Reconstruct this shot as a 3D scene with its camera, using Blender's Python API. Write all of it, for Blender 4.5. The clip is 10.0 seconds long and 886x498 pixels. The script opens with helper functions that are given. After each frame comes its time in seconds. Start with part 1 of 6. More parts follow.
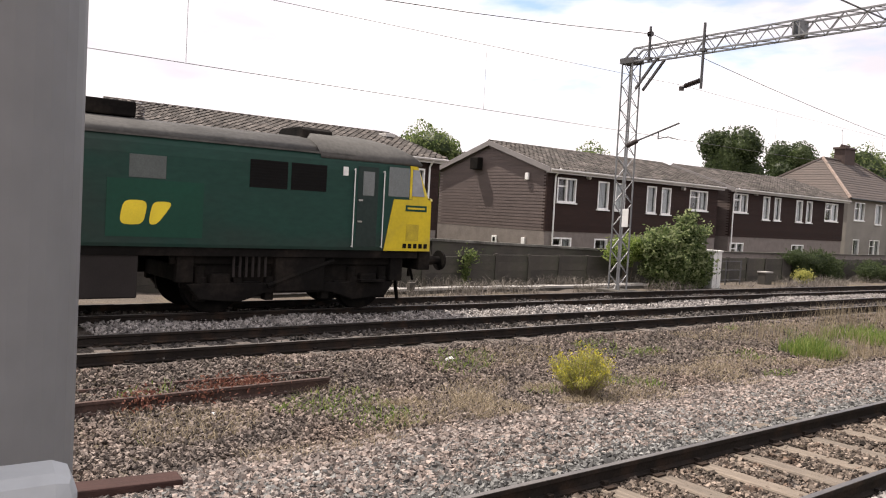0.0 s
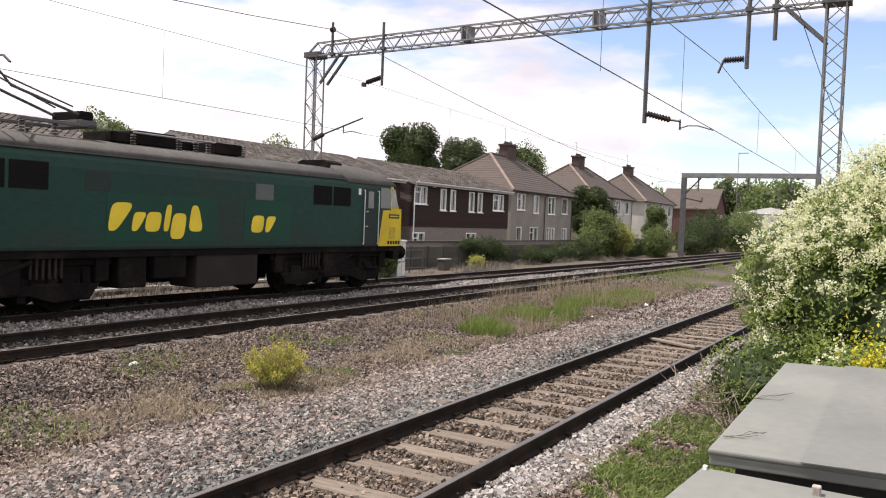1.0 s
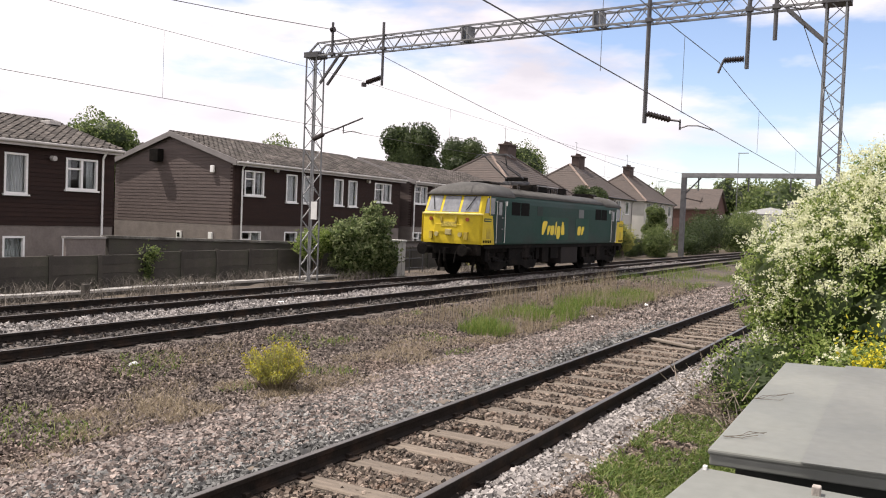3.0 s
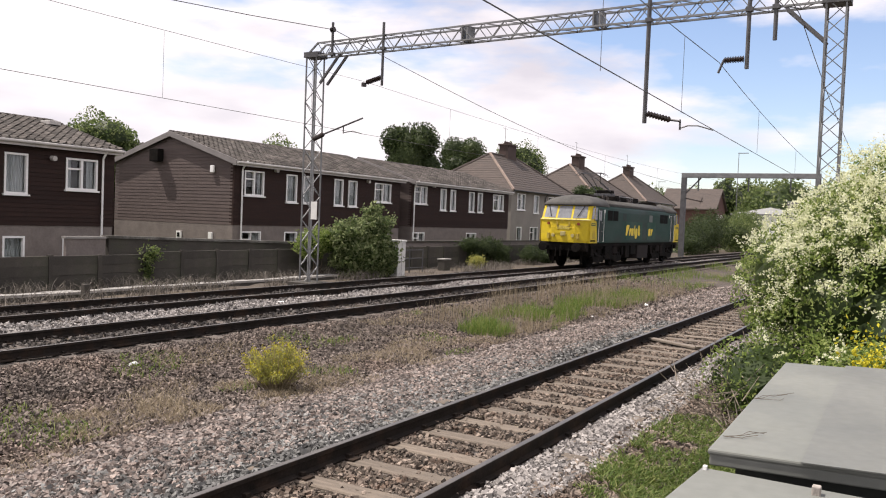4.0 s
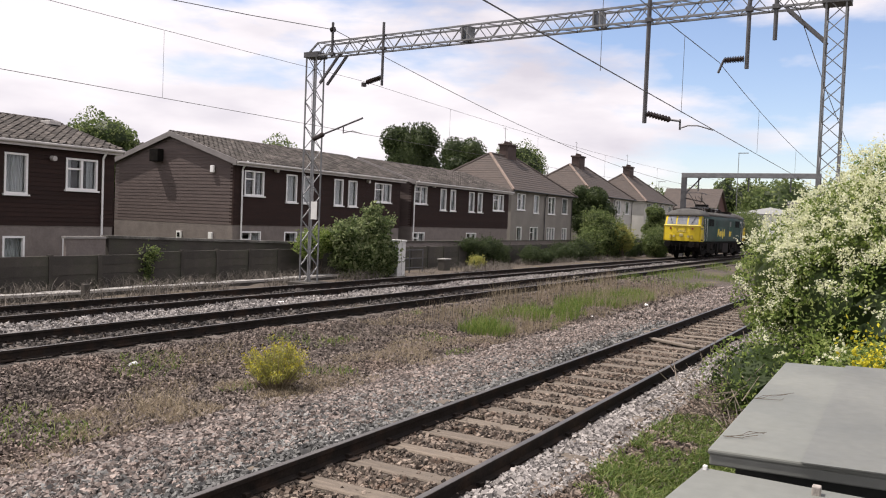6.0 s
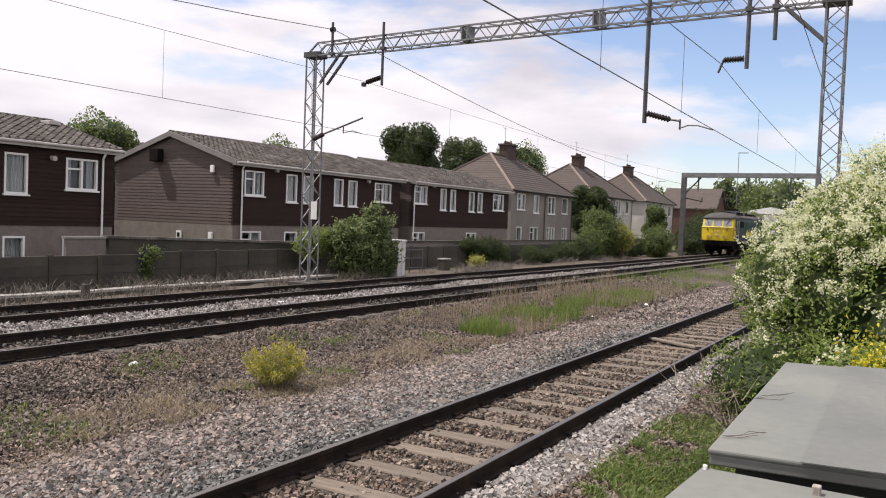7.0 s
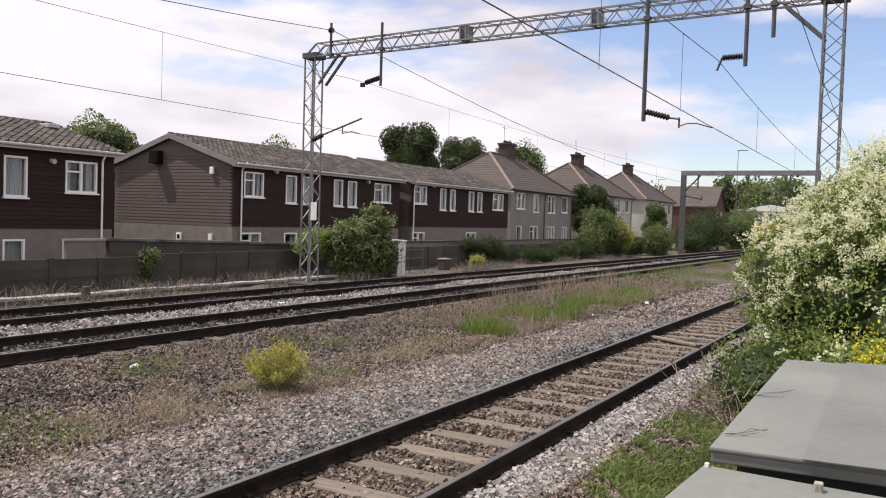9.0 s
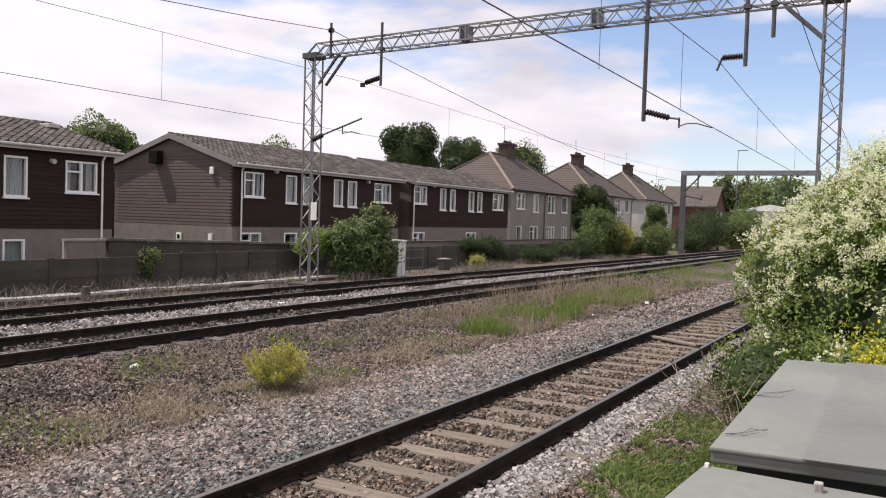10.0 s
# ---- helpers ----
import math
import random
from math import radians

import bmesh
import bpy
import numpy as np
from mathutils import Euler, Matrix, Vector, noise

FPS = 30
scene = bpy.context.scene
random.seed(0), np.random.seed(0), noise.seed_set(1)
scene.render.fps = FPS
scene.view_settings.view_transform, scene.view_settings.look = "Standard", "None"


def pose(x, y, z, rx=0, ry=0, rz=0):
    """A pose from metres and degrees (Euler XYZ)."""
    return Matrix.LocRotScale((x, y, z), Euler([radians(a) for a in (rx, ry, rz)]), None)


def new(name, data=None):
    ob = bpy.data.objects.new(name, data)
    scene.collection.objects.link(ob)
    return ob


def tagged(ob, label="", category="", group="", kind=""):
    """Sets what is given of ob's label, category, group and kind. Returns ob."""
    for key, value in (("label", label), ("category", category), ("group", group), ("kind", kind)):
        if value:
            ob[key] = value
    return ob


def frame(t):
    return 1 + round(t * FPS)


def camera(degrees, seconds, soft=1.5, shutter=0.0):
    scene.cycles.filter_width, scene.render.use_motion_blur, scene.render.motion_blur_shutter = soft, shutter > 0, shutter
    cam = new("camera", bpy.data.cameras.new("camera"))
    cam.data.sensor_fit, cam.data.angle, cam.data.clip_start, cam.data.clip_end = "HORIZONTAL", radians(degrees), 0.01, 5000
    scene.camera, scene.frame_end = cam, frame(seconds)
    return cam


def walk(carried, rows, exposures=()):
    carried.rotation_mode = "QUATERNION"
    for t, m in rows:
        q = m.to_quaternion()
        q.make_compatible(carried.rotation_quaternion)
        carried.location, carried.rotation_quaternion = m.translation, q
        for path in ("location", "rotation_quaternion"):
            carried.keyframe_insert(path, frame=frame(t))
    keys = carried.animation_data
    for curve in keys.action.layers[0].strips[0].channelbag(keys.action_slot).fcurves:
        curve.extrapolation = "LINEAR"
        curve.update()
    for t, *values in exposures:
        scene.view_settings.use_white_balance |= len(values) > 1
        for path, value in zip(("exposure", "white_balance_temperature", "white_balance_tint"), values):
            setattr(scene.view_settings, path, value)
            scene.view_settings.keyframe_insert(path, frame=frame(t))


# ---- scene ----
cam = camera(56.8, 10.0, soft=1.1)
EYE = (0.0, -3.455, 2.321)
# seconds, yaw, pitch, roll: a quick pan to the right, then held still
PAN = [
    (0.0, -38.57, -2.60, -3.14), (0.2, -46.36, -2.56, -3.62), (0.4, -53.79, -2.24, -3.34),
    (0.5, -56.47, -2.18, -2.80), (0.6, -59.21, -2.08, -2.65), (0.8, -60.14, -2.04, -2.21),
    (1.0, -60.06, -2.07, -2.24), (4.0, -60.06, -2.07, -2.24), (7.0, -60.06, -2.08, -2.22),
    (7.4, -60.07, -2.09, -1.81), (8.0, -60.07, -2.09, -1.78), (10.0, -60.07, -2.09, -1.78)]
walk(cam, [(t, pose(*EYE, 90 + p, r, y)) for t, y, p, r in PAN],
     exposures=[(0.0, 0.62, 6850, 15), (0.3, 0.56, 6800, 15), (0.9, 0.50, 6700, 15), (2.5, 0.46, 6700, 15), (4.5, 0.31, 6650, 15), (9.0, 0.20, 6550, 16), (10.0, 0.20, 6550, 16)])

# ---- light ----
SUN_WAY = Vector((0.20, -0.50, -1.0)).normalized()
sun_elev = math.asin(-SUN_WAY.z)
sun_azim = math.atan2(-SUN_WAY.x, -SUN_WAY.y)          # clockwise from +Y
sun = new("sun", bpy.data.lights.new("sun", "SUN"))
sun.data.energy, sun.data.angle, sun.data.color = 5.0, radians(0.6), (1.0, 0.95, 0.87)
sun.rotation_mode = "QUATERNION"
sun.rotation_quaternion = SUN_WAY.to_track_quat("-Z", "Y")

world = bpy.data.worlds.new("sky")
scene.world = world
world.use_nodes = True


def sky_nodes():
    nt = world.node_tree
    N, L = nt.nodes, nt.links
    N.clear()
    out, bg = N.new("ShaderNodeOutputWorld"), N.new("ShaderNodeBackground")
    sky = N.new("ShaderNodeTexSky")
    sky.sky_type, sky.sun_disc = "NISHITA", False
    sky.sun_elevation, sky.sun_rotation = sun_elev, sun_azim
    sky.air_density, sky.dust_density, sky.ozone_density = 1.0, 0.5, 1.5
    tc, mp = N.new("ShaderNodeTexCoord"), N.new("ShaderNodeMapping")
    mp.inputs["Location"].default_value = (0.35, 0.62, 0.15)
    mp.inputs["Scale"].default_value = (1.0, 1.0, 3.4)
    big, small = N.new("ShaderNodeTexNoise"), N.new("ShaderNodeTexNoise")
    big.inputs["Scale"].default_value, big.inputs["Detail"].default_value = 2.1, 9.0
    big.inputs["Roughness"].default_value = 0.52
    small.inputs["Scale"].default_value, small.inputs["Detail"].default_value = 3.6, 6.0
    cover, shade = N.new("ShaderNodeValToRGB"), N.new("ShaderNodeValToRGB")
    cover.color_ramp.elements[0].position, cover.color_ramp.elements[1].position = 0.275, 0.36
    shade.color_ramp.elements[0].position, shade.color_ramp.elements[1].position = 0.32, 0.56
    shade.color_ramp.elements[0].color = (10.8, 10.6, 11.6, 1)
    shade.color_ramp.elements[1].color = (15.4, 15.1, 15.4, 1)
    mix = N.new("ShaderNodeMix")
    mix.data_type = "RGBA"
    L.new(tc.outputs["Generated"], mp.inputs["Vector"])
    for n in (big, small):
        L.new(mp.outputs["Vector"], n.inputs["Vector"])
    xyz, lean = N.new("ShaderNodeSeparateXYZ"), N.new("ShaderNodeMath")      # cloud thins out down the line
    lean.operation = "MULTIPLY_ADD"
    lean.inputs[1].default_value = -0.17
    L.new(tc.outputs["Generated"], xyz.inputs["Vector"])
    L.new(xyz.outputs["X"], lean.inputs[0])
    L.new(big.outputs["Fac"], lean.inputs[2])
    low, both = N.new("ShaderNodeMapRange"), N.new("ShaderNodeMath")          # clouds crowd together towards the horizon
    low.inputs["From Min"].default_value, low.inputs["From Max"].default_value = 0.02, 0.17
    low.inputs["To Min"].default_value, low.inputs["To Max"].default_value = 0.13, 0.0
    L.new(xyz.outputs["Z"], low.inputs["Value"])
    L.new(lean.outputs[0], both.inputs[0])
    L.new(low.outputs["Result"], both.inputs[1])
    L.new(both.outputs[0], cover.inputs["Fac"])
    L.new(small.outputs["Fac"], shade.inputs["Fac"])
    L.new(cover.outputs["Color"], mix.inputs["Factor"])
    clear = N.new("ShaderNodeMix")
    clear.data_type, clear.blend_type = "RGBA", "MULTIPLY"
    clear.inputs["Factor"].default_value = 1.0
    clear.inputs["B"].default_value = (2.5, 2.42, 2.5, 1)
    L.new(sky.outputs["Color"], clear.inputs["A"])
    L.new(clear.outputs["Result"], mix.inputs["A"])
    L.new(shade.outputs["Color"], mix.inputs["B"])
    L.new(mix.outputs["Result"], bg.inputs["Color"])
    bg.inputs["Strength"].default_value = 0.057
    L.new(bg.outputs["Background"], out.inputs["Surface"])


sky_nodes()

# ---- materials ----


def surf(name, base, rough=0.75, metal=0.0, scale=1.5, fine=40.0, var=0.25, bump=0.15, tint=None, tint_scale=0.6,
         tint_at=(0.5, 0.68), island=0.0, rand=0.0, coat=0.0, spec=0.4, stretch=(1, 1, 1), depth=0.02):
    """Colour with broad and fine variation, an optional second colour in patches, and fine relief."""
    m = bpy.data.materials.new(name)
    m.use_nodes = True
    nt = m.node_tree
    N, L = nt.nodes, nt.links
    b = N["Principled BSDF"]
    tc, mp = N.new("ShaderNodeTexCoord"), N.new("ShaderNodeMapping")
    mp.inputs["Scale"].default_value = stretch
    L.new(tc.outputs["Object"], mp.inputs["Vector"])

    def noise_tex(s, d):
        n = N.new("ShaderNodeTexNoise")
        n.inputs["Scale"].default_value, n.inputs["Detail"].default_value = s, d
        L.new(mp.outputs["Vector"], n.inputs["Vector"])
        return n
    n1, n2 = noise_tex(scale, 5), noise_tex(fine, 3)

    def ramp(src, lo, hi, p0=0.3, p1=0.7):
        r = N.new("ShaderNodeValToRGB")
        r.color_ramp.elements[0].position, r.color_ramp.elements[1].position = p0, p1
        r.color_ramp.elements[0].color, r.color_ramp.elements[1].color = (*lo, 1), (*hi, 1)
        L.new(src, r.inputs["Fac"])
        return r.outputs["Color"]

    def mul(a, c, f=1.0):
        x = N.new("ShaderNodeMix")
        x.data_type, x.blend_type = "RGBA", "MULTIPLY"
        x.inputs["Factor"].default_value = f
        L.new(a, x.inputs["A"])
        L.new(c, x.inputs["B"])
        return x.outputs["Result"]
    col = ramp(n1.outputs["Fac"], [c * (1 - var) for c in base], [min(1, c * (1 + var)) for c in base])
    if tint:
        t = noise_tex(tint_scale, 6)
        x = N.new("ShaderNodeMix")
        x.data_type = "RGBA"
        L.new(ramp(t.outputs["Fac"], (0, 0, 0), (1, 1, 1), *tint_at), x.inputs["Factor"])
        L.new(col, x.inputs["A"])
        x.inputs["B"].default_value = (*tint, 1)
        col = x.outputs["Result"]
    col = mul(col, ramp(n2.outputs["Fac"], (0.7, 0.7, 0.7), (1.15, 1.15, 1.15)), min(1.0, var * 2.5))
    for amount, node, sock in ((island, "ShaderNodeNewGeometry", "Random Per Island"), (rand, "ShaderNodeObjectInfo", "Random")):
        if amount:
            g = N.new(node)
            lo, hi = 1 - amount, 1 + amount * 0.8
            col = mul(col, ramp(g.outputs[sock], (lo, lo, lo), (hi, hi * 0.99, hi * 0.97), 0, 1))
    L.new(col, b.inputs["Base Color"])
    b.inputs["Metallic"].default_value = metal
    b.inputs["Specular IOR Level"].default_value = spec
    b.inputs["Coat Weight"].default_value = coat
    L.new(ramp(n1.outputs["Fac"], [max(0.02, rough - 0.12)] * 3, [min(1, rough + 0.1)] * 3), b.inputs["Roughness"])
    if bump:
        bp = N.new("ShaderNodeBump")
        bp.inputs["Strength"].default_value, bp.inputs["Distance"].default_value = bump, depth
        L.new(n2.outputs["Fac"], bp.inputs["Height"])
        L.new(bp.outputs["Normal"], b.inputs["Normal"])
    return m


def leaf_mat(name, colours, rough=0.5, through_light=0.45):
    """Leaves: colour by leaf, some light through them."""
    m = bpy.data.materials.new(name)
    m.use_nodes = True
    N, L = m.node_tree.nodes, m.node_tree.links
    b = N["Principled BSDF"]
    g, r = N.new("ShaderNodeNewGeometry"), N.new("ShaderNodeValToRGB")
    e = r.color_ramp.elements
    e[0].color, e[1].color = (*colours[0], 1), (*colours[-1], 1)
    for i, c in enumerate(colours[1:-1]):
        k = e.new((i + 1) / (len(colours) - 1))
        k.color = (*c, 1)
    L.new(g.outputs["Random Per Island"], r.inputs["Fac"])
    L.new(r.outputs["Color"], b.inputs["Base Color"])
    b.inputs["Roughness"].default_value = rough
    b.inputs["Specular IOR Level"].default_value = 0.25
    tr, mx = N.new("ShaderNodeBsdfTranslucent"), N.new("ShaderNodeMixShader")
    mx.inputs["Fac"].default_value = through_light
    L.new(r.outputs["Color"], tr.inputs["Color"])
    L.new(b.outputs["BSDF"], mx.inputs[1])
    L.new(tr.outputs["BSDF"], mx.inputs[2])
    L.new(mx.outputs["Shader"], N["Material Output"].inputs["Surface"])
    return m


def glass_mat(name, tint=(0.75, 0.8, 0.82), rough=0.03):
    m = bpy.data.materials.new(name)
    m.use_nodes = True
    b = m.node_tree.nodes["Principled BSDF"]
    b.inputs["Base Color"].default_value = (*tint, 1)
    b.inputs["Roughness"].default_value, b.inputs["IOR"].default_value = rough, 1.45
    b.inputs["Transmission Weight"].default_value = 1.0
    return m


def ground_mat():
    """Gravelly earth: brown litter and dry moss in patches; along the tracks, stones by cells, darkened as shaded
    ballast gaps.
    """
    m = bpy.data.materials.new("gravelly_ground")
    m.use_nodes = True
    N, L = m.node_tree.nodes, m.node_tree.links
    b = N["Principled BSDF"]
    tc = N.new("ShaderNodeTexCoord")
    xyz = N.new("ShaderNodeSeparateXYZ")
    L.new(tc.outputs["Object"], xyz.inputs["Vector"])

    def ramp(src, stops):
        r = N.new("ShaderNodeValToRGB")
        e = r.color_ramp.elements
        e[0].position, e[0].color = stops[0][0], (*stops[0][1], 1)
        e[1].position, e[1].color = stops[-1][0], (*stops[-1][1], 1)
        for p, c in stops[1:-1]:
            k = e.new(p)
            k.color = (*c, 1)
        L.new(src, r.inputs["Fac"])
        return r.outputs["Color"]

    def noise_tex(s, d=5):
        n = N.new("ShaderNodeTexNoise")
        n.inputs["Scale"].default_value, n.inputs["Detail"].default_value = s, d
        L.new(tc.outputs["Object"], n.inputs["Vector"])
        return n.outputs["Fac"]

    def mix(f, a, c, kind="MIX"):
        x = N.new("ShaderNodeMix")
        x.data_type, x.blend_type = "RGBA", kind
        for sock, v in (("Factor", f), ("A", a), ("B", c)):
            if isinstance(v, float):
                x.inputs[sock].default_value = v
            elif isinstance(v, tuple):
                x.inputs[sock].default_value = (*v, 1)
            else:
                L.new(v, x.inputs[sock])
        return x.outputs["Result"]
    cell = N.new("ShaderNodeTexVoronoi")
    cell.inputs["Scale"].default_value = 24
    L.new(tc.outputs["Object"], cell.inputs["Vector"])
    sep = N.new("ShaderNodeSeparateColor")
    L.new(cell.outputs["Color"], sep.inputs["Color"])
    # stone tones kept dark: they paint the shade between the loose ballast stones
    stone = ramp(sep.outputs["Red"], [(0, (0.02, 0.018, 0.016)), (0.5, (0.05, 0.044, 0.04)), (0.85, (0.10, 0.088, 0.08)), (1, (0.17, 0.15, 0.14))])
    earth = ramp(noise_tex(22, 4), [(0.3, (0.06, 0.05, 0.042)), (0.7, (0.14, 0.118, 0.098))])
    # stone cover across the line, broken up by noise
    wob = N.new("ShaderNodeMath")
    wob.operation = "MULTIPLY_ADD"
    L.new(noise_tex(0.9), wob.inputs[0])
    wob.inputs[1].default_value = 1.6
    L.new(xyz.outputs["Y"], wob.inputs[2])
    mr = N.new("ShaderNodeMapRange")
    mr.inputs["From Min"].default_value, mr.inputs["From Max"].default_value = -10, 30
    L.new(wob.outputs[0], mr.inputs["Value"])
    k = lambda y: (y + 0.8 + 10) / 40
    g = lambda v: (v, v, v)
    cover = ramp(mr.outputs["Result"], [(k(-2.2), g(0)), (k(-1.4), g(1)), (k(3.6), g(1)), (k(4.6), g(0.35)), (k(7.4), g(0.35)),
                                       (k(8.2), g(0.8)), (k(13.6), g(0.8)), (k(15), g(0.15)), (k(20), g(0.0))])
    col = mix(cover, earth, stone)
    moss = ramp(noise_tex(0.55, 6), [(0.52, g(0)), (0.70, g(0.6))])
    col = mix(moss, col, mix(noise_tex(9.0), (0.12, 0.10, 0.055), (0.21, 0.17, 0.11)))
    col = mix(0.6, col, ramp(noise_tex(90, 2), [(0.3, g(0.6)), (0.7, g(1.25))]), "MULTIPLY")
    far = N.new("ShaderNodeMapRange")
    far.inputs["From Min"].default_value, far.inputs["From Max"].default_value = 19.2, 22
    L.new(xyz.outputs["Y"], far.inputs["Value"])
    col = mix(far.outputs["Result"], col, mix(noise_tex(0.2), (0.06, 0.085, 0.03), (0.12, 0.12, 0.06)))
    L.new(col, b.inputs["Base Color"])
    b.inputs["Roughness"].default_value = 0.95
    b.inputs["Specular IOR Level"].default_value = 0.15
    bp = N.new("ShaderNodeBump")
    bp.inputs["Strength"].default_value, bp.inputs["Distance"].default_value = 0.8, 0.03
    L.new(cell.outputs["Distance"], bp.inputs["Height"])
    bp.invert = True
    L.new(bp.outputs["Normal"], b.inputs["Normal"])
    return m


M_GROUND = ground_mat()
M_STONE = surf("ballast_stone", (0.198, 0.178, 0.168), 0.9, island=0.75, var=0.3, fine=70, tint=(0.222, 0.184, 0.167), tint_scale=9, tint_at=(0.42, 0.54), spec=0.2)
M_STONE_PALE = surf("pale_ballast_stone", (0.26, 0.245, 0.238), 0.9, island=0.7, var=0.25, fine=70, spec=0.2)
M_RAIL_SIDE = surf("rusty_rail", (0.022, 0.018, 0.016), 0.9, scale=4, var=0.35, tint=(0.040, 0.027, 0.020), tint_scale=3, spec=0.12)
M_RAIL_TOP = surf("worn_rail_head", (0.12, 0.112, 0.108), 0.5, 0.5, scale=2, var=0.15, bump=0.05)
M_RUST = surf("rust_brown_steel", (0.060, 0.036, 0.030), 0.9, scale=5, var=0.4, bump=0.3)
M_SLEEPER = surf("weathered_timber_sleeper", (0.150, 0.124, 0.100), 0.9, scale=3, fine=30, var=0.3, bump=0.4, stretch=(6, 1, 6), rand=0.2)
M_BAULK = surf("red_brown_timber", (0.052, 0.030, 0.027), 0.9, scale=3, fine=30, var=0.3, bump=0.4, stretch=(1, 6, 6), spec=0.15)
M_SLEEPER_DARK = surf("dark_timber_sleeper", (0.10, 0.085, 0.075), 0.9, scale=3, fine=30, var=0.3, bump=0.4, stretch=(6, 1, 6), rand=0.2)
M_CONCRETE = surf("weathered_concrete", (0.058, 0.053, 0.046), 0.9, scale=1.2, var=0.35, bump=0.3, tint=(0.060, 0.062, 0.046), tint_scale=0.9, rand=0.18)
M_CONCRETE_PALE = surf("pale_concrete", (0.27, 0.26, 0.245), 0.9, scale=1.5, var=0.2, bump=0.3)
M_GALV = surf("galvanised_steel", (0.20, 0.205, 0.21), 0.55, 0.45, scale=3, var=0.2, bump=0.05)
M_GALV_DARK = surf("dark_weathered_steel", (0.10, 0.10, 0.105), 0.6, 0.4, scale=3, var=0.25, bump=0.08)
M_INSUL = surf("brown_glazed_insulator", (0.035, 0.025, 0.022), 0.3, scale=6, var=0.2, bump=0)
M_WIRE = surf("aged_copper_wire", (0.10, 0.095, 0.09), 0.5, 0.6, scale=6, var=0.2, bump=0)
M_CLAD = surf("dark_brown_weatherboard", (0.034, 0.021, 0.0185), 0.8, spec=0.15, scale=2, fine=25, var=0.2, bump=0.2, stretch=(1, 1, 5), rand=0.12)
# Gable boards: paler copy of the weatherboard, sunlight put into the colour.
M_CLAD_GABLE = surf("sunlit_brown_weatherboard", (0.104, 0.080, 0.075), 0.75, scale=1.5, fine=25, var=0.16, bump=0.2, stretch=(1, 1, 5), rand=0.08)
M_BRICK_PALE = surf("pale_buff_brickwork", (0.185, 0.160, 0.147), 0.9, scale=2.5, fine=14, var=0.16, bump=0.4)
M_BRICK_RED = surf("red_brickwork", (0.095, 0.048, 0.041), 0.9, scale=2.5, fine=14, var=0.25, bump=0.4)
M_BRICK_BROWN = surf("brown_brickwork", (0.070, 0.049, 0.044), 0.9, scale=2.5, fine=14, var=0.25, bump=0.4)
M_RENDER = surf("grey_pebbledash", (0.235, 0.218, 0.198), 0.95, scale=0.8, fine=30, var=0.14, bump=0.5)
M_RENDER_WHITE = surf("white_pebbledash", (0.50, 0.485, 0.46), 0.95, scale=0.8, fine=30, var=0.1, bump=0.4)
M_TILE = surf("grey_brown_concrete_pantile", (0.068, 0.061, 0.057), 0.9, spec=0.2, scale=1.2, fine=12, island=0.45, var=0.22, bump=0.2, tint=(0.115, 0.103, 0.097), tint_scale=1.5)
M_TILE_BROWN = surf("brown_clay_tile", (0.082, 0.067, 0.060), 0.9, scale=1.0, fine=6, var=0.22, bump=0.6, stretch=(1, 1, 4), depth=0.05)
M_TILE_RIDGE = surf("pale_ridge_tile", (0.22, 0.17, 0.145), 0.9, scale=3, var=0.2)
M_PVC = surf("white_window_plastic", (0.80, 0.80, 0.79), 0.4, scale=2, var=0.05, bump=0.02)
M_FASCIA = surf("off_white_fascia", (0.46, 0.44, 0.42), 0.6, scale=2, var=0.12, bump=0.05)
M_VERGE = surf("grey_verge_board", (0.22, 0.205, 0.20), 0.7, scale=2, var=0.12, bump=0.05)
M_CURTAIN = surf("net_curtain", (0.55, 0.55, 0.54), 0.9, scale=6, fine=20, var=0.2, bump=0.3, stretch=(6, 6, 0.4))
M_GLASS = glass_mat("window_glass")
M_DARKPIPE = surf("black_downpipe", (0.04, 0.04, 0.04), 0.6, scale=3, var=0.2)
M_WHITE_CAB = surf("dirty_white_cabinet", (0.60, 0.60, 0.58), 0.6, scale=3, var=0.12, bump=0.05)
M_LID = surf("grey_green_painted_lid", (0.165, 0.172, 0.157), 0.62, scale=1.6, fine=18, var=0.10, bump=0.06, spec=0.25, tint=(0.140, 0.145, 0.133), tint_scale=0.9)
# Box sides: the lid's grey-green darkened, painting the shade under the overhang.
M_LID_DARK = surf("shaded_grey_green_panel", (0.045, 0.050, 0.047), 0.65, scale=1.6, fine=18, var=0.1, bump=0.06)
M_POST = surf("grey_painted_post", (0.175, 0.175, 0.178), 0.6, scale=1.2, fine=20, var=0.08, bump=0.05)
M_BARK = surf("bark", (0.10, 0.08, 0.06), 0.95, scale=6, fine=30, var=0.35, bump=0.6)
M_TWIG = surf("dead_stalks", (0.20, 0.17, 0.14), 0.95, scale=6, var=0.3, island=0.35)
M_LEAF = leaf_mat("tree_leaf", [(0.030, 0.046, 0.018), (0.052, 0.075, 0.028), (0.080, 0.106, 0.042)])
M_LEAF_LIGHT = leaf_mat("light_green_leaf", [(0.055, 0.085, 0.028), (0.12, 0.165, 0.052), (0.24, 0.28, 0.11)], 0.5, 0.5)
M_LEAF_YELLOW = leaf_mat("yellow_green_leaf", [(0.20, 0.21, 0.055), (0.35, 0.35, 0.095), (0.50, 0.48, 0.16)], 0.5, 0.5)
M_VINE = leaf_mat("vine_leaf", [(0.075, 0.125, 0.025), (0.18, 0.255, 0.060), (0.38, 0.44, 0.15)], 0.42, 0.55)
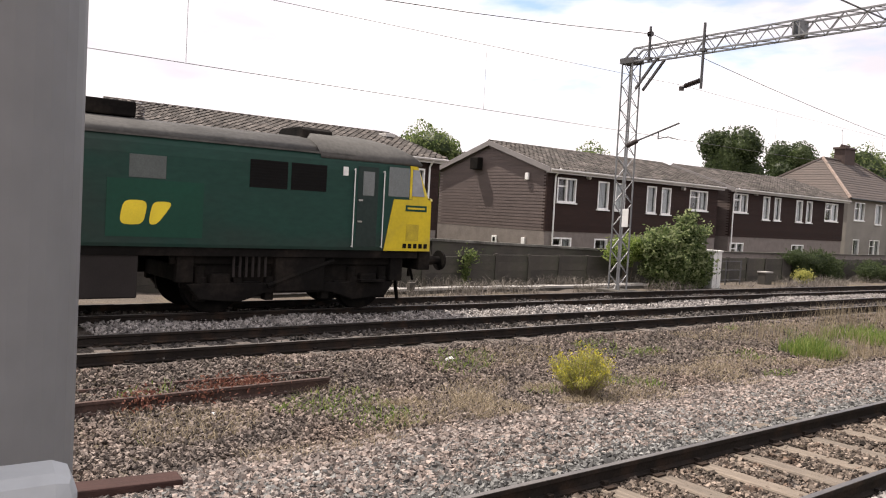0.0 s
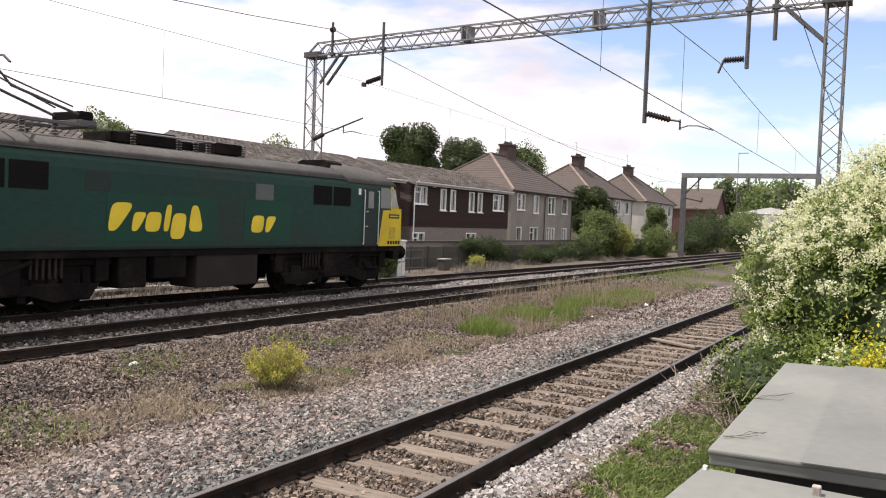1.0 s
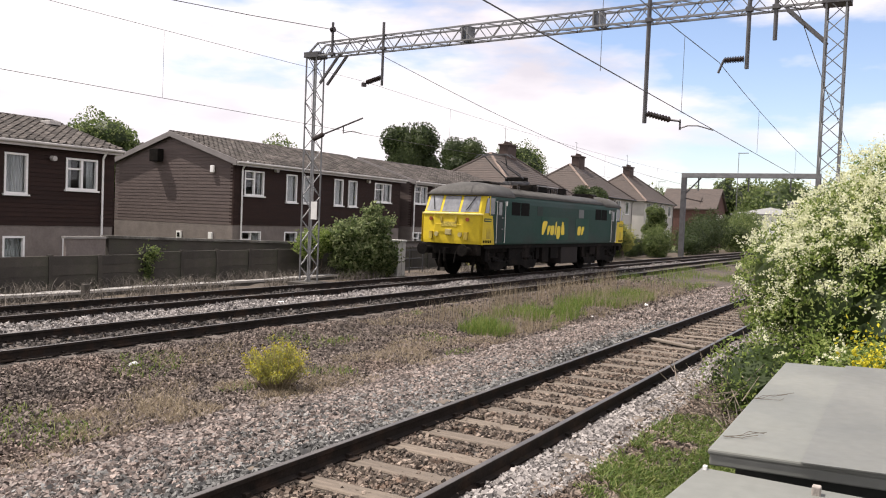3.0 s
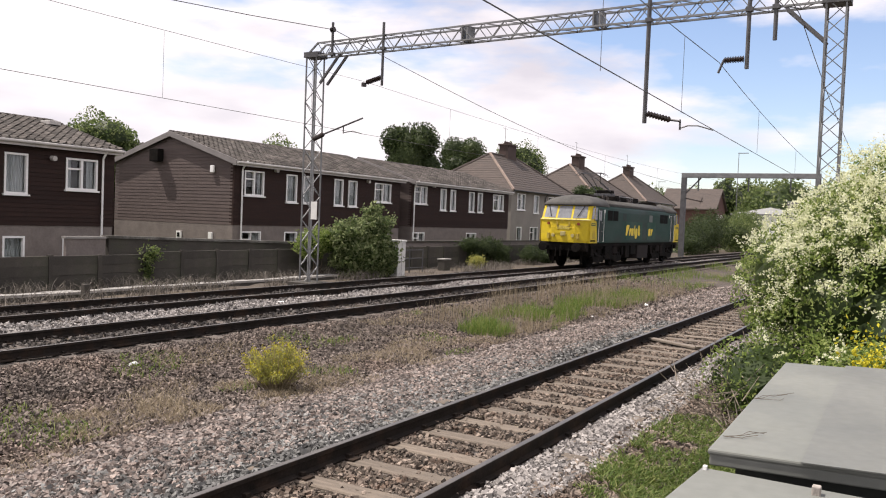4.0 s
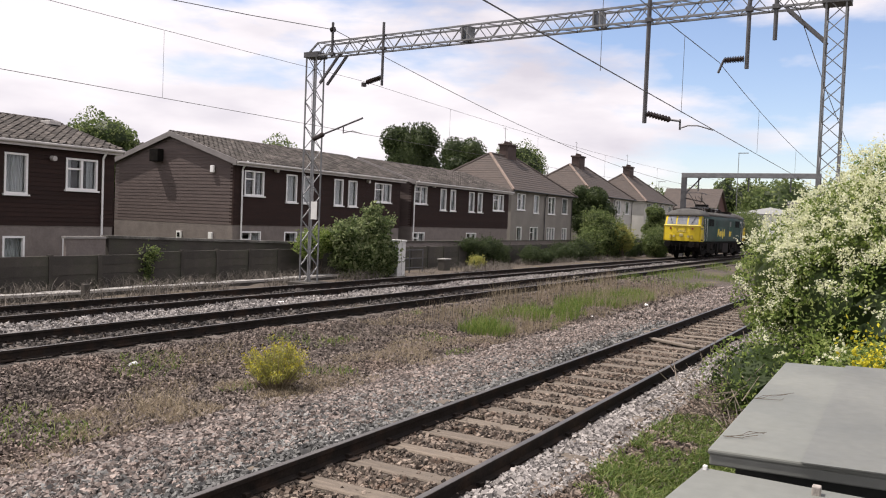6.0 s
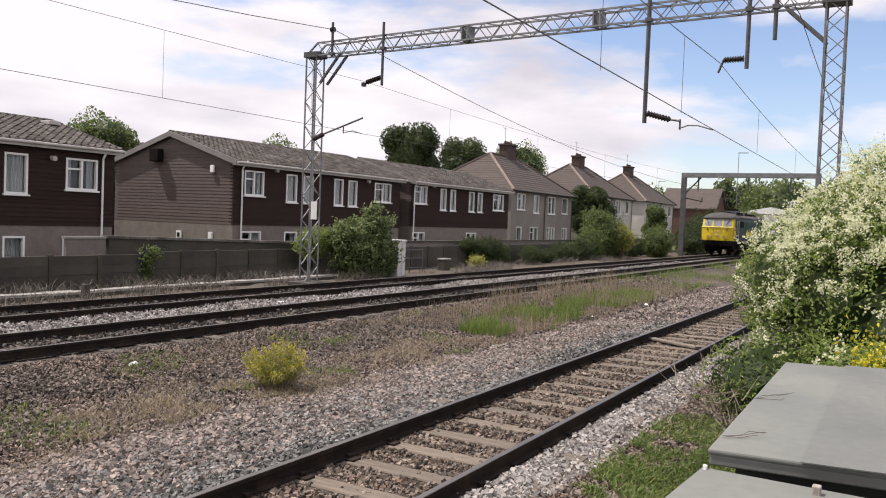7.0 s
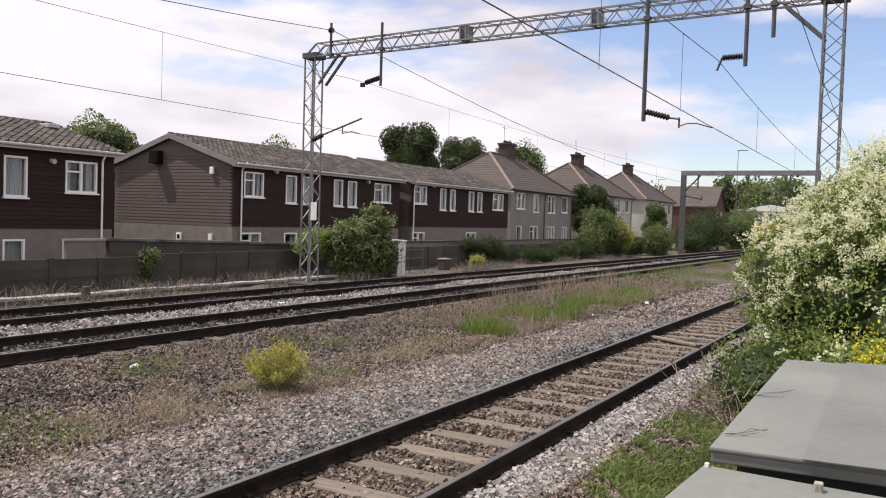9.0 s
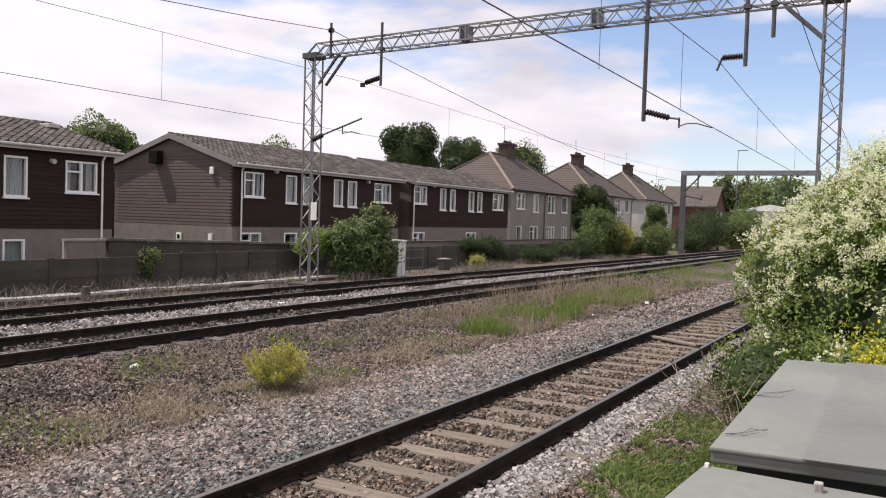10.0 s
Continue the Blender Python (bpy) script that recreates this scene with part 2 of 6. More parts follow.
M_SILVER = leaf_mat("silvery_green_leaf", [(0.055, 0.085, 0.033), (0.15, 0.20, 0.075), (0.36, 0.40, 0.21)], 0.42, 0.6)
# Leaf green darkened to stand for shade inside crowns and under the vine.
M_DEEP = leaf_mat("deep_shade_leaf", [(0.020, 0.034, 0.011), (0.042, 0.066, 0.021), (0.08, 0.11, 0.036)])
M_FLOWER = leaf_mat("cream_flower", [(0.58, 0.61, 0.36), (0.76, 0.77, 0.55), (0.86, 0.86, 0.70)], 0.8, 0.45)
M_RAGWORT = leaf_mat("yellow_flower", [(0.40, 0.36, 0.02), (0.52, 0.46, 0.03), (0.62, 0.55, 0.06)], 0.7, 0.3)
M_GRASS = leaf_mat("green_grass", [(0.08, 0.14, 0.025), (0.14, 0.21, 0.042), (0.25, 0.27, 0.09)], 0.6, 0.4)
M_BANK = leaf_mat("bank_grass_blade", [(0.055, 0.095, 0.020), (0.11, 0.165, 0.036), (0.23, 0.25, 0.09)], 0.6, 0.35)
M_GRASS_DRY = leaf_mat("dry_grass", [(0.20, 0.165, 0.11), (0.30, 0.245, 0.17), (0.40, 0.335, 0.24)], 0.8, 0.25)
M_REDWEED = leaf_mat("red_dock_weed", [(0.11, 0.045, 0.035), (0.17, 0.07, 0.05), (0.19, 0.10, 0.065)], 0.8, 0.2)
M_LOCO_GREEN = surf("faded_dark_green_paint", (0.013, 0.046, 0.036), 0.6, scale=0.8, fine=12, var=0.18, bump=0.03, tint=(0.024, 0.036, 0.031), tint_scale=0.5, spec=0.18, stretch=(0.4, 1, 1))
M_LOCO_PATCH = surf("fresh_green_paint", (0.009, 0.053, 0.035), 0.55, spec=0.18, scale=0.8, fine=12, var=0.1, bump=0.02)
M_LOCO_YELLOW = surf("warning_yellow_paint", (0.58, 0.44, 0.024), 0.6, spec=0.25, scale=1.6, fine=14, var=0.10, bump=0.03, tint=(0.46, 0.35, 0.04), tint_scale=1.5)
M_LOCO_ROOF = surf("dusty_grey_roof", (0.084, 0.082, 0.078), 0.85, spec=0.15, scale=1.2, fine=12, var=0.25, bump=0.1)
M_LOCO_UNDER = surf("sooty_underframe", (0.009, 0.0082, 0.0076), 0.95, spec=0.08, scale=2, fine=12, var=0.35, bump=0.2, tint=(0.020, 0.0165, 0.014), tint_scale=1.5)
M_LOCO_BOX = surf("brown_grey_equipment_box", (0.032, 0.028, 0.027), 0.9, spec=0.1, scale=1.5, var=0.2, bump=0.1)
M_BLACK = surf("black_grille", (0.010, 0.010, 0.010), 0.85, spec=0.1, scale=3, var=0.2, bump=0.05)
M_WHITE = surf("white_handrail_paint", (0.70, 0.70, 0.68), 0.5, scale=3, var=0.1, bump=0)
M_STEEL = surf("bare_steel", (0.35, 0.34, 0.33), 0.4, 0.8, scale=4, var=0.2)
M_RED = surf("red_lamp_lens", (0.22, 0.05, 0.02), 0.4, scale=4, var=0.1, bump=0)
M_LAMP = surf("lamp_lens", (0.42, 0.36, 0.16), 0.3, scale=4, var=0.1, bump=0)
# Opaque cab panes: the pale grey stands in for sky reflected in glass.
M_SCREEN = surf("sky_grey_windscreen", (0.20, 0.21, 0.225), 0.12, scale=1.5, fine=8, var=0.25, bump=0, spec=0.8)
M_METAL_WHITE = surf("white_profiled_sheet", (0.70, 0.71, 0.72), 0.5, scale=1, var=0.06)

# ---- building blocks ----


class Geo:
    """Collects faces for one mesh."""

    def __init__(self):
        self.v, self.f = [], []

    def add(self, vs, fs):
        n = len(self.v)
        self.v += [tuple(p) for p in vs]
        self.f += [tuple(n + i for i in q) for q in fs]
        return self

    def box(self, x0, x1, y0, y1, z0, z1):
        return self.add([(x, y, z) for z in (z0, z1) for x, y in ((x0, y0), (x1, y0), (x1, y1), (x0, y1))],
                        [(3, 2, 1, 0), (4, 5, 6, 7), (0, 1, 5, 4), (1, 2, 6, 5), (2, 3, 7, 6), (3, 0, 4, 7)])

    def tube(self, a, b, r, r2=None, n=8):
        a, b = Vector(a), Vector(b)
        r2 = r if r2 is None else r2
        q = (b - a).to_track_quat("Z", "Y")
        ring = [(math.cos(2 * math.pi * i / n), math.sin(2 * math.pi * i / n)) for i in range(n)]
        vs = [a + q @ Vector((r * c, r * s, 0)) for c, s in ring] + [b + q @ Vector((r2 * c, r2 * s, 0)) for c, s in ring]
        return self.add(vs, [(i, (i + 1) % n, n + (i + 1) % n, n + i) for i in range(n)] + [tuple(range(n))[::-1], tuple(range(n, 2 * n))])

    def bar(self, a, b, w=0.06, h=0.06):
        """A square bar from a to b."""
        a, b = Vector(a), Vector(b)
        q = (b - a).to_track_quat("Z", "Y")
        o = [q @ Vector((sx * w / 2, sy * h / 2, 0)) for sx, sy in ((-1, -1), (1, -1), (1, 1), (-1, 1))]
        return self.add([a + p for p in o] + [b + p for p in o],
                        [(3, 2, 1, 0), (4, 5, 6, 7), (0, 1, 5, 4), (1, 2, 6, 5), (2, 3, 7, 6), (3, 0, 4, 7)])

    def prism(self, outline, a, b):
        """Joins the outline laid at a() and at b(), functions from a 2D point to a place."""
        n = len(outline)
        return self.add([a(p) for p in outline] + [b(p) for p in outline],
                        [(i, (i + 1) % n, n + (i + 1) % n, n + i) for i in range(n)] + [tuple(range(n))[::-1], tuple(range(n, 2 * n))])

    def loft(self, rings, caps=True, closed=True):
        n = len(rings[0])
        m = n if closed else n - 1
        fs = [(k * n + i, k * n + (i + 1) % n, (k + 1) * n + (i + 1) % n, (k + 1) * n + i) for k in range(len(rings) - 1) for i in range(m)]
        if caps:
            fs += [tuple(range(n))[::-1], tuple(range((len(rings) - 1) * n, len(rings) * n))]
        return self.add([p for r in rings for p in r], fs)

    def mesh(self, name):
        me = bpy.data.meshes.new(name)
        me.from_pydata(self.v, [], self.f)
        bm = bmesh.new()
        bm.from_mesh(me)
        bmesh.ops.recalc_face_normals(bm, faces=bm.faces)
        bm.to_mesh(me)
        bm.free()
        return me


def part(name, geo, material, parent=None, label="", bevel=0.0, smooth=False, kind=""):
    """One mesh object, under a thing or under a part."""
    me = geo.mesh(name) if isinstance(geo, Geo) else geo
    if not me.materials:
        me.materials.append(material)
    if smooth:
        me.shade_smooth()
    ob = new(name, me)
    ob.parent = parent
    if bevel:
        mod = ob.modifiers.new("bevel", "BEVEL")
        mod.width, mod.segments, mod.limit_method = bevel, 2, "ANGLE"
    return tagged(ob, label, kind=kind)


def thing(name, label, category, x=0, y=0, z=0, rz=0, group="", kind=""):
    ob = new(name)
    ob.matrix_basis = pose(x, y, z, 0, 0, rz)
    return tagged(ob, label, category, group, kind)


def fast_mesh(name, verts, faces, material, smooth=False):
    """A large mesh from arrays: verts (n, 3), faces (m, k)."""
    me = bpy.data.meshes.new(name)
    n, (m, k) = len(verts), faces.shape
    me.vertices.add(n)
    me.vertices.foreach_set("co", np.asarray(verts, np.float32).ravel())
    me.loops.add(m * k)
    me.loops.foreach_set("vertex_index", np.asarray(faces, np.int32).ravel())
    me.polygons.add(m)
    me.polygons.foreach_set("loop_start", np.arange(0, m * k, k, dtype=np.int32))
    me.update(calc_edges=True)
    me.validate()
    me.shade_flat()
    me.materials.append(material)
    return me


rng = np.random.default_rng(7)


def leaves(places, size, material, name, upright=0.0, slim=0.55, outward=None):
    """Many small folded leaves, one at each place, turned at random."""
    n = len(places)
    s = size * rng.uniform(0.6, 1.35, (n, 1))
    a = rng.normal(size=(n, 3))
    a[:, 2] += upright
    a /= np.linalg.norm(a, axis=1)[:, None]
    ref = rng.normal(size=(n, 3))
    if outward is not None:
        ref = outward + 0.75 * ref
    b = np.cross(a, ref)
    b /= np.linalg.norm(b, axis=1)[:, None] + 1e-9
    c = np.cross(a, b)
    p = np.asarray(places)
    v = np.stack([p - a * s * 0.5, p + b * s * slim * 0.5 + c * s * 0.12, p + a * s * 0.5, p - b * s * slim * 0.5 + c * s * 0.12], 1)
    return fast_mesh(name, v.reshape(-1, 3), np.arange(4 * n).reshape(n, 4), material)


def blades(places, height, width, material, name, lean=0.35):
    """Grass: thin upright blades with a bend."""
    n = len(places)
    h = height * rng.uniform(0.45, 1.3, (n, 1))
    turn = rng.uniform(0, 2 * np.pi, n)
    side = np.stack([np.cos(turn), np.sin(turn), np.zeros(n)], 1) * width / 2
    tip = rng.normal(size=(n, 3)) * lean * h
    tip[:, 2] = h[:, 0]
    p = np.asarray(places)
    mid = p + tip * np.array([0.35, 0.35, 0.6])
    v = np.stack([p - side, p + side, mid + side * 0.8, mid - side * 0.8, p + tip], 1).reshape(-1, 3)
    k = np.arange(n)[:, None] * 5
    f = np.concatenate([k + [0, 1, 2], k + [0, 2, 3], k + [3, 2, 4]], 0)
    return fast_mesh(name, v, f, material)

# ---- ground ----
PROFILE = [(-400, -0.5), (-60, -0.5), (-8, -0.45), (-2.6, -0.40), (-1.6, -0.34), (-0.9, -0.22), (-0.5, -0.185), (2.0, -0.185), (2.9, -0.22),
           (4.1, -0.36), (6.0, -0.34), (6.9, -0.22), (7.5, -0.075), (8.0, -0.072), (9.8, -0.072), (10.3, -0.05), (11.3, -0.035), (13.6, -0.035), (14.4, -0.18),
           (15.5, -0.28), (19.0, -0.30), (21.0, -0.7), (60, -0.7), (3000, -0.7)]


def ground_z(x, y):
    """Height of the ground before its small unevenness."""
    z = float(np.interp(y, [p[0] for p in PROFILE], [p[1] for p in PROFILE]))
    return z


def make_ground():
    xs = np.concatenate([[-2500, -600, -150, -60, -30], np.arange(-14, 45, 0.30), np.arange(45, 130, 2.0), [140, 170, 220, 320, 600, 1500, 3500]])
    ys = np.concatenate([[-2500, -400, -60, -20, -12, -8], np.arange(-6, 20, 0.22), [20.4, 21, 22, 26, 32, 45, 60, 100, 200, 500, 1400, 3500]])
    X, Y = np.meshgrid(xs, ys, indexing="ij")
    Z = np.interp(Y, [p[0] for p in PROFILE], [p[1] for p in PROFILE])
    rough = np.where((Y > -6) & (Y < 19) & (X > -14) & (X < 60), 1.0, 0.0)
    on_track = ((Y > -0.3) & (Y < 1.9)) | ((Y > 7.8) & (Y < 13.4))
    bumps = np.array([[noise.noise((a * 0.55, b * 0.7, 0)) * 0.07 + noise.noise((a * 2.1, b * 2.3, 5)) * 0.03 for b in ys] for a in xs])
    Z = Z + rough * bumps * np.where(on_track, 0.25, 1.0)
    nx, ny = len(xs), len(ys)
    i, j = np.meshgrid(np.arange(nx - 1), np.arange(ny - 1), indexing="ij")
    a = (i * ny + j).ravel()
    f = np.stack([a, a + ny, a + ny + 1, a + 1], 1)
    me = fast_mesh("ground", np.stack([X, Y, Z], -1).reshape(-1, 3), f, M_GROUND)
    me.shade_smooth()
    tagged(new("ground", me), "gravelly brown railway ground with dry grass patches", "ground", kind="structure")


make_ground()

# ---- railway tracks ----
RAIL = [(-0.035, 0), (0.035, 0), (0.037, -0.035), (0.010, -0.05), (0.010, -0.13), (0.07, -0.145), (0.07, -0.159), (-0.07, -0.159), (-0.07, -0.145),
        (-0.010, -0.13), (-0.010, -0.05), (-0.037, -0.035)]


def make_track(name, label, y, z, turn, x0, x1, step, sleeper_mat, phase=0.0):
    """Two rails on timber sleepers; local x runs along the line from the thing's origin."""
    tr = thing(name, label, "railway track", 0, y, z, turn, kind="structure")
    for side in (-0.7525, 0.7525):
        rail = part("rail", Geo().prism(RAIL, lambda p: (x0, side + p[0], p[1]), lambda p: (x1, side + p[0], p[1])), M_RAIL_SIDE, tr, "rust-dark steel rail")
        part("rail_head", Geo().box(x0, x1, side - 0.030, side + 0.030, 0.0, 0.004), M_RAIL_TOP, rail, "worn bright running surface")
    sl = Geo()
    sl.loft([[(-0.125, yy, -0.29), (0.125, yy, -0.29), (0.125, yy, -0.175), (0.11, yy, -0.162), (-0.11, yy, -0.162), (-0.125, yy, -0.175)] for yy in (-1.3, -0.5, 0.4, 1.3)])
    me = sl.mesh("sleeper")
    me.materials.append(sleeper_mat)
    ch = Geo()
    for side in (-0.7525, 0.7525):
        for k in (-1, 1):
            ch.box(-0.07, 0.07, side + k * 0.12 - 0.05, side + k * 0.12 + 0.05, -0.163, -0.145)
            ch.box(-0.03, 0.03, side + k * 0.07 - 0.025, side + k * 0.07 + 0.025, -0.15, -0.11)
    chair = ch.mesh("rail_chair")
    chair.materials.append(M_RAIL_SIDE)
    r = random.Random(3)
    x = math.ceil((x0 - phase) / step) * step + phase
    while x < x1:
        s = part("sleeper", me, None, tr)
        s.matrix_basis = pose(x + r.uniform(-0.02, 0.02), r.uniform(-0.03, 0.03), r.uniform(-0.012, 0.006), 0, 0, r.uniform(-1.0, 1.0))
        if x < 40:
            part("rail_chair", chair, None, tr).matrix_basis = pose(x, 0, 0)
        x += step
    return tr


make_track("track_near", "straight siding with worn rails on weathered timber sleepers", 0.7525, 0.0, 0, -12, 110, 0.743, M_SLEEPER, 0.07)
make_track("track_middle", "empty main line with rust-dark rails", 9.014, 0.109, -0.412, -25, 170, 0.75, M_SLEEPER_DARK)
make_track("track_far", "main line carrying the locomotive", 12.393, 0.149, -1.032, -25, 170, 0.75, M_SLEEPER_DARK)

# ---- locomotive ----
LEN = 16.6


def make_loco():
    loco = thing("electric_locomotive", "dark green electric locomotive with yellow ends and sooty underframe", "locomotive")
    half = [(1.32, 1.28), (1.335, 1.34), (1.335, 2.9), (1.31, 3.08), (1.24, 3.22)]
    top = [(1.24, 3.22), (1.10, 3.36), (0.80, 3.50), (0.40, 3.575), (0.0, 3.60)]
    ring = half + [(-y, z) for y, z in half[::-1]]
    body = part("body", Geo().loft([[(x, y, z) for y, z in ring] for x in (0.75, LEN - 0.75)]), M_LOCO_GREEN, loco, smooth=False)
    roof = top + [(-y, z) for y, z in top[:-1][::-1]]
    roof_shell = [(y, z) for y, z in roof]
    part("roof", Geo().loft([[(x, y, z) for y, z in roof_shell] for x in (2.75, LEN - 2.75)]), M_LOCO_ROOF, loco, "dusty grey roof", smooth=True)
    part("cantrail_gutter", Geo().box(2.2, LEN - 2.2, -1.29, -1.25, 3.20, 3.235), M_LOCO_ROOF, loco)

    def cab(end):
        fx = (lambda x: x) if end == 0 else (lambda x: LEN - x)
        gx = (lambda x: x) if end == 0 else (lambda x: LEN - 0.22 - x)      # the second cab is a little longer
        q = lambda p: (fx(p[0]), p[1], p[2])

        def outline(front, back, w, z, sweep=0.20, mid=0.62):
            pts = [(back, -w), (front + sweep + 0.08, -w), (front + sweep - 0.04, -w + 0.10), (front, -mid), (front, mid),
                   (front + sweep - 0.04, w - 0.10), (front + sweep + 0.08, w), (back, w)]
            return [(x, y, z) for x, y in pts]
        name = "cab"
        c = part(name, Geo().loft([[q(p) for p in outline(f0, 0.78, w, z)] for f0, w, z in
                                   ((0.03, 1.30, 1.28), (0.02, 1.325, 1.40), (0.02, 1.325, 2.40), (0.08, 1.32, 2.46), (0.38, 1.29, 3.14))]),
                 M_LOCO_YELLOW, loco, "yellow warning-panel cab front")
        # yellow side panels, tapering up
        for s in (-1, 1):
            side = [(0.22, 1.28), (1.24 + 0.20 * end, 1.28), (1.03 + 0.20 * end, 2.38), (0.24, 2.40)]
            part("side_panel", Geo().prism(side, lambda p: (fx(p[0]), s * 1.330, p[1]), lambda p: (fx(p[0]), s * 1.343, p[1])), M_LOCO_YELLOW, c, "yellow side panel")
            part("nameplate", Geo().box(min(fx(0.36), fx(0.92)), max(fx(0.36), fx(0.92)), s * 1.343 - 0.008, s * 1.343 + 0.008, 2.14, 2.27), M_LOCO_PATCH, c, "dark nameplate with a raised rim")
            part("nameplate_lettering", Geo().box(min(fx(0.41), fx(0.87)), max(fx(0.41), fx(0.87)), s * 1.352 - 0.003, s * 1.352 + 0.003, 2.185, 2.225), M_LOCO_YELLOW, c)
            # flat plate for the step recess; its shade is painted as darker yellow
            step = Geo().box(min(fx(0.55), fx(0.88)), max(fx(0.55), fx(0.88)), s * 1.345 - 0.006, s * 1.345 + 0.006, 1.50, 1.86)
            part("step_recess", step, surf_step, c, "step recess drawn as a plate with painted shade")
            for i in range(5):
                a, b = sorted((fx(0.30 + i * 0.14), fx(0.39 + i * 0.14)))
                part("number_bar", Geo().box(a, b, s * 1.345 - 0.005, s * 1.345 + 0.005, 1.34, 1.44), M_LOCO_UNDER, c, "dark number bar")
            part("cab_side_window", Geo().prism([(0.42, 2.47), (0.76, 2.47), (0.76, 3.04), (0.60, 3.04)], lambda p: (fx(p[0]), s * 1.322, p[1]), lambda p: (fx(p[0]), s * 1.337, p[1])), M_SCREEN, c, "cab side window")
            part("quarter_light", Geo().prism([(0.84, 2.44), (1.20 + 0.18 * end, 2.44), (1.20 + 0.18 * end, 3.06), (0.84, 3.06)], lambda p: (fx(p[0]), s * 1.333, p[1]), lambda p: (fx(p[0]), s * 1.341, p[1])), M_SCREEN_DARK, c, "dark droplight")
            part("window_post", Geo().bar((fx(0.80), s * 1.337, 2.40), (fx(0.80), s * 1.325, 3.12), 0.06, 0.02), M_LOCO_YELLOW, c)
            # door with handrails
            a, b = sorted((gx(1.42), gx(1.92)))
            part("cab_door", Geo().box(a, b, s * 1.337 - 0.004, s * 1.337 + 0.004, 1.36, 3.02), M_LOCO_DOOR, loco, "dark green cab door", bevel=0.003)
            a, b = sorted((gx(1.52), gx(1.80)))
            part("door_window", Geo().box(a, b, s * 1.343 - 0.004, s * 1.343 + 0.004, 2.42, 2.92), M_SCREEN_DARK, loco)
            for hx in (1.30, 2.02):
                g = Geo().tube((gx(hx), s * 1.385, 1.34), (gx(hx), s * 1.385, 2.96), 0.013, n=6)
                for z in (1.36, 2.94):
                    g.tube((gx(hx), s * 1.32, z), (gx(hx), s * 1.385, z), 0.012, n=5)
                part("handrail", g, M_WHITE, loco, "white handrail")
            for z in (1.86, 2.30):
                a, b = sorted((gx(1.80), gx(1.90)))
                part("door_handle", Geo().box(a, b, s * 1.355 - 0.012, s * 1.355 + 0.012, z, z + 0.035), M_STEEL, loco, "steel door handle")
            # ventilation grilles
            for i in range(2):
                a, b = sorted((gx(2.66 + i * 0.86), gx(3.44 + i * 0.86)))
                gr = part("ventilation_grille", Geo().box(a, b, s * 1.337 - 0.004, s * 1.337 + 0.004, 2.44, 2.97), M_BLACK, loco, "black louvred grille")
                lv = Geo()
                for k in range(9):
                    z = 2.47 + k * 0.055
                    lv.add([(a, s * 1.342, z), (b, s * 1.342, z), (b, s * 1.352, z + 0.035), (a, s * 1.352, z + 0.035)], [(0, 1, 2, 3)])
                part("louvre", lv, M_BLACK, gr)
            part("data_plate", Geo().box(*sorted((gx(2.16), gx(2.28))), s * 1.337 - 0.004, s * 1.337 + 0.004, 2.80, 2.98), M_WHITE, loco, "small white data plate")
        # front: panelled V with three windscreens
        z0, z1 = 2.48, 3.10
        fr = lambda z: 0.08 + 0.30 * (z - 2.46) / 0.68
        part("windscreen", Geo().add([q((fr(z) - 0.012, y, z)) for y, z in ((-0.36, z0), (0.36, z0), (0.34, z1), (-0.34, z1))] +
                                     [q((fr(z) + 0.01, y, z)) for y, z in ((-0.36, z0), (0.36, z0), (0.34, z1), (-0.34, z1))],
                                     [(0, 1, 2, 3), (7, 6, 5, 4), (0, 4, 5, 1), (1, 5, 6, 2), (2, 6, 7, 3), (3, 7, 4, 0)]), M_SCREEN, c, "centre windscreen, sky reflection in its grey")
        for s in (-1, 1):
            lay = lambda y, z, o: q((fr(z) + (abs(y) - 0.62) / 0.58 * 0.16 + o if abs(y) > 0.62 else fr(z) + o, y, z))
            cor = [(s * 0.46, z0), (s * 0.62, z0), (s * 1.14, z0 + 0.02), (s * 1.10, z1), (s * 0.60, z1), (s * 0.46, z1)]
            part("windscreen", Geo().add([lay(y, z, -0.012) for y, z in cor] + [lay(y, z, 0.012) for y, z in cor],
                                         [(0, 1, 4, 5), (1, 2, 3, 4), (6, 7, 10, 11), (7, 8, 9, 10)] + [(i, (i + 1) % 6, 6 + (i + 1) % 6, 6 + i) for i in range(6)]),
                 M_SCREEN, c, "outer windscreen, sky reflection in its grey")
            part("wiper", Geo().bar(lay(s * 0.95, z1, -0.04), lay(s * 0.70, z0 + 0.08, -0.05), 0.022, 0.022), M_BLACK, c, "black wiper")
            part("marker_light", Geo().tube(q((0.02, s * 0.52, 1.62)), q((-0.05, s * 0.52, 1.62)), 0.085, n=12), M_LAMP, c, "round marker light")
            part("tail_lamp", Geo().tube(q((0.05, s * 0.80, 2.20)), q((0.0, s * 0.80, 2.20)), 0.075, n=10), M_RED, c, "red tail lamp")
            part("jumper_socket", Geo().box(*sorted((fx(-0.05), fx(0.10))), *sorted((s * 0.70, s * 0.84)), 1.45, 1.72), M_LOCO_BOXY, c, "yellow jumper socket")
            part("lamp_bracket", Geo().box(*sorted((fx(-0.02), fx(0.05))), *sorted((s * 0.28, s * 0.36)), 2.1, 2.3), M_LOCO_BOXY, c)
            part("front_handrail", Geo().tube(q((-0.05, s * 0.25, 2.0)), q((-0.05, s * 0.60, 2.0)), 0.014, n=6), M_LOCO_YELLOW, c)
        part("headlamp", Geo().box(*sorted((fx(-0.045), fx(0.03))), -0.13, 0.13, 1.60, 1.82), M_LAMP, c, "square headlamp", bevel=0.02)
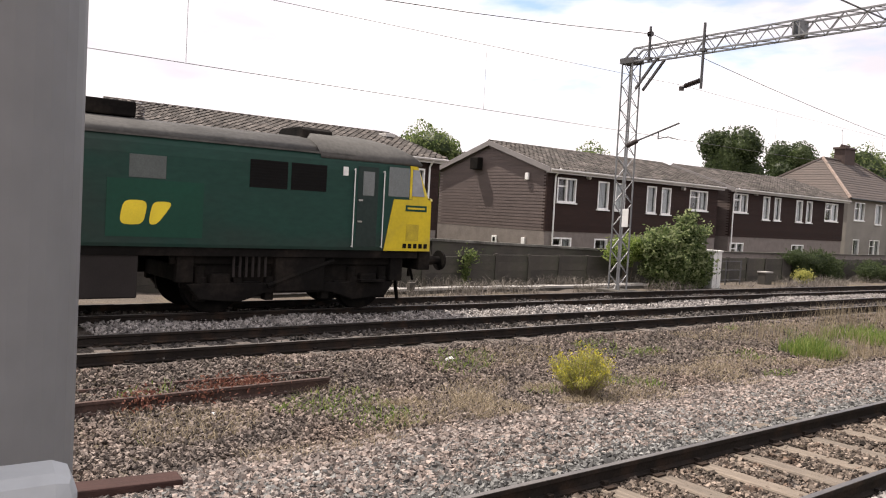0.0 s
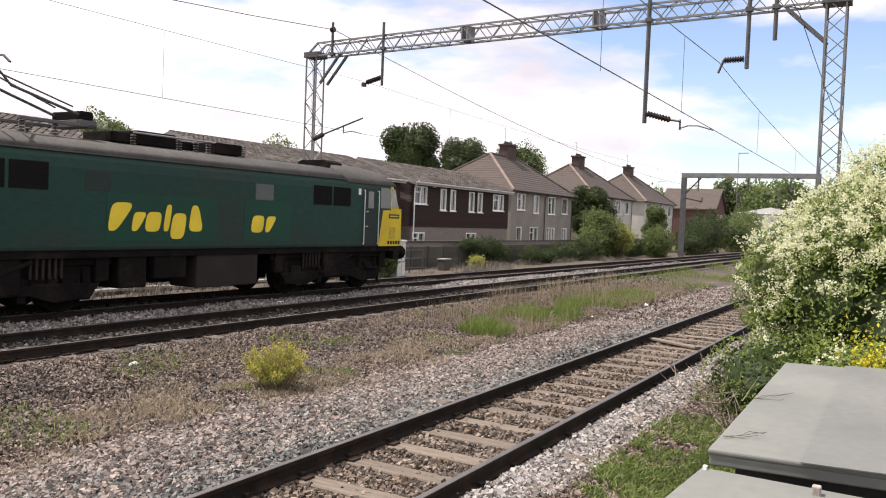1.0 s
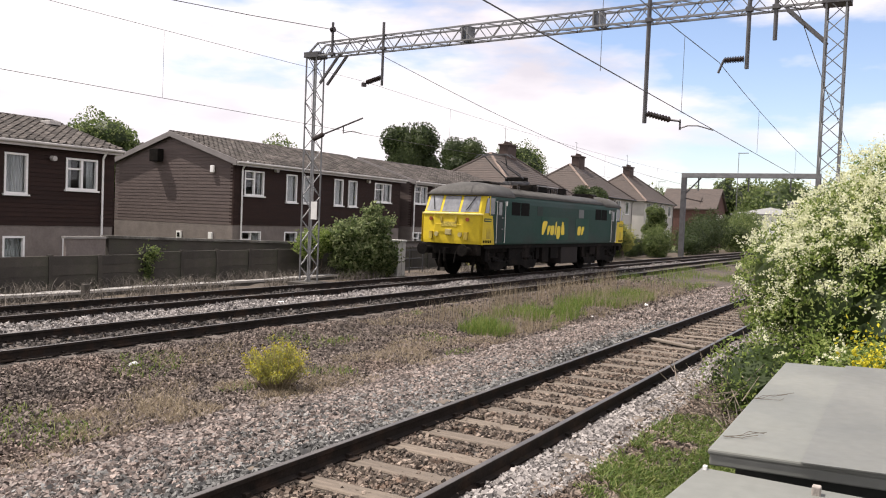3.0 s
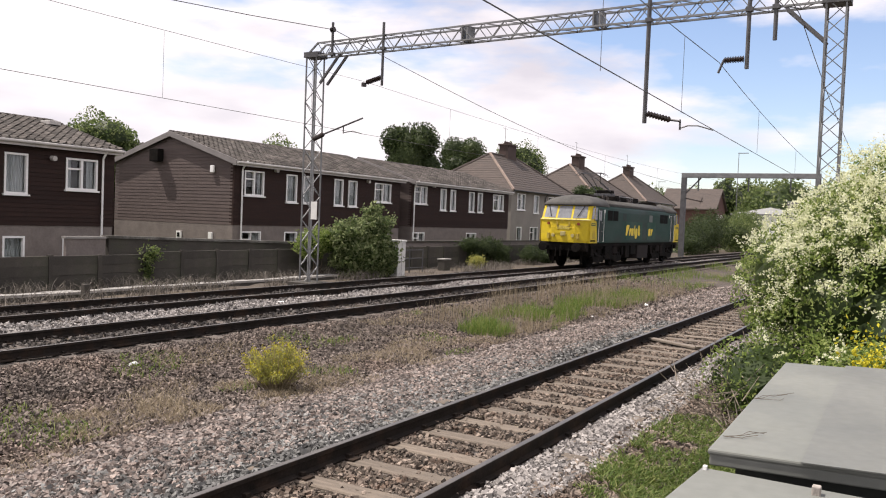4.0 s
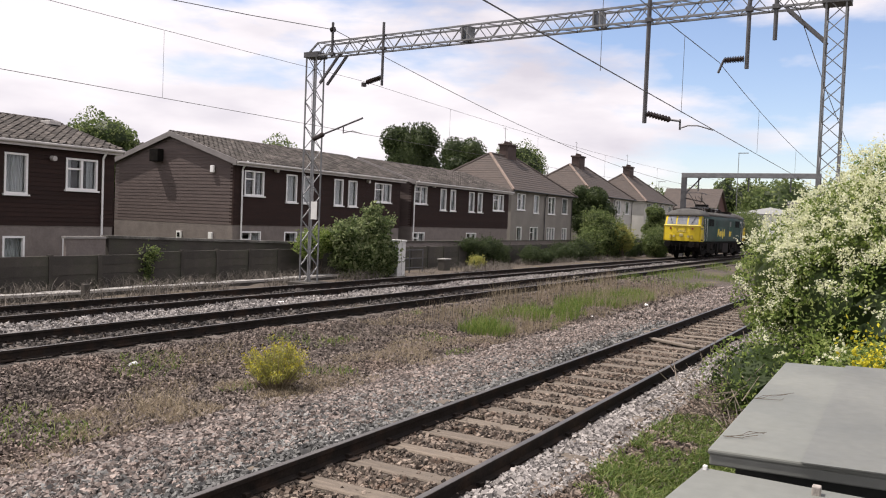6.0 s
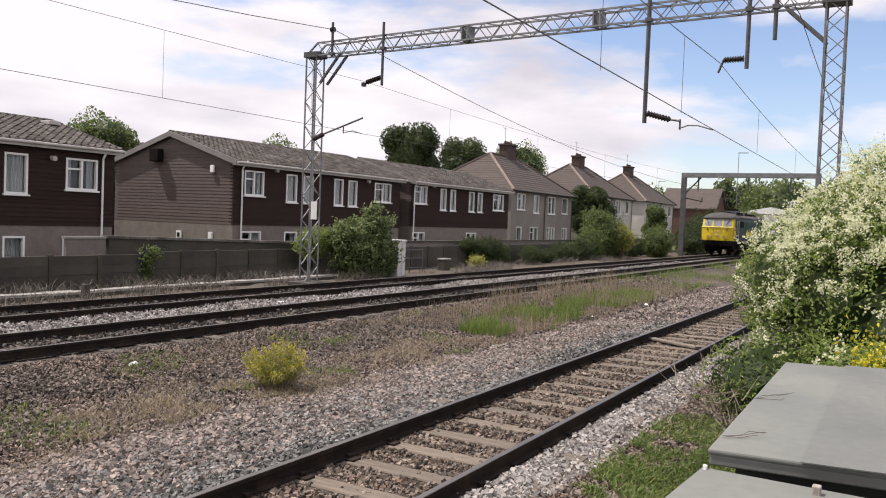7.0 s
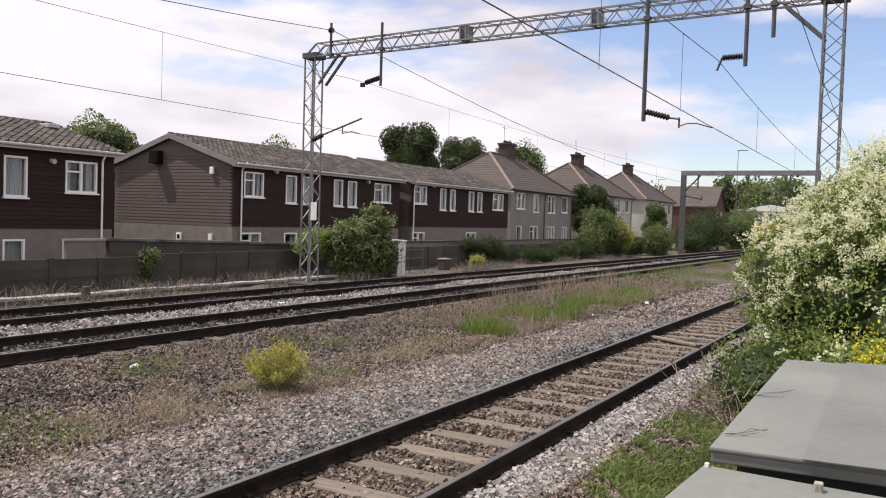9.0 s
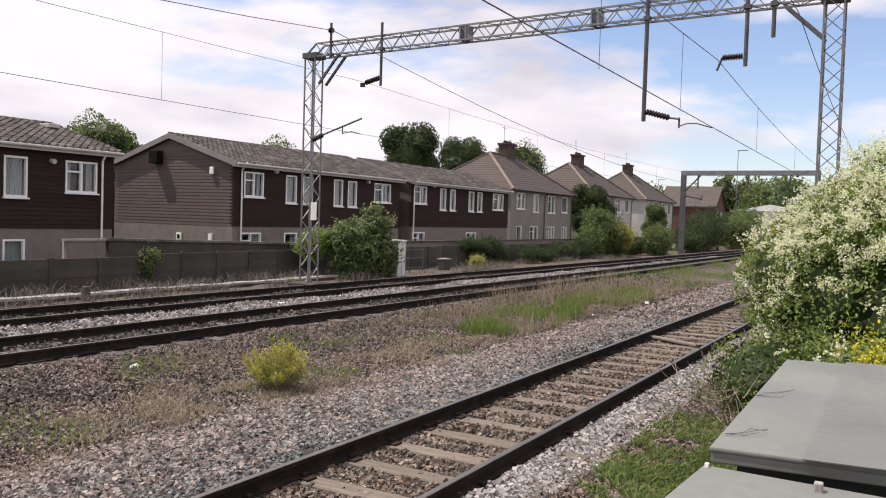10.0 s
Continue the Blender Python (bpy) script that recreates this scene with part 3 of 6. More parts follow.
        part("number_panel", Geo().box(*sorted((fx(0.005), fx(0.03))), -0.34, 0.34, 1.92, 2.10), M_LOCO_DULLY, c, "faint panel with bars")
        part("waist_ledge", Geo().loft([[q(p) for p in outline(f0, 0.24, w, z, 0.20)] for f0, w, z in ((-0.02, 1.345, 2.385), (-0.02, 1.345, 2.43), (0.03, 1.335, 2.445))]), M_PANEL_PALE, c, "pale waist ledge")
        # roof dome over the cab
        part("cab_roof", Geo().loft([[q(p) for p in outline(f0, bk, w, z, sw, md)] for f0, bk, w, z, sw, md in
                                     ((0.28, 3.0, 1.30, 3.12, 0.22, 0.6), (0.24, 3.0, 1.315, 3.17, 0.22, 0.6), (0.38, 3.0, 1.22, 3.33, 0.25, 0.55), (0.66, 3.0, 0.98, 3.52, 0.3, 0.45), (1.05, 2.9, 0.62, 3.64, 0.3, 0.3), (1.35, 2.6, 0.30, 3.69, 0.2, 0.15))]),
             M_LOCO_ROOF, loco, "domed grey cab roof", smooth=True)
        part("roof_vent", Geo().loft([[(fx(x), y, z) for x, y in ((2.35, -w), (3.05, -w), (3.05, w), (2.35, w))] for w, z in ((0.62, 3.5), (0.55, 3.72), (0.40, 3.78))]), M_LOCO_UNDER, loco, "dark roof vent hump", bevel=0.02)
        for s in (-1, 1):
            part("bogie_skirt", Geo().box(*sorted((fx(1.5), fx(2.5))), *sorted((s * 1.0, s * 1.16)), 0.34, 0.62).box(*sorted((fx(4.1), fx(5.1))), *sorted((s * 1.0, s * 1.16)), 0.34, 0.62).box(*sorted((fx(0.9), fx(5.9))), *sorted((s * 1.02, s * 1.14)), 0.96, 1.14), M_LOCO_UNDER, loco, "sooty brake gear", bevel=0.02)
        # buffer beam, buffers, coupling
        part("buffer_beam", Geo().box(*sorted((fx(0.10), fx(0.42))), -1.22, 1.22, 0.86, 1.27), M_LOCO_UNDER, loco, "black buffer beam", bevel=0.02)
        for s in (-1, 1):
            bf = part("buffer", Geo().tube(q((0.12, s * 0.87, 1.05)), q((-0.40, s * 0.87, 1.05)), 0.12, 0.09, 14), M_LOCO_UNDER, loco, "oily round buffer")
            part("buffer_head", Geo().tube(q((-0.40, s * 0.87, 1.05)), q((-0.46, s * 0.87, 1.05)), 0.23, 0.22, 18), M_LOCO_UNDER, bf)
            part("brake_hose", Geo().tube(q((0.05, s * 0.35, 1.0)), q((-0.08, s * 0.33, 0.55)), 0.03, n=7), M_LOCO_UNDER, loco)
            part("guard_iron", Geo().bar(q((0.75, s * 0.75, 0.9)), q((0.62, s * 0.75, 0.16)), 0.10, 0.03), M_LOCO_UNDER, loco)
            part("step_plate", Geo().box(*sorted((fx(1.35), fx(1.95))), *sorted((s * 1.10, s * 1.34)), 0.62, 0.66), M_LOCO_UNDER, loco)
        part("coupling_hook", Geo().box(*sorted((fx(-0.25), fx(0.12))), -0.05, 0.05, 0.95, 1.12).tube(q((-0.22, 0, 1.0)), q((-0.20, 0, 0.6)), 0.045, n=8), M_LOCO_UNDER, loco)
        # bogie
        cx = fx(3.31)
        bg = part("bogie", Geo().box(cx - 2.35, cx + 2.35, -1.06, -0.90, 0.50, 0.98).box(cx - 2.35, cx + 2.35, 0.90, 1.06, 0.50, 0.98)
                  .box(cx - 0.4, cx + 0.4, -0.95, 0.95, 0.50, 0.95).box(cx - 2.35, cx - 2.2, -0.95, 0.95, 0.6, 0.9).box(cx + 2.2, cx + 2.35, -0.95, 0.95, 0.6, 0.9),
                  M_LOCO_UNDER, loco, "sooty bogie frame", bevel=0.03)
        for s in (-1, 1):
            for o in (-1.64, 1.64):
                part("axle_box", Geo().box(cx + o - 0.2, cx + o + 0.2, *sorted((s * 0.98, s * 1.18)), 0.40, 0.78), M_LOCO_UNDER, bg, bevel=0.03)
                for k in (-0.38, 0.38):
                    part("coil_spring", Geo().tube((cx + o + k, s * 1.05, 0.46), (cx + o + k, s * 1.05, 0.92), 0.11, n=10), M_LOCO_UNDER, bg)
                part("sand_box", Geo().box(cx + o * 1.42 - 0.16, cx + o * 1.42 + 0.16, *sorted((s * 1.0, s * 1.2)), 0.62, 1.2), M_LOCO_UNDER, bg, bevel=0.02)
            part("secondary_spring", Geo().box(cx - 0.55, cx + 0.55, *sorted((s * 1.02, s * 1.24)), 0.42, 1.14), M_LOCO_UNDER, bg, bevel=0.04)
            part("bogie_side_frame", Geo().prism([(-2.3, 0.60), (-2.05, 0.30), (-1.25, 0.24), (-0.75, 0.40), (0.75, 0.40), (1.25, 0.24), (2.05, 0.30), (2.3, 0.60)], lambda p: (cx + p[0], s * 1.04, p[1]), lambda p: (cx + p[0], s * 1.20, p[1])), M_LOCO_UNDER, bg, bevel=0.02)
            for o in (-2.0, -1.28, -0.62, 0.62, 1.28, 2.0):
                part("brake_block", Geo().box(cx + o - 0.09, cx + o + 0.09, *sorted((s * 0.95, s * 1.16)), 0.26, 0.72), M_LOCO_UNDER, bg, bevel=0.02)
            part("damper", Geo().tube((cx - 0.7, s * 1.22, 0.55), (cx + 0.75, s * 1.22, 1.05), 0.05, n=8), M_LOCO_UNDER, bg)
            for i in range(6):
                x = cx + 0.75 + i * 0.13 if end == 0 else cx - 1.4 + i * 0.13
                part("hanging_cable", Geo().tube((x, s * 1.2, 0.72), (x, s * 1.2, 1.28), 0.028, n=6), M_LOCO_BOX, loco)
        return [cx - 1.64, cx + 1.64]

    axles = cab(0) + cab(1)
    wheels = []
    for ax in axles:
        w = new("wheelset")
        w.parent = loco
        w.matrix_basis = pose(ax, 0, 0.575)
        part("axle", Geo().tube((0, -0.8, 0), (0, 0.8, 0), 0.09, n=10), M_LOCO_UNDER, w)
        for s in (-1, 1):
            g = Geo().tube((0, s * 0.69, 0), (0, s * 0.82, 0), 0.575, n=32).tube((0, s * 0.66, 0), (0, s * 0.69, 0), 0.605, n=32).tube((0, s * 0.82, 0), (0, s * 0.88, 0), 0.16, n=12)
            for i in range(6):
                a = i * math.pi / 3
                g.box(0.32 * math.cos(a) - 0.06, 0.32 * math.cos(a) + 0.06, min(s * 0.82, s * 0.835), max(s * 0.82, s * 0.835), 0.32 * math.sin(a) - 0.06, 0.32 * math.sin(a) + 0.06)
            part("wheel", g, M_LOCO_UNDER, w, "steel wheel")
        wheels.append(w)
    # underframe equipment
    for x0, x1, z0, m, lab in ((6.0, 6.7, 0.45, M_LOCO_UNDER, "black compressor"), (6.9, 7.8, 0.62, M_LOCO_UNDER, "black air reservoir box"), (8.1, 10.1, 0.36, M_LOCO_BOX, "brown-grey equipment box")):
        for s in (-1, 1):
            part("underfloor_box", Geo().box(x0, x1, *sorted((s * 0.35, s * 1.25)), z0, 1.14), m, loco, lab, bevel=0.03)
    part("solebar", Geo().box(0.5, LEN - 0.5, -1.28, 1.28, 1.12, 1.285), M_LOCO_UNDER, loco, "black solebar")
    # side markings: plain slanted blocks in the livery's yellow, on a fresher green patch
    for s in (-1,):
        part("green_patch", Geo().box(5.6, 8.6, s * 1.338 - 0.003, s * 1.338 + 0.003, 1.45, 2.45), M_LOCO_PATCH, loco, "fresher green patch")
        part("green_patch", Geo().box(9.5, 11.2, s * 1.338 - 0.003, s * 1.338 + 0.003, 1.45, 2.45), M_LOCO_PATCH, loco, "fresher green patch")
        y0, y1 = s * 1.344 - 0.003, s * 1.344 + 0.003

        def livery_shape(x, w0, w1, za, zb):
            """A plain slanted, round-cornered shape: width w0 at the foot and w1 at the head."""
            pts, zm, h = [], (za + zb) / 2, (zb - za) / 2
            for i in range(20):
                t = 2 * math.pi * i / 20
                c, d = math.cos(t), math.sin(t)
                c, d = math.copysign(abs(c) ** 0.55, c), math.copysign(abs(d) ** 0.55, d)
                w = w0 + (w1 - w0) * (d + 1) / 2
                pts.append((x + w * (c + 1) / 2 + (zm + h * d - 1.7) * 0.16, zm + h * d))
            part("livery_shape", Geo().prism(pts, lambda p: (p[0], y0, p[1]), lambda p: (p[0], y1, p[1])), M_LOCO_LETTER, loco, "plain yellow livery shape")
        for shape in ((5.62, 0.22, 0.58, 1.67, 2.27), (6.20, 0.16, 0.36, 1.67, 2.08), (6.54, 0.40, 0.40, 1.66, 2.09), (7.03, 0.16, 0.16, 1.67, 2.26), (7.24, 0.40, 0.40, 1.50, 2.08), (7.74, 0.45, 0.20, 1.67, 2.27),
                      (9.72, 0.42, 0.42, 1.66, 2.09), (10.22, 0.16, 0.38, 1.67, 2.08)):
            livery_shape(*shape)
    for s in (-1, 1):
        part("side_window", Geo().box(9.86, 10.50, s * 1.337 - 0.004, s * 1.337 + 0.004, 2.48, 2.88), M_SCREEN_PALE, loco, "pale frosted side window", bevel=0.01)
        part("side_window", Geo().box(5.1, 5.7, s * 1.337 - 0.004, s * 1.337 + 0.004, 2.48, 2.88), M_LOCO_DOOR, loco, "painted-over side window", bevel=0.01)
    # roof equipment and raised pantograph
    for x, l, w, h in ((6.3, 0.5, 0.5, 0.22), (7.0, 1.1, 0.45, 0.30), (8.4, 0.5, 0.3, 0.2), (9.3, 0.9, 0.5, 0.26)):
        part("roof_equipment", Geo().box(x, x + l, -w, w, 3.58, 3.60 + h), M_LOCO_UNDER, loco, "dark roof equipment", bevel=0.03)
    for x in (4.3, 5.0, 6.9, 8.2, 8.7, 9.1, 10.3):
        for s in (-0.45, 0.45):
            g = Geo()
            for k in range(5):
                g.tube((x, s, 3.52 + k * 0.06), (x, s, 3.55 + k * 0.06), 0.075, 0.055, 10)
            part("roof_insulator", g, M_INSUL, loco, "brown ribbed insulator")
    part("busbar", Geo().tube((6.9, -0.45, 3.84), (10.3, -0.45, 3.84), 0.025, n=6), M_STEEL, loco)
    pan = part("pantograph", Geo().box(4.2, 5.9, -0.55, -0.45, 3.80, 3.87).box(4.2, 5.9, 0.45, 0.55, 3.80, 3.87).box(5.5, 5.9, -0.55, 0.55, 3.8, 3.95), M_GALV_DARK, loco, "raised pantograph", bevel=0.01)
    part("knuckle", Geo().box(5.55, 5.85, -0.5, 0.5, 3.92, 4.14), M_LOCO_UNDER, pan, bevel=0.03)
    for s in (-1, 1):
        part("lower_arm", Geo().tube((5.7, s * 0.42, 4.02), (4.15, s * 0.30, 4.46), 0.03, n=7), M_GALV_DARK, pan)
        part("upper_arm", Geo().tube((4.15, s * 0.30, 4.46), (3.55, s * 0.5, 4.92), 0.024, n=7), M_GALV_DARK, pan)
        part("brace", Geo().tube((5.5, s * 0.30, 4.22), (3.9, s * 0.1, 4.72), 0.018, n=6), M_GALV_DARK, pan)
    for x in (3.40, 3.80):
        g = Geo()
        pts = [(x, -0.85, 4.80), (x, -0.62, 4.95), (x, 0.62, 4.95), (x, 0.85, 4.80)]
        for a, b in zip(pts, pts[1:]):
            g.bar(a, b, 0.045, 0.03)
        part("contact_strip", g, M_GALV_DARK, pan)
    part("head_link", Geo().tube((3.40, -0.5, 4.92), (3.80, -0.5, 4.92), 0.02, n=6).tube((3.40, 0.5, 4.92), (3.80, 0.5, 4.92), 0.02, n=6), M_GALV_DARK, pan)
    return loco, wheels


# Darker yellow that paints the shade of the cab step recess.
surf_step = surf("shaded_step", (0.42, 0.32, 0.02), 0.6, scale=3, var=0.3)
M_LOCO_DOOR = surf("faded_green_door_paint", (0.020, 0.033, 0.030), 0.6, spec=0.18, scale=1.2, fine=12, var=0.2, bump=0.03)
M_LOCO_LETTER = surf("livery_yellow", (0.72, 0.55, 0.03), 0.5, scale=2, var=0.1, bump=0)
M_LOCO_BOXY = surf("grimy_yellow", (0.42, 0.32, 0.05), 0.6, scale=4, var=0.35)
M_LOCO_DULLY = surf("dull_yellow", (0.50, 0.40, 0.08), 0.6, scale=9, var=0.4)
M_PANEL_PALE = surf("pale_yellow_ledge", (0.72, 0.62, 0.22), 0.5, scale=3, var=0.12)
M_SCREEN_DARK = surf("dark_door_glass", (0.07, 0.085, 0.085), 0.12, scale=1.5, var=0.2, bump=0, spec=0.8)
M_SCREEN_PALE = surf("frosted_pane", (0.075, 0.088, 0.086), 0.4, scale=1.5, var=0.25, bump=0, spec=0.4)
LOCO, WHEELS = make_loco()

# ---- overhead line gantry ----
GX = lambda y: 21.0 + 0.07 * y          # the gantry stands slightly askew to the line


def lattice(g, a, b, s, step, r=0.028, axis="z"):
    """Four corner angles with zigzag lacing on all four sides, from a to b."""
    a, b = Vector(a), Vector(b)
    if axis == "z":
        c = [Vector((dx * s, dy * s, 0)) / 2 for dx, dy in ((-1, -1), (1, -1), (1, 1), (-1, 1))]
    else:
        c = [Vector((dx * s, 0, dz * 0.42)) / 2 for dx, dz in ((-1, -1), (1, -1), (1, 1), (-1, 1))]
    for k in c:
        g.bar(a + k, b + k, r * 2, r * 2)
    n = max(2, round((b - a).length / step))
    for i in range(n):
        p, q = a.lerp(b, i / n), a.lerp(b, (i + 1) / n)
        for j in range(4):
            u, v = c[j], c[(j + 1) % 4]
            g.bar(p + (u if (i + j) % 2 else v), q + (v if (i + j) % 2 else u), r * 0.9, r * 0.9)
    return g


def ribbed(g, a, b, r=0.07, n=8):
    a, b = Vector(a), Vector(b)
    g.tube(a, b, r * 0.5, n=8)
    for i in range(n):
        g.tube(a.lerp(b, (i + 0.2) / n), a.lerp(b, (i + 0.75) / n), r, r * 0.7, 10)
    return g


def make_gantry():
    yl, yr = 14.45, -1.65
    ga = thing("overhead_line_gantry", "galvanised lattice steel portal spanning the tracks with insulators", "gantry", 0, 0, 0)
    for y in (yl, yr):
        part("mast", lattice(Geo(), (GX(y), y, -0.25), (GX(y), y, 7.70), 0.42, 0.40, 0.021), M_GALV, ga, "lattice mast")
        part("foundation", Geo().box(GX(y) - 0.5, GX(y) + 0.5, y - 0.5, y + 0.5, -0.45, 0.02), M_CONCRETE, ga, "concrete foundation", bevel=0.03)
        part("cap_plate", Geo().box(GX(y) - 0.26, GX(y) + 0.26, y - 0.30, y + 0.30, 7.60, 7.78), M_GALV_DARK, ga)
    part("beam", lattice(Geo(), (GX(yl - 0.25), yl - 0.25, 7.85), (GX(yr - 0.3), yr - 0.3, 7.85), 0.42, 0.36, 0.024, "y"), M_GALV, ga, "lattice beam")
    for dx in (-0.21, 0.21):
        e = Geo().bar((GX(yl) + dx, yl + 0.22, 7.66), (GX(yl) + dx, yl - 0.25, 8.06), 0.05, 0.05)
        part("end_strut", e, M_GALV, ga)
    for y in (8.37, 4.2):
        j = Geo()
        for dy in (-0.09, 0.09):
            j.box(GX(y) - 0.23, GX(y) + 0.23, y + dy - 0.02, y + dy + 0.02, 7.62, 8.08)
        part("splice_plate", j, M_GALV, ga)
    for (y0, z0), (y1, z1) in (((14.05, 6.72), (13.2, 7.63)), ((-1.46, 6.74), (-0.55, 7.63))):
        for dx in (-0.19, 0.19):
            part("knee_brace", Geo().bar((GX(y0) + dx, y0, z0), (GX(y1) + dx, y1, z1), 0.07, 0.07), M_GALV_DARK, ga)
    for y, z0, z1, r in ((13.5, 7.53, 8.66, 0.045), (11.37, 6.47, 8.45, 0.045), (2.73, 5.0, 8.3, 0.055), (0.25, 6.22, 8.3, 0.05), (-0.36, 6.85, 8.2, 0.05)):
        part("drop_tube", Geo().tube((GX(y) - 0.26, y, z0), (GX(y) - 0.26, y, z1), r, n=10), M_GALV_DARK, ga, "dark steel drop tube")
        part("clamp", Geo().box(GX(y) - 0.34, GX(y) - 0.18, y - 0.08, y + 0.08, 7.58, 7.68), M_GALV_DARK, ga)
    ox = -0.26
    for a, b in (((11.42, 6.72), (12.0, 6.60)), ((2.66, 5.24), (2.05, 5.06)), ((0.32, 6.46), (0.80, 6.46)), ((14.2, 4.84), (13.75, 5.0)), ((13.42, 8.42), (13.58, 8.42))):
        part("insulator", ribbed(Geo(), (GX(a[0]) + ox, a[0], a[1]), (GX(b[0]) + ox, b[0], b[1]), 0.085), M_INSUL, ga, "brown ribbed insulator")
    part("counterweight", Geo().tube((GX(12.1) + ox, 12.1, 6.60), (GX(12.1) + ox, 12.1, 6.48), 0.085, n=12), M_INSUL, ga)
    reg = Geo().tube((GX(2.05) + ox, 2.05, 5.06), (GX(1.8) + ox, 1.8, 5.02), 0.03, n=6).tube((GX(1.8) + ox, 1.8, 5.06), (GX(1.8) + ox, 1.8, 4.80), 0.025, n=6)
    arc = [(1.8, 4.84), (1.6, 4.90), (1.35, 4.89), (0.97, 4.77)]
    for a, b in zip(arc, arc[1:]):
        reg.tube((GX(a[0]) + ox, *a), (GX(b[0]) + ox, *b), 0.018, n=6)
    part("registration_arm", reg, M_GALV_DARK, ga)
    reg = Geo().tube((GX(13.75) + ox, 13.75, 5.0), (GX(12.1) + ox, 12.1, 5.47), 0.03, n=7).tube((GX(12.9) + ox, 12.9, 5.22), (GX(12.9) + ox, 12.9, 5.0), 0.02, n=6)
    reg.tube((GX(12.9) + ox, 12.9, 5.02), (GX(12.5) + ox, 12.5, 5.07), 0.016, n=6).tube((GX(12.5) + ox, 12.5, 5.07), (GX(12.12) + ox, 12.12, 4.97), 0.016, n=6)
    part("registration_arm", reg, M_GALV_DARK, ga)
    part("pull_off", Geo().tube((GX(0.8) + ox, 0.8, 6.46), (GX(0.9) + ox, 0.92, 6.16), 0.03, n=6), M_GALV_DARK, ga)
    part("sign_plate", Geo().box(GX(yl) - 0.235, GX(yl) - 0.22, yl - 0.45, yl - 0.20, 2.15, 2.75), M_WHITE, ga, "small white number plate")
    return ga


make_gantry()


def wire(name, label, pts, r=0.009, droppers=()):
    """A hung wire through the given places."""
    ring = [(r * math.cos(2 * math.pi * i / 5), r * math.sin(2 * math.pi * i / 5)) for i in range(5)]
    g = Geo().loft([[(p[0], p[1] + c, p[2] + d) for c, d in ring] for p in pts])
    ob = part(name, g, M_WIRE, None, label)
    ob["category"] = "overhead wire"
    for a, b in droppers:
        part("dropper", Geo().tube(a, b, 0.005, n=4), M_WIRE, ob)
    return ob


def hung(x0, x1, y_at, ends, low, n=14):
    """A sagging line between two supports: y_at(x), height ends and the sag."""
    out = []
    for i in range(n + 1):
        u = i / n
        x = x0 + (x1 - x0) * u
        out.append((x, y_at(x), ends[0] + (ends[1] - ends[0]) * u - low * 4 * u * (1 - u)))
    return out


def make_wires():
    ya = lambda x: 12.393 - 0.018 * x + 0.05
    drop = lambda xs, y, lo, hi: [((x, y(x), lo(x)), (x, y(x), hi(x))) for x in xs]
    wire("contact_wire", "bare copper contact wire over the far main line", hung(-32, 21.6, ya, (4.95, 4.96), 0.03) + hung(21.6, 70, ya, (4.96, 5.2), 0.03)[1:] + [(160, ya(160), 5.2)], 0.007)
    m1, m2 = hung(-32, 21.6, ya, (6.6, 6.63), 0.16), hung(21.6, 70, ya, (6.63, 6.5), 0.34)
    wire("catenary_wire", "sagging carrier wire over the far main line", m1 + m2[1:] + hung(70, 130, ya, (6.5, 6.6), 0.8)[1:], 0.006,
         [((x, ya(x), 4.95), (x, ya(x), float(np.interp(x, [p[0] for p in m1 + m2], [p[2] for p in m1 + m2])))) for x in (-12, -3, 6, 13.6, 19.0, 27, 35, 44, 54)])
    yn = lambda x: 0.95 - 0.004 * (x - 21)
    wire("contact_wire", "bare copper contact wire over the near siding", hung(-32, 21.0, yn, (5.2, 4.77), 0.0) + hung(21.0, 70, yn, (4.77, 4.45), 0.02)[1:] + [(160, yn(160), 4.45)], 0.010)
    m1, m2 = hung(-32, 21.0, yn, (6.5, 6.46), 0.28), hung(21.0, 70, yn, (6.46, 6.3), 0.85)
    wire("catenary_wire", "sagging carrier wire over the near siding", m1 + m2[1:] + hung(70, 130, yn, (6.5, 6.5), 0.7)[1:], 0.009,
         [((x, yn(x), 4.76), (x, yn(x), float(np.interp(x, [p[0] for p in m1 + m2], [p[2] for p in m1 + m2])))) for x in (6, 12.5, 17.6, 27, 36, 46)])
    ye = lambda x: 13.45 - 0.018 * (x - 21.9)
    wire("return_wire", "return wire carried on the mast tops", hung(-32, 21.7, ye, (8.4, 8.42), 1.55) + hung(21.7, 70, ye, (8.42, 5.9), 0.85)[1:], 0.012)
    yg = lambda x: -0.85
    wire("feeder_wire", "feeder wire along the siding", hung(-32, 21.0, yg, (7.5, 7.46), 0.4) + hung(21.0, 70, yg, (7.46, 6.5), 1.1)[1:], 0.011)


make_wires()


def make_portal(x, yl, yr, z, w, label):
    po = thing("portal_frame", label, "gantry", x, 0, 0)
    for y in (yl, yr):
        part("post", Geo().box(-w, w, y - w, y + w, -0.4, z), M_GALV_DARK, po, bevel=0.02)
    part("beam", Geo().box(-w, w, yr - w, yl + w, z, z + 2 * w), M_GALV, po, bevel=0.02)
    for y in (yl - 1.2, (yl + yr) / 2, yr + 2):
        part("drop_bracket", Geo().box(-0.05, 0.05, y - 0.05, y + 0.05, z - 1.1, z), M_GALV_DARK, po)
    part("knee_brace", Geo().bar((0, yl, z - 1.5), (0, yl - 1.4, z), 0.1, 0.1), M_GALV_DARK, po)
    part("arm", Geo().tube((0, yl, z - 1.7), (0, yl - 1.6, z - 2.0), 0.06, n=6), M_INSUL, po)


make_portal(70.5, 13.7, 3.3, 6.65, 0.20, "grey steel box portal over the line")
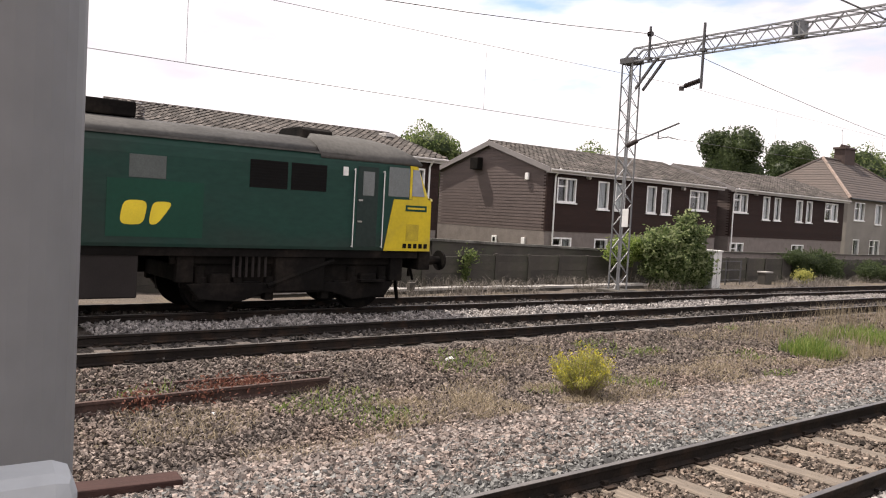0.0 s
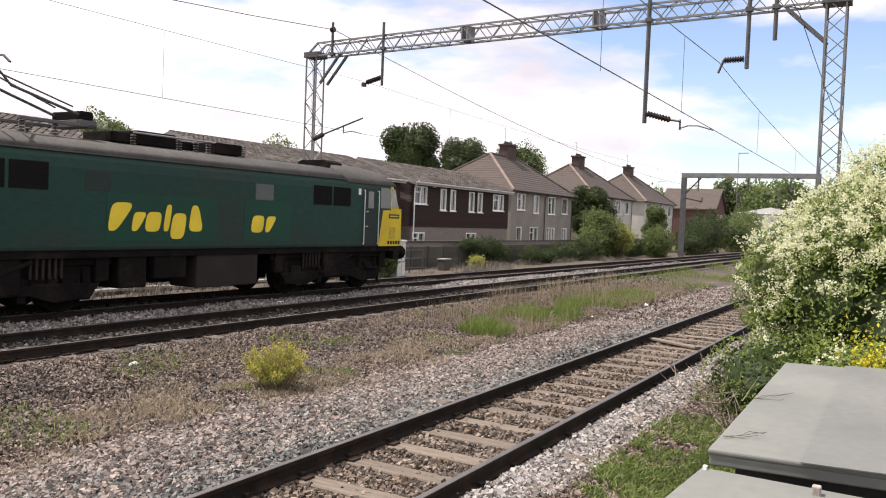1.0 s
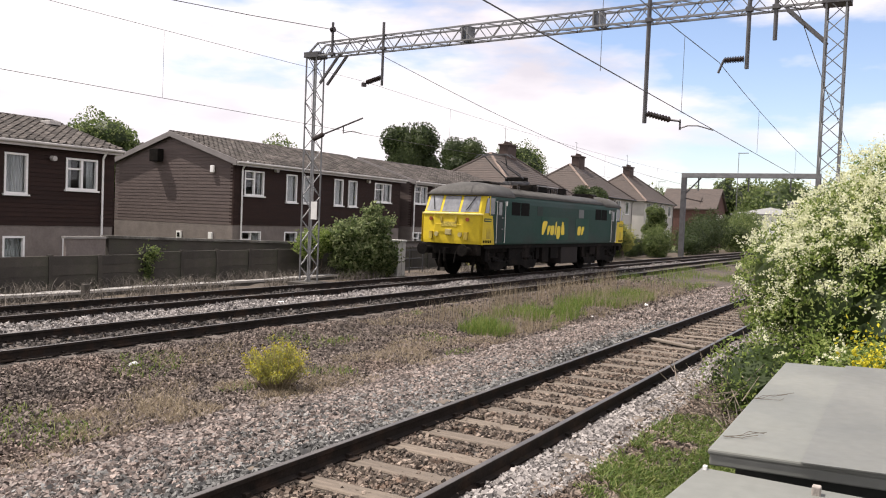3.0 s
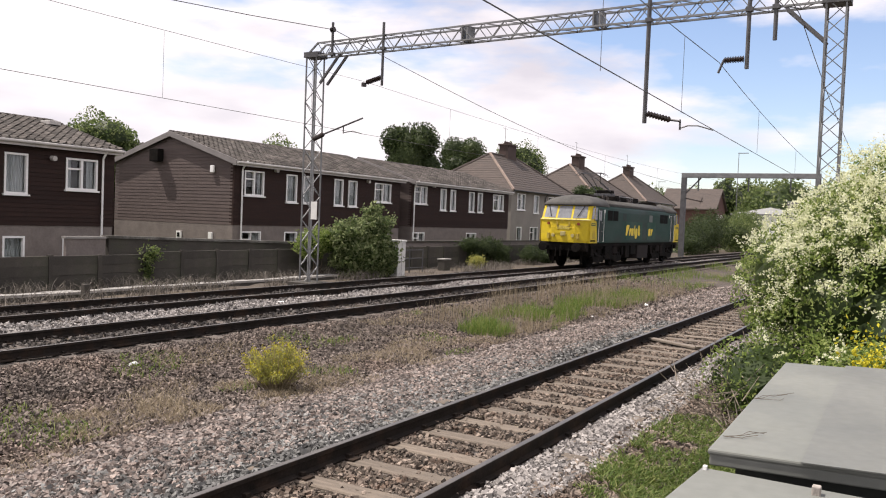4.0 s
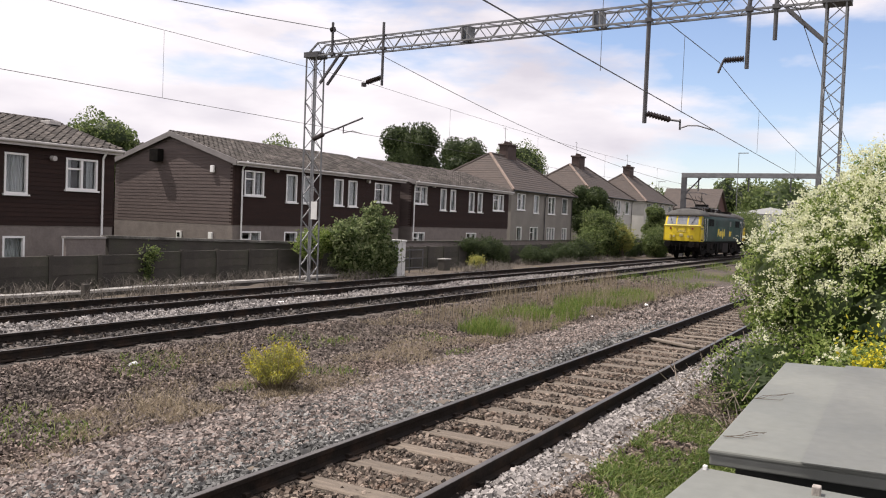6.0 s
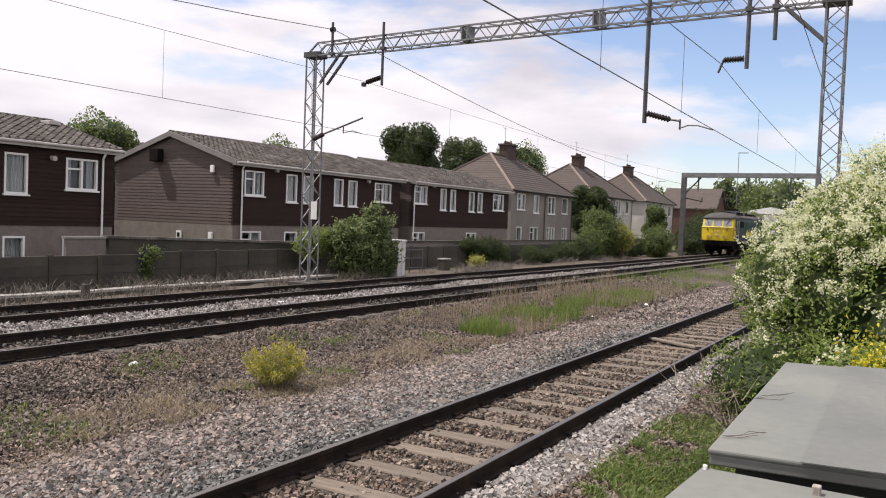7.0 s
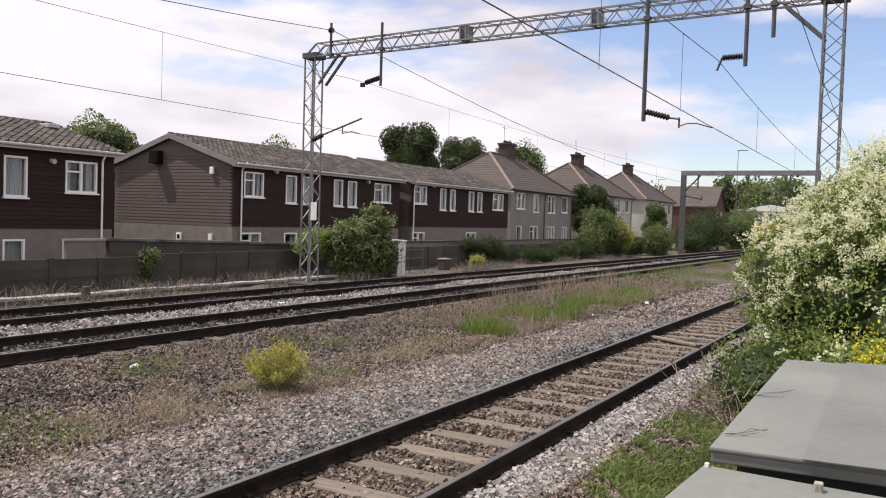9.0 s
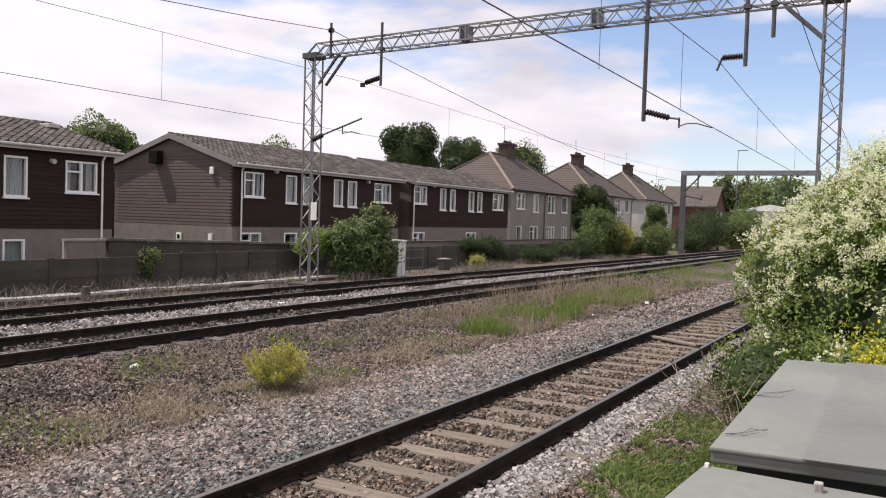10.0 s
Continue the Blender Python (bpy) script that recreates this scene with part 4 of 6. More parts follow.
make_portal(128.0, 12.5, 0.0, 6.4, 0.25, "distant grey steel portal over the line")

# ---- boundary wall and fence ----


M_COPING = surf("lichened_coping", (0.15, 0.145, 0.13), 0.9, scale=2, fine=16, var=0.35, bump=0.4, tint=(0.05, 0.047, 0.04), tint_scale=1.1)


def make_fence():
    fe = thing("concrete_panel_fence", "weathered concrete post-and-panel fence along the railway", "fence", 0, 18.8, 0)
    x, r = 6.9, random.Random(5)
    post = Geo().box(-0.07, 0.07, -0.08, 0.06, -0.45, 0.80)
    pm = post.mesh("fence_post")
    pm.materials.append(M_CONCRETE)
    bd = Geo().box(0.07, 1.61, -0.045, 0.045, 0, 0.302).mesh("concrete_panel")
    bd.materials.append(M_CONCRETE)
    while x < 84:
        top = 0.0 if x < 17.2 else 0.08
        part("fence_post", pm, None, fe).matrix_basis = pose(x, r.uniform(-0.02, 0.02), top + r.uniform(-0.02, 0.02), 0, r.uniform(-0.8, 0.8), 0)
        for k in range(4):
            part("concrete_panel", bd, None, fe).matrix_basis = pose(x, r.uniform(-0.012, 0.012), -0.42 + 0.305 * k - (0.03 if k == 3 else 0) + top, 0, r.uniform(-0.3, 0.3), 0)
        x += 1.68
    # higher garden wall behind it
    w = thing("garden_wall", "dark stained garden wall with a coping behind the fence", "wall", 0, 19.6, 0, kind="structure")
    top = lambda x: 1.34 - 0.026 * (x - 17.6)
    part("wall_panel", Geo().prism([(17.9, -0.8), (31.0, -0.8), (31.0, top(31) - 0.06), (17.9, top(17.9) - 0.06)], lambda p: (p[0], -0.1, p[1]), lambda p: (p[0], 0.1, p[1])), M_CONCRETE, w)
    part("coping", Geo().prism([(17.8, top(17.8) - 0.06), (31.1, top(31.1) - 0.06), (31.1, top(31.1) + 0.03), (17.8, top(17.8) + 0.03)], lambda p: (p[0], -0.16, p[1]), lambda p: (p[0], 0.16, p[1])), M_COPING, w, "lichen-grey coping")
    part("wall_panel", Geo().box(16.35, 17.8, -0.06, 0.06, -0.7, 1.26), M_BRICK_PALE, w, "pale brick end of the wall")
    part("coping", Geo().box(16.3, 17.8, -0.10, 0.10, 1.26, 1.33), M_CONCRETE_PALE, w)
    part("wall_panel", Geo().box(31.0, 84.0, -0.1, 0.1, -0.8, 1.05), M_BRICK_PALE, w)
    part("coping", Geo().box(31.0, 84.0, -0.15, 0.15, 1.05, 1.12), M_CONCRETE, w)
    # concrete cable trough and a fallen pale kerb at its foot
    tr = thing("cable_trough", "pale concrete cable trough with lids beside the track", "cable trough", 0, 17.2, -0.30)
    lid = Geo().box(0.01, 0.99, -0.24, 0.24, 0.10, 0.17).mesh("trough_lid")
    lid.materials.append(M_CONCRETE_PALE)
    part("trough", Geo().box(9, 27, -0.22, 0.22, -0.1, 0.10), M_CONCRETE, tr)
    for i in range(18):
        part("trough_lid", lid, None, tr).matrix_basis = pose(9 + i, r.uniform(-0.03, 0.03), r.uniform(-0.01, 0.02), r.uniform(-2, 2), 0, r.uniform(-1.5, 1.5))
    mk = thing("marker_post", "short dark marker stump beside the trough", "post", 14.9, 16.6, -0.3)
    part("stump", Geo().box(-0.09, 0.09, -0.09, 0.09, -0.1, 0.42), M_CONCRETE, mk, bevel=0.02)


make_fence()

# ---- houses ----


def wall_sheet(g, put, u0, u1, z0, z1, holes, t):
    """An upright wall with real openings: put(u, d, z) places a point d behind the face."""
    us = sorted({u0, u1, *[h[0] for h in holes], *[h[1] for h in holes]})
    zs = sorted({z0, z1, *[h[2] for h in holes], *[h[3] for h in holes]})
    us, zs = [u for u in us if u0 <= u <= u1], [z for z in zs if z0 <= z <= z1]
    free = lambda u, z: not (u0 < u < u1 and z0 < z < z1) or any(h[0] < u < h[1] and h[2] < z < h[3] for h in holes)
    for a, b in zip(us, us[1:]):
        for c, d in zip(zs, zs[1:]):
            mu, mz = (a + b) / 2, (c + d) / 2
            if free(mu, mz):
                continue
            for dd in (0, t):
                g.add([put(a, dd, c), put(b, dd, c), put(b, dd, d), put(a, dd, d)], [(0, 1, 2, 3)])
            for (p, q), (fu, fz) in (((((a, c)), (b, c)), (mu, c - 1e-4)), (((a, d), (b, d)), (mu, d + 1e-4)), (((a, c), (a, d)), (a - 1e-4, mz)), (((b, c), (b, d)), (b + 1e-4, mz))):
                if free(fu, fz):
                    g.add([put(p[0], 0, p[1]), put(q[0], 0, q[1]), put(q[0], t, q[1]), put(p[0], t, p[1])], [(0, 1, 2, 3)])
    return g


def make_window(house, put, u0, u1, z0, z1, lights=1, vent=False, curtain=0.5, drop=0.55):
    """A white framed window set in its opening: frame, sill, panes, and a net curtain inside."""
    f, d0, d1 = 0.07, 0.05, 0.12
    slab = lambda a, b, c, d, e0, e1: Geo().add([put(a, e0, c), put(b, e0, c), put(b, e0, d), put(a, e0, d), put(a, e1, c), put(b, e1, c), put(b, e1, d), put(a, e1, d)],
                                               [(0, 1, 2, 3), (7, 6, 5, 4), (0, 4, 5, 1), (1, 5, 6, 2), (2, 6, 7, 3), (3, 7, 4, 0)])
    e0, e1 = d0 - 0.07, d1
    rect = lambda k, e: [put(u0 + k, e, z0 + k), put(u1 - k, e, z0 + k), put(u1 - k, e, z1 - k), put(u0 + k, e, z1 - k)]
    win = part("window", Geo().loft([rect(0, e0), rect(f, e0), rect(f, e1), rect(0, e1), rect(0, e0)], caps=False), M_PVC, house, "white framed window")
    split = [u0 + (u1 - u0) * i / lights for i in range(1, lights)]
    for s in split:
        part("mullion", slab(s - 0.045, s + 0.045, z0 + f, z1 - f, d0 - 0.06, d1), M_PVC, win)
    if vent:
        zz = z0 + (z1 - z0) * 0.66
        part("transom", slab(u0 + f, (split[0] if split else u1) - 0.05, zz - 0.03, zz + 0.03, d0 - 0.06, d1), M_PVC, win)
    part("pane", slab(u0 + f * 0.6, u1 - f * 0.6, z0 + f * 0.6, z1 - f * 0.6, 0.085, 0.091), M_GLASS, win).visible_shadow = False
    part("sill", slab(u0 - 0.05, u1 + 0.05, z0 - 0.06, z0 - 0.001, -0.09, 0.1), M_PVC, win)
    if curtain:
        cg, n, zt = Geo(), 24, z1 - 0.02
        zb = z0 + 0.03 + (z1 - z0) * (1 - drop) * 0.0
        for i in range(n):
            a, b = u0 + (u1 - u0) * i / n, u0 + (u1 - u0) * (i + 1) / n
            da, db = 0.20 + 0.025 * math.sin(i * 1.9), 0.20 + 0.025 * math.sin((i + 1) * 1.9)
            if curtain > 0.9 or abs((i + 0.5) / n - 0.5) > 0.5 - curtain / 2:
                cg.add([put(a, da, zb), put(b, db, zb), put(b, db, zt), put(a, da, zt)], [(0, 1, 2, 3)])
        if cg.f:
            part("net_curtain", cg, M_CURTAIN, win)
    return win


def tile_slope(g, p0, along, up, nu, nv, wave=0.075, lip=0.03):
    """Pantiles, each a rolled piece of its own: p0 the lower corner, along the eaves and up the slope; rows lap over one another."""
    p0, along, up = Vector(p0), Vector(along), Vector(up)
    n = along.cross(up).normalized()
    if n.z < 0:
        n = -n
    r = random.Random(nu)
    roll = ((0.0, 0.0), (0.45, 0.10), (0.62, 0.75), (0.82, 1.0), (1.03, 0.25))
    for j in range(nv):
        for i in range(nu):
            k, tilt = len(g.v), r.uniform(-0.008, 0.008)
            for e in (0, 1):
                for u, w in roll:
                    g.v.append(tuple(p0 + along * ((i + u) / nu) + up * ((j + e * 1.08) / nv) + n * (w * wave + (lip + tilt if e == 0 else 0.0))))
            g.f += [(k + q, k + q + 1, k + 6 + q, k + 5 + q) for q in range(4)]
    return g


def make_terrace(label, x0, x1, yf, depth, clad_z, eave, ridge, upper, lower, gable_low=True, gable_high=False, ridge_run=None):
    zg, mid, y1 = -0.72, yf + depth / 2, yf + depth
    h = thing("terraced_house", label, "house", 0, 0, 0, group="railway-side terrace")
    front = lambda u, d, z: (u, yf + d, z)
    proud = lambda u, d, z: (u, yf - 0.03 + d, z)
    part("ground_floor_wall", wall_sheet(Geo(), front, x0, x1, zg, clad_z, [(w[0], w[1], w[2], w[3]) for w in lower], 0.25), M_BRICK_PALE, h, "pale brick lower storey")
    # boarded upper storey, cut round its windows
    holes = [(w[0], w[1], w[2], w[3]) for w in upper]
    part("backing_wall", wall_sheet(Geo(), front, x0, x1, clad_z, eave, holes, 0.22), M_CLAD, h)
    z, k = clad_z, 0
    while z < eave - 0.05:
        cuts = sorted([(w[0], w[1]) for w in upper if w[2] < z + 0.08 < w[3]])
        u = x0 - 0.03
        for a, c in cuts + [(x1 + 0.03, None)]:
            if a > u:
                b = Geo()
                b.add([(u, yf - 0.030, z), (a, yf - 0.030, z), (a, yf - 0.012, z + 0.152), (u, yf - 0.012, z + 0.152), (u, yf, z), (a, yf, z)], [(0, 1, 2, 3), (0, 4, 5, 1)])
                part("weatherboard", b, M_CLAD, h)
            u = c
        z += 0.155
    for i, w in enumerate(upper):
        make_window(h, proud, *w)
    for w in lower:
        make_window(h, front, *w)
    # gable ends and back
    for gx, d in ((x0, 1), (x1, -1)):
        side = lambda u, dd, z: (gx + d * dd, u, z)
        part("gable_wall", Geo().prism([(yf + 0.25, zg), (y1 - 0.25, zg), (y1 - 0.25, clad_z), (yf + 0.25, clad_z)], lambda p: (gx + d * 0.001, *p), lambda p: (gx + d * 0.25, *p)), M_BRICK_PALE, h)
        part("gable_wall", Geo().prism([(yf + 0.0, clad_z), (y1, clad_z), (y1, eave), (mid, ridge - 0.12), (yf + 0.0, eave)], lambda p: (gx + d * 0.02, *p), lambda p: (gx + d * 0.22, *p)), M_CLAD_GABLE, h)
        if gx == x0 and gable_low:
            z = clad_z
            top = ridge - 0.25
            while z < top:
                run = lambda zz: 0.0 if zz < eave else (zz - eave) / (ridge - eave) * depth / 2
                a, b = yf + run(z + 0.15), y1 - run(z + 0.15)
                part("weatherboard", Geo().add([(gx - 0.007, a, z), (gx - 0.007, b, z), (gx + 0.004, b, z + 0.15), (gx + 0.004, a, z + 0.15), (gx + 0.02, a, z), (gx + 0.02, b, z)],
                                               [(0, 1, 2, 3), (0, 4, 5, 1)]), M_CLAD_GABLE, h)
                z += 0.152
    part("back_wall", Geo().box(x0, x1, y1 - 0.25, y1, zg, eave), M_BRICK_PALE, h)
    part("corner_board", Geo().box(x0 - 0.035, x0 + 0.03, yf - 0.04, yf + 0.05, clad_z, eave), M_CLAD, h)
    part("floor_slab", Geo().box(x0 + 0.25, x1 - 0.25, yf + 0.25, y1 - 0.25, clad_z - 0.15, clad_z), M_CONCRETE, h)
    # roof: two pantiled slopes, verge boards, fascia, gutter
    o, rise = 0.32, (ridge - eave) / (depth / 2)
    xa, xb = x0 - 0.18, x1 + 0.18
    nu, nv = round((xb - xa) / 0.30), 13
    for sgn, ye in ((1, yf - o), (-1, y1 + o)):
        ze = eave - rise * o + 0.08
        part("roof_slope", Geo().add([(xa, ye, ze - 0.05), (xb, ye, ze - 0.05), (xb, mid, ridge), (xa, mid, ridge), (xa, ye, ze - 0.12), (xb, ye, ze - 0.12), (xb, mid, ridge - 0.12), (xa, mid, ridge - 0.12)],
                                     [(0, 1, 2, 3), (7, 6, 5, 4), (0, 4, 5, 1), (1, 5, 6, 2), (2, 6, 7, 3), (3, 7, 4, 0)]), M_TILE, h)
        part("pantile_covering", tile_slope(Geo(), (xa, ye - 0.03 * sgn, ze - 0.03), (xb - xa, 0, 0), (0, mid - ye, ridge + 0.02 - ze), nu, nv), M_TILE, h, "grey-brown interlocking pantiles", kind="stuff")
        for gx in (xa, xb):
            part("verge_board", Geo().add([(gx - 0.02, ye, ze - 0.22), (gx + 0.02, ye, ze - 0.22), (gx + 0.02, ye, ze + 0.03), (gx - 0.02, ye, ze + 0.03),
                                           (gx - 0.02, mid, ridge - 0.20), (gx + 0.02, mid, ridge - 0.20), (gx + 0.02, mid, ridge + 0.05), (gx - 0.02, mid, ridge + 0.05)],
                                          [(0, 1, 2, 3), (7, 6, 5, 4), (0, 4, 5, 1), (1, 5, 6, 2), (2, 6, 7, 3), (3, 7, 4, 0)]), M_VERGE, h, "grey verge board")
    rt = Geo()
    n = round((xb - xa) / 0.42)
    for i in range(n):
        a = xa + (xb - xa) * i / n
        rt.tube((a, mid, ridge - 0.02), (a + (xb - xa) / n * 1.03, mid, ridge - 0.02), 0.12, 0.11, 8)
    part("ridge_capping", rt, M_TILE, h, kind="stuff")
    ze = eave - rise * o
    part("fascia", Geo().box(xa + 0.02, xb - 0.02, yf - o - 0.02, yf - o + 0.01, ze - 0.14, ze + 0.06), M_FASCIA, h, "off-white fascia board")
    part("soffit", Geo().box(xa + 0.02, xb - 0.02, yf - o + 0.01, yf - 0.05, ze - 0.12, ze - 0.09), M_FASCIA, h)
    part("gutter", Geo().tube((xa, yf - o - 0.08, ze + 0.0), (xb, yf - o - 0.08, ze + 0.0), 0.055, n=8), M_FASCIA, h)
    return h


def downpipe(h, x, yf, z0, z1, m):
    part("downpipe", Geo().tube((x, yf - 0.09, z0), (x, yf - 0.09, z1 - 0.35), 0.04, n=8).tube((x, yf - 0.09, z1 - 0.35), (x, yf - 0.38, z1), 0.04, n=8), m, h, "downpipe")


HL = make_terrace("brown weatherboarded terraced house with pale brick lower storey and pantiled roof", 8.9, 20.9, 23.2, 8.0, 1.55, 4.50, 5.68,
                  [(16.55, 17.40, 2.62, 4.02, 1, False, 1.0), (18.86, 20.18, 2.87, 4.02, 2, True, 0.5), (12.2, 13.4, 2.87, 4.02, 2, True, 0.5)],
                  [(16.55, 17.35, 0.1, 1.18, 1, False, 1.0), (18.8, 20.1, 0.1, 1.16, 2, True, 0.6)])
downpipe(HL, 20.35, 23.17, -0.7, 4.45, M_PVC)
HM = make_terrace("brown weatherboarded terraced house with a broad boarded gable facing the line", 27.3, 41.0, 23.2, 8.0, 1.70, 4.62, 5.94,
                  [(27.95, 29.24, 3.07, 4.22, 2, True, 0.4), (30.82, 31.62, 2.86, 4.23, 1, False, 1.0), (32.10, 32.88, 2.86, 4.23, 1, False, 1.0), (34.62, 35.40, 2.83, 4.24, 1, False, 1.0),
                   (35.86, 36.66, 2.82, 4.23, 1, False, 1.0), (38.35, 40.02, 3.16, 4.25, 2, True, 0.4)],
                  [(27.8, 29.15, 0.3, 1.42, 2, True, 0.5), (30.8, 31.76, 0.3, 1.42, 1, False, 0.6), (32.0, 32.9, 0.3, 1.42, 1, False, 0.6), (38.3, 39.9, 0.3, 1.42, 2, True, 0.6)])
downpipe(HM, 27.72, 23.17, -0.7, 4.6, M_PVC)
HR = make_terrace("brown weatherboarded terraced house with white windows beyond a brick link", 42.4, 56.0, 23.2, 8.0, 1.80, 4.62, 5.96,
                  [(42.62, 44.10, 3.22, 4.32, 2, True, 0.4), (45.80, 46.55, 2.9, 4.30, 1, False, 1.0), (47.10, 47.82, 2.9, 4.30, 1, False, 1.0), (49.70, 50.48, 2.9, 4.28, 1, False, 1.0),
                   (51.0, 51.72, 2.9, 4.28, 1, False, 1.0), (53.42, 55.15, 3.1, 4.28, 2, True, 0.5)],
                  [(42.55, 44.0, 0.40, 1.46, 2, True, 0.5), (49.5, 51.0, 0.4, 1.46, 2, True, 0.5)])
downpipe(HR, 42.5, 23.17, -0.7, 4.6, M_PVC)
for ob, fx, z in ((HL, 18.3, 3.95), (HM, 30.0, 4.35), (HM, 37.6, 4.28), (HR, 44.8, 4.4)):
    part("security_light", Geo().tube((fx, 23.17, z), (fx, 22.98, z - 0.02), 0.09, n=12), M_FASCIA, ob, "round pale wall light")
# fittings on the broad gable
part("gable_vent_box", Geo().box(26.92, 27.28, 27.75, 28.35, 4.55, 5.15), M_LOCO_UNDER, HM, "dark projecting vent box", bevel=0.03)
part("alarm_box", Geo().box(27.17, 27.27, 24.35, 24.58, 4.05, 4.38), M_PVC, HM, "white alarm box", bevel=0.02)
part("meter_cover", Geo().box(27.2, 27.3, 24.4, 24.62, 1.02, 1.32), M_PVC, HM, bevel=0.01)
part("vent_plate", Geo().box(27.22, 27.3, 26.4, 26.72, 0.95, 1.30), M_PVC, HM, "small white vent frame", bevel=0.01)
part("vent_grille", Geo().box(27.205, 27.22, 26.48, 26.64, 1.02, 1.22), M_BLACK, HM)


def make_vent_pipe():
    v = thing("vent_pipe", "white plastic vent pipe with a cowl between the terraces", "pipe", 21.9, 25.0, -0.7)
    part("pipe", Geo().tube((0, 0, 0), (0, 0, 2.75), 0.055, n=10), M_PVC, v)
    part("branch", Geo().tube((0, 0, 2.45), (-0.28, 0, 2.62), 0.05, n=8), M_PVC, v)
    part("cowl", Geo().tube((0, 0, 2.75), (0, 0, 2.88), 0.08, 0.05, 10), M_PVC, v)


make_vent_pipe()


def make_links():
    for label, x0, x1, y0, y1, e, r in (("set-back building behind the terraces with a low tiled roof", 22.5, 38.0, 33.5, 40.5, 4.4, 6.15), ("recessed brown brick link bay with a low tiled roof", 41.25, 42.15, 24.0, 30.5, 4.45, 5.5)):
        b = thing("link_building", label, "house")
        part("wall", Geo().box(x0, x1, y0, y1, -0.72, e), M_BRICK_BROWN, b)
        m = (y0 + y1) / 2
        part("roof", Geo().prism([(y0 - 0.2, e - 0.05), (y1 + 0.2, e - 0.05), (m, r)], lambda p: (x0, *p), lambda p: (x1, *p)), M_TILE, b)
        part("pantile_covering", tile_slope(Geo(), (x0, y0 - 0.22, e - 0.03), (x1 - x0, 0, 0), (0, m - y0 + 0.22, r - e + 0.06), max(2, round((x1 - x0) / 0.3)), 9), M_TILE, b, kind="stuff")


make_links()


def make_semi(label, x0, x1, yf, depth, base, eave, apex, wall_a, wall_b, windows, chimney_x):
    h = thing("semi_detached_house", label, "house", group="hip-roofed semis")
    xm, y1, o = (x0 + x1) / 2, yf + depth, 0.35
    front = lambda u, d, z: (u, yf + d, z)
    for a, b, m in ((x0, xm, wall_a), (xm, x1, wall_b)):
        ws = [w for w in windows if a < w[0] < b]
        part("front_wall", wall_sheet(Geo(), front, a, b, base, eave, [w[:4] for w in ws], 0.25), m, h)
    for w in windows:
        make_window(h, front, *w)
    part("side_wall", Geo().box(x0, x0 + 0.25, yf + 0.25, y1, base, eave), wall_a, h)
    part("side_wall", Geo().box(x1 - 0.25, x1, yf + 0.25, y1, base, eave), wall_b, h)
    part("back_wall", Geo().box(x0 + 0.25, x1 - 0.25, y1 - 0.25, y1, base, eave), wall_a, h)
    a, b, c, d, ra, rb, ym = x0 - o, x1 + o, yf - o, y1 + o, x0 + depth / 2, x1 - depth / 2, (yf + y1) / 2
    cor = [(a, c, eave - 0.1), (b, c, eave - 0.1), (b, d, eave - 0.1), (a, d, eave - 0.1), (ra, ym, apex), (rb, ym, apex)]
    roof = part("roof", Geo().add(cor, [(0, 1, 5, 4), (1, 2, 5), (2, 3, 4, 5), (3, 0, 4), (3, 2, 1, 0)]), M_TILE_BROWN, h, "brown hipped tile roof")
    for i, j in ((0, 4), (1, 5), (3, 4), (4, 5)):
        p, q = Vector(cor[i]), Vector(cor[j])
        g = Geo()
        n = max(4, round((q - p).length / 0.45))
        for k in range(n):
            g.tube(p.lerp(q, k / n), p.lerp(q, (k + 1.05) / n), 0.13, 0.12, 6)
        part("ridge_capping", g, M_TILE_RIDGE if i == 0 else M_TILE_BROWN, roof, "pale hip tiles" if i == 0 else "", kind="stuff")
    courses = Geo()
    for k in range(1, 16):
        u = k / 16
        for p, q, p2, q2 in ((cor[0], cor[1], cor[4], cor[5]), (cor[3], cor[0], cor[4], cor[4])):
            s, e = Vector(p).lerp(Vector(p2), u), Vector(q).lerp(Vector(q2), u)
            courses.bar(s + Vector((0, 0, 0.01)), e + Vector((0, 0, 0.01)), 0.03, 0.014)
    part("tile_coursing", courses, M_TILE_BROWN, roof, kind="stuff")
    part("gutter", Geo().tube((a, c - 0.05, eave - 0.12), (b, c - 0.05, eave - 0.12), 0.07, n=6), M_DARKPIPE, h)
    for x in (xm, x1 - 0.3):
        downpipe(h, x, yf, base, eave - 0.1, M_DARKPIPE)
    ch = part("chimney", Geo().box(chimney_x - 0.85, chimney_x + 0.85, ym - 0.45, ym + 0.45, apex - 0.8, apex + 0.95), M_BRICK_BROWN, h, "brown brick chimney stack")
    part("chimney_cap", Geo().box(chimney_x - 0.95, chimney_x + 0.95, ym - 0.55, ym + 0.55, apex + 0.95, apex + 1.10), M_BRICK_BROWN, ch)
    for k in range(4):
        x = chimney_x - 0.6 + k * 0.4
        part("chimney_pot", Geo().tube((x, ym, apex + 1.10), (x, ym, apex + 1.35), 0.12, 0.10, 8), M_BRICK_BROWN, ch)
    part("aerial", Geo().tube((chimney_x - 0.5, ym, apex + 1.1), (chimney_x - 0.75, ym, apex + 2.6), 0.02, n=5).tube((chimney_x - 1.2, ym, apex + 2.5), (chimney_x - 0.2, ym, apex + 2.45), 0.015, n=4), M_GALV, h)
    return h


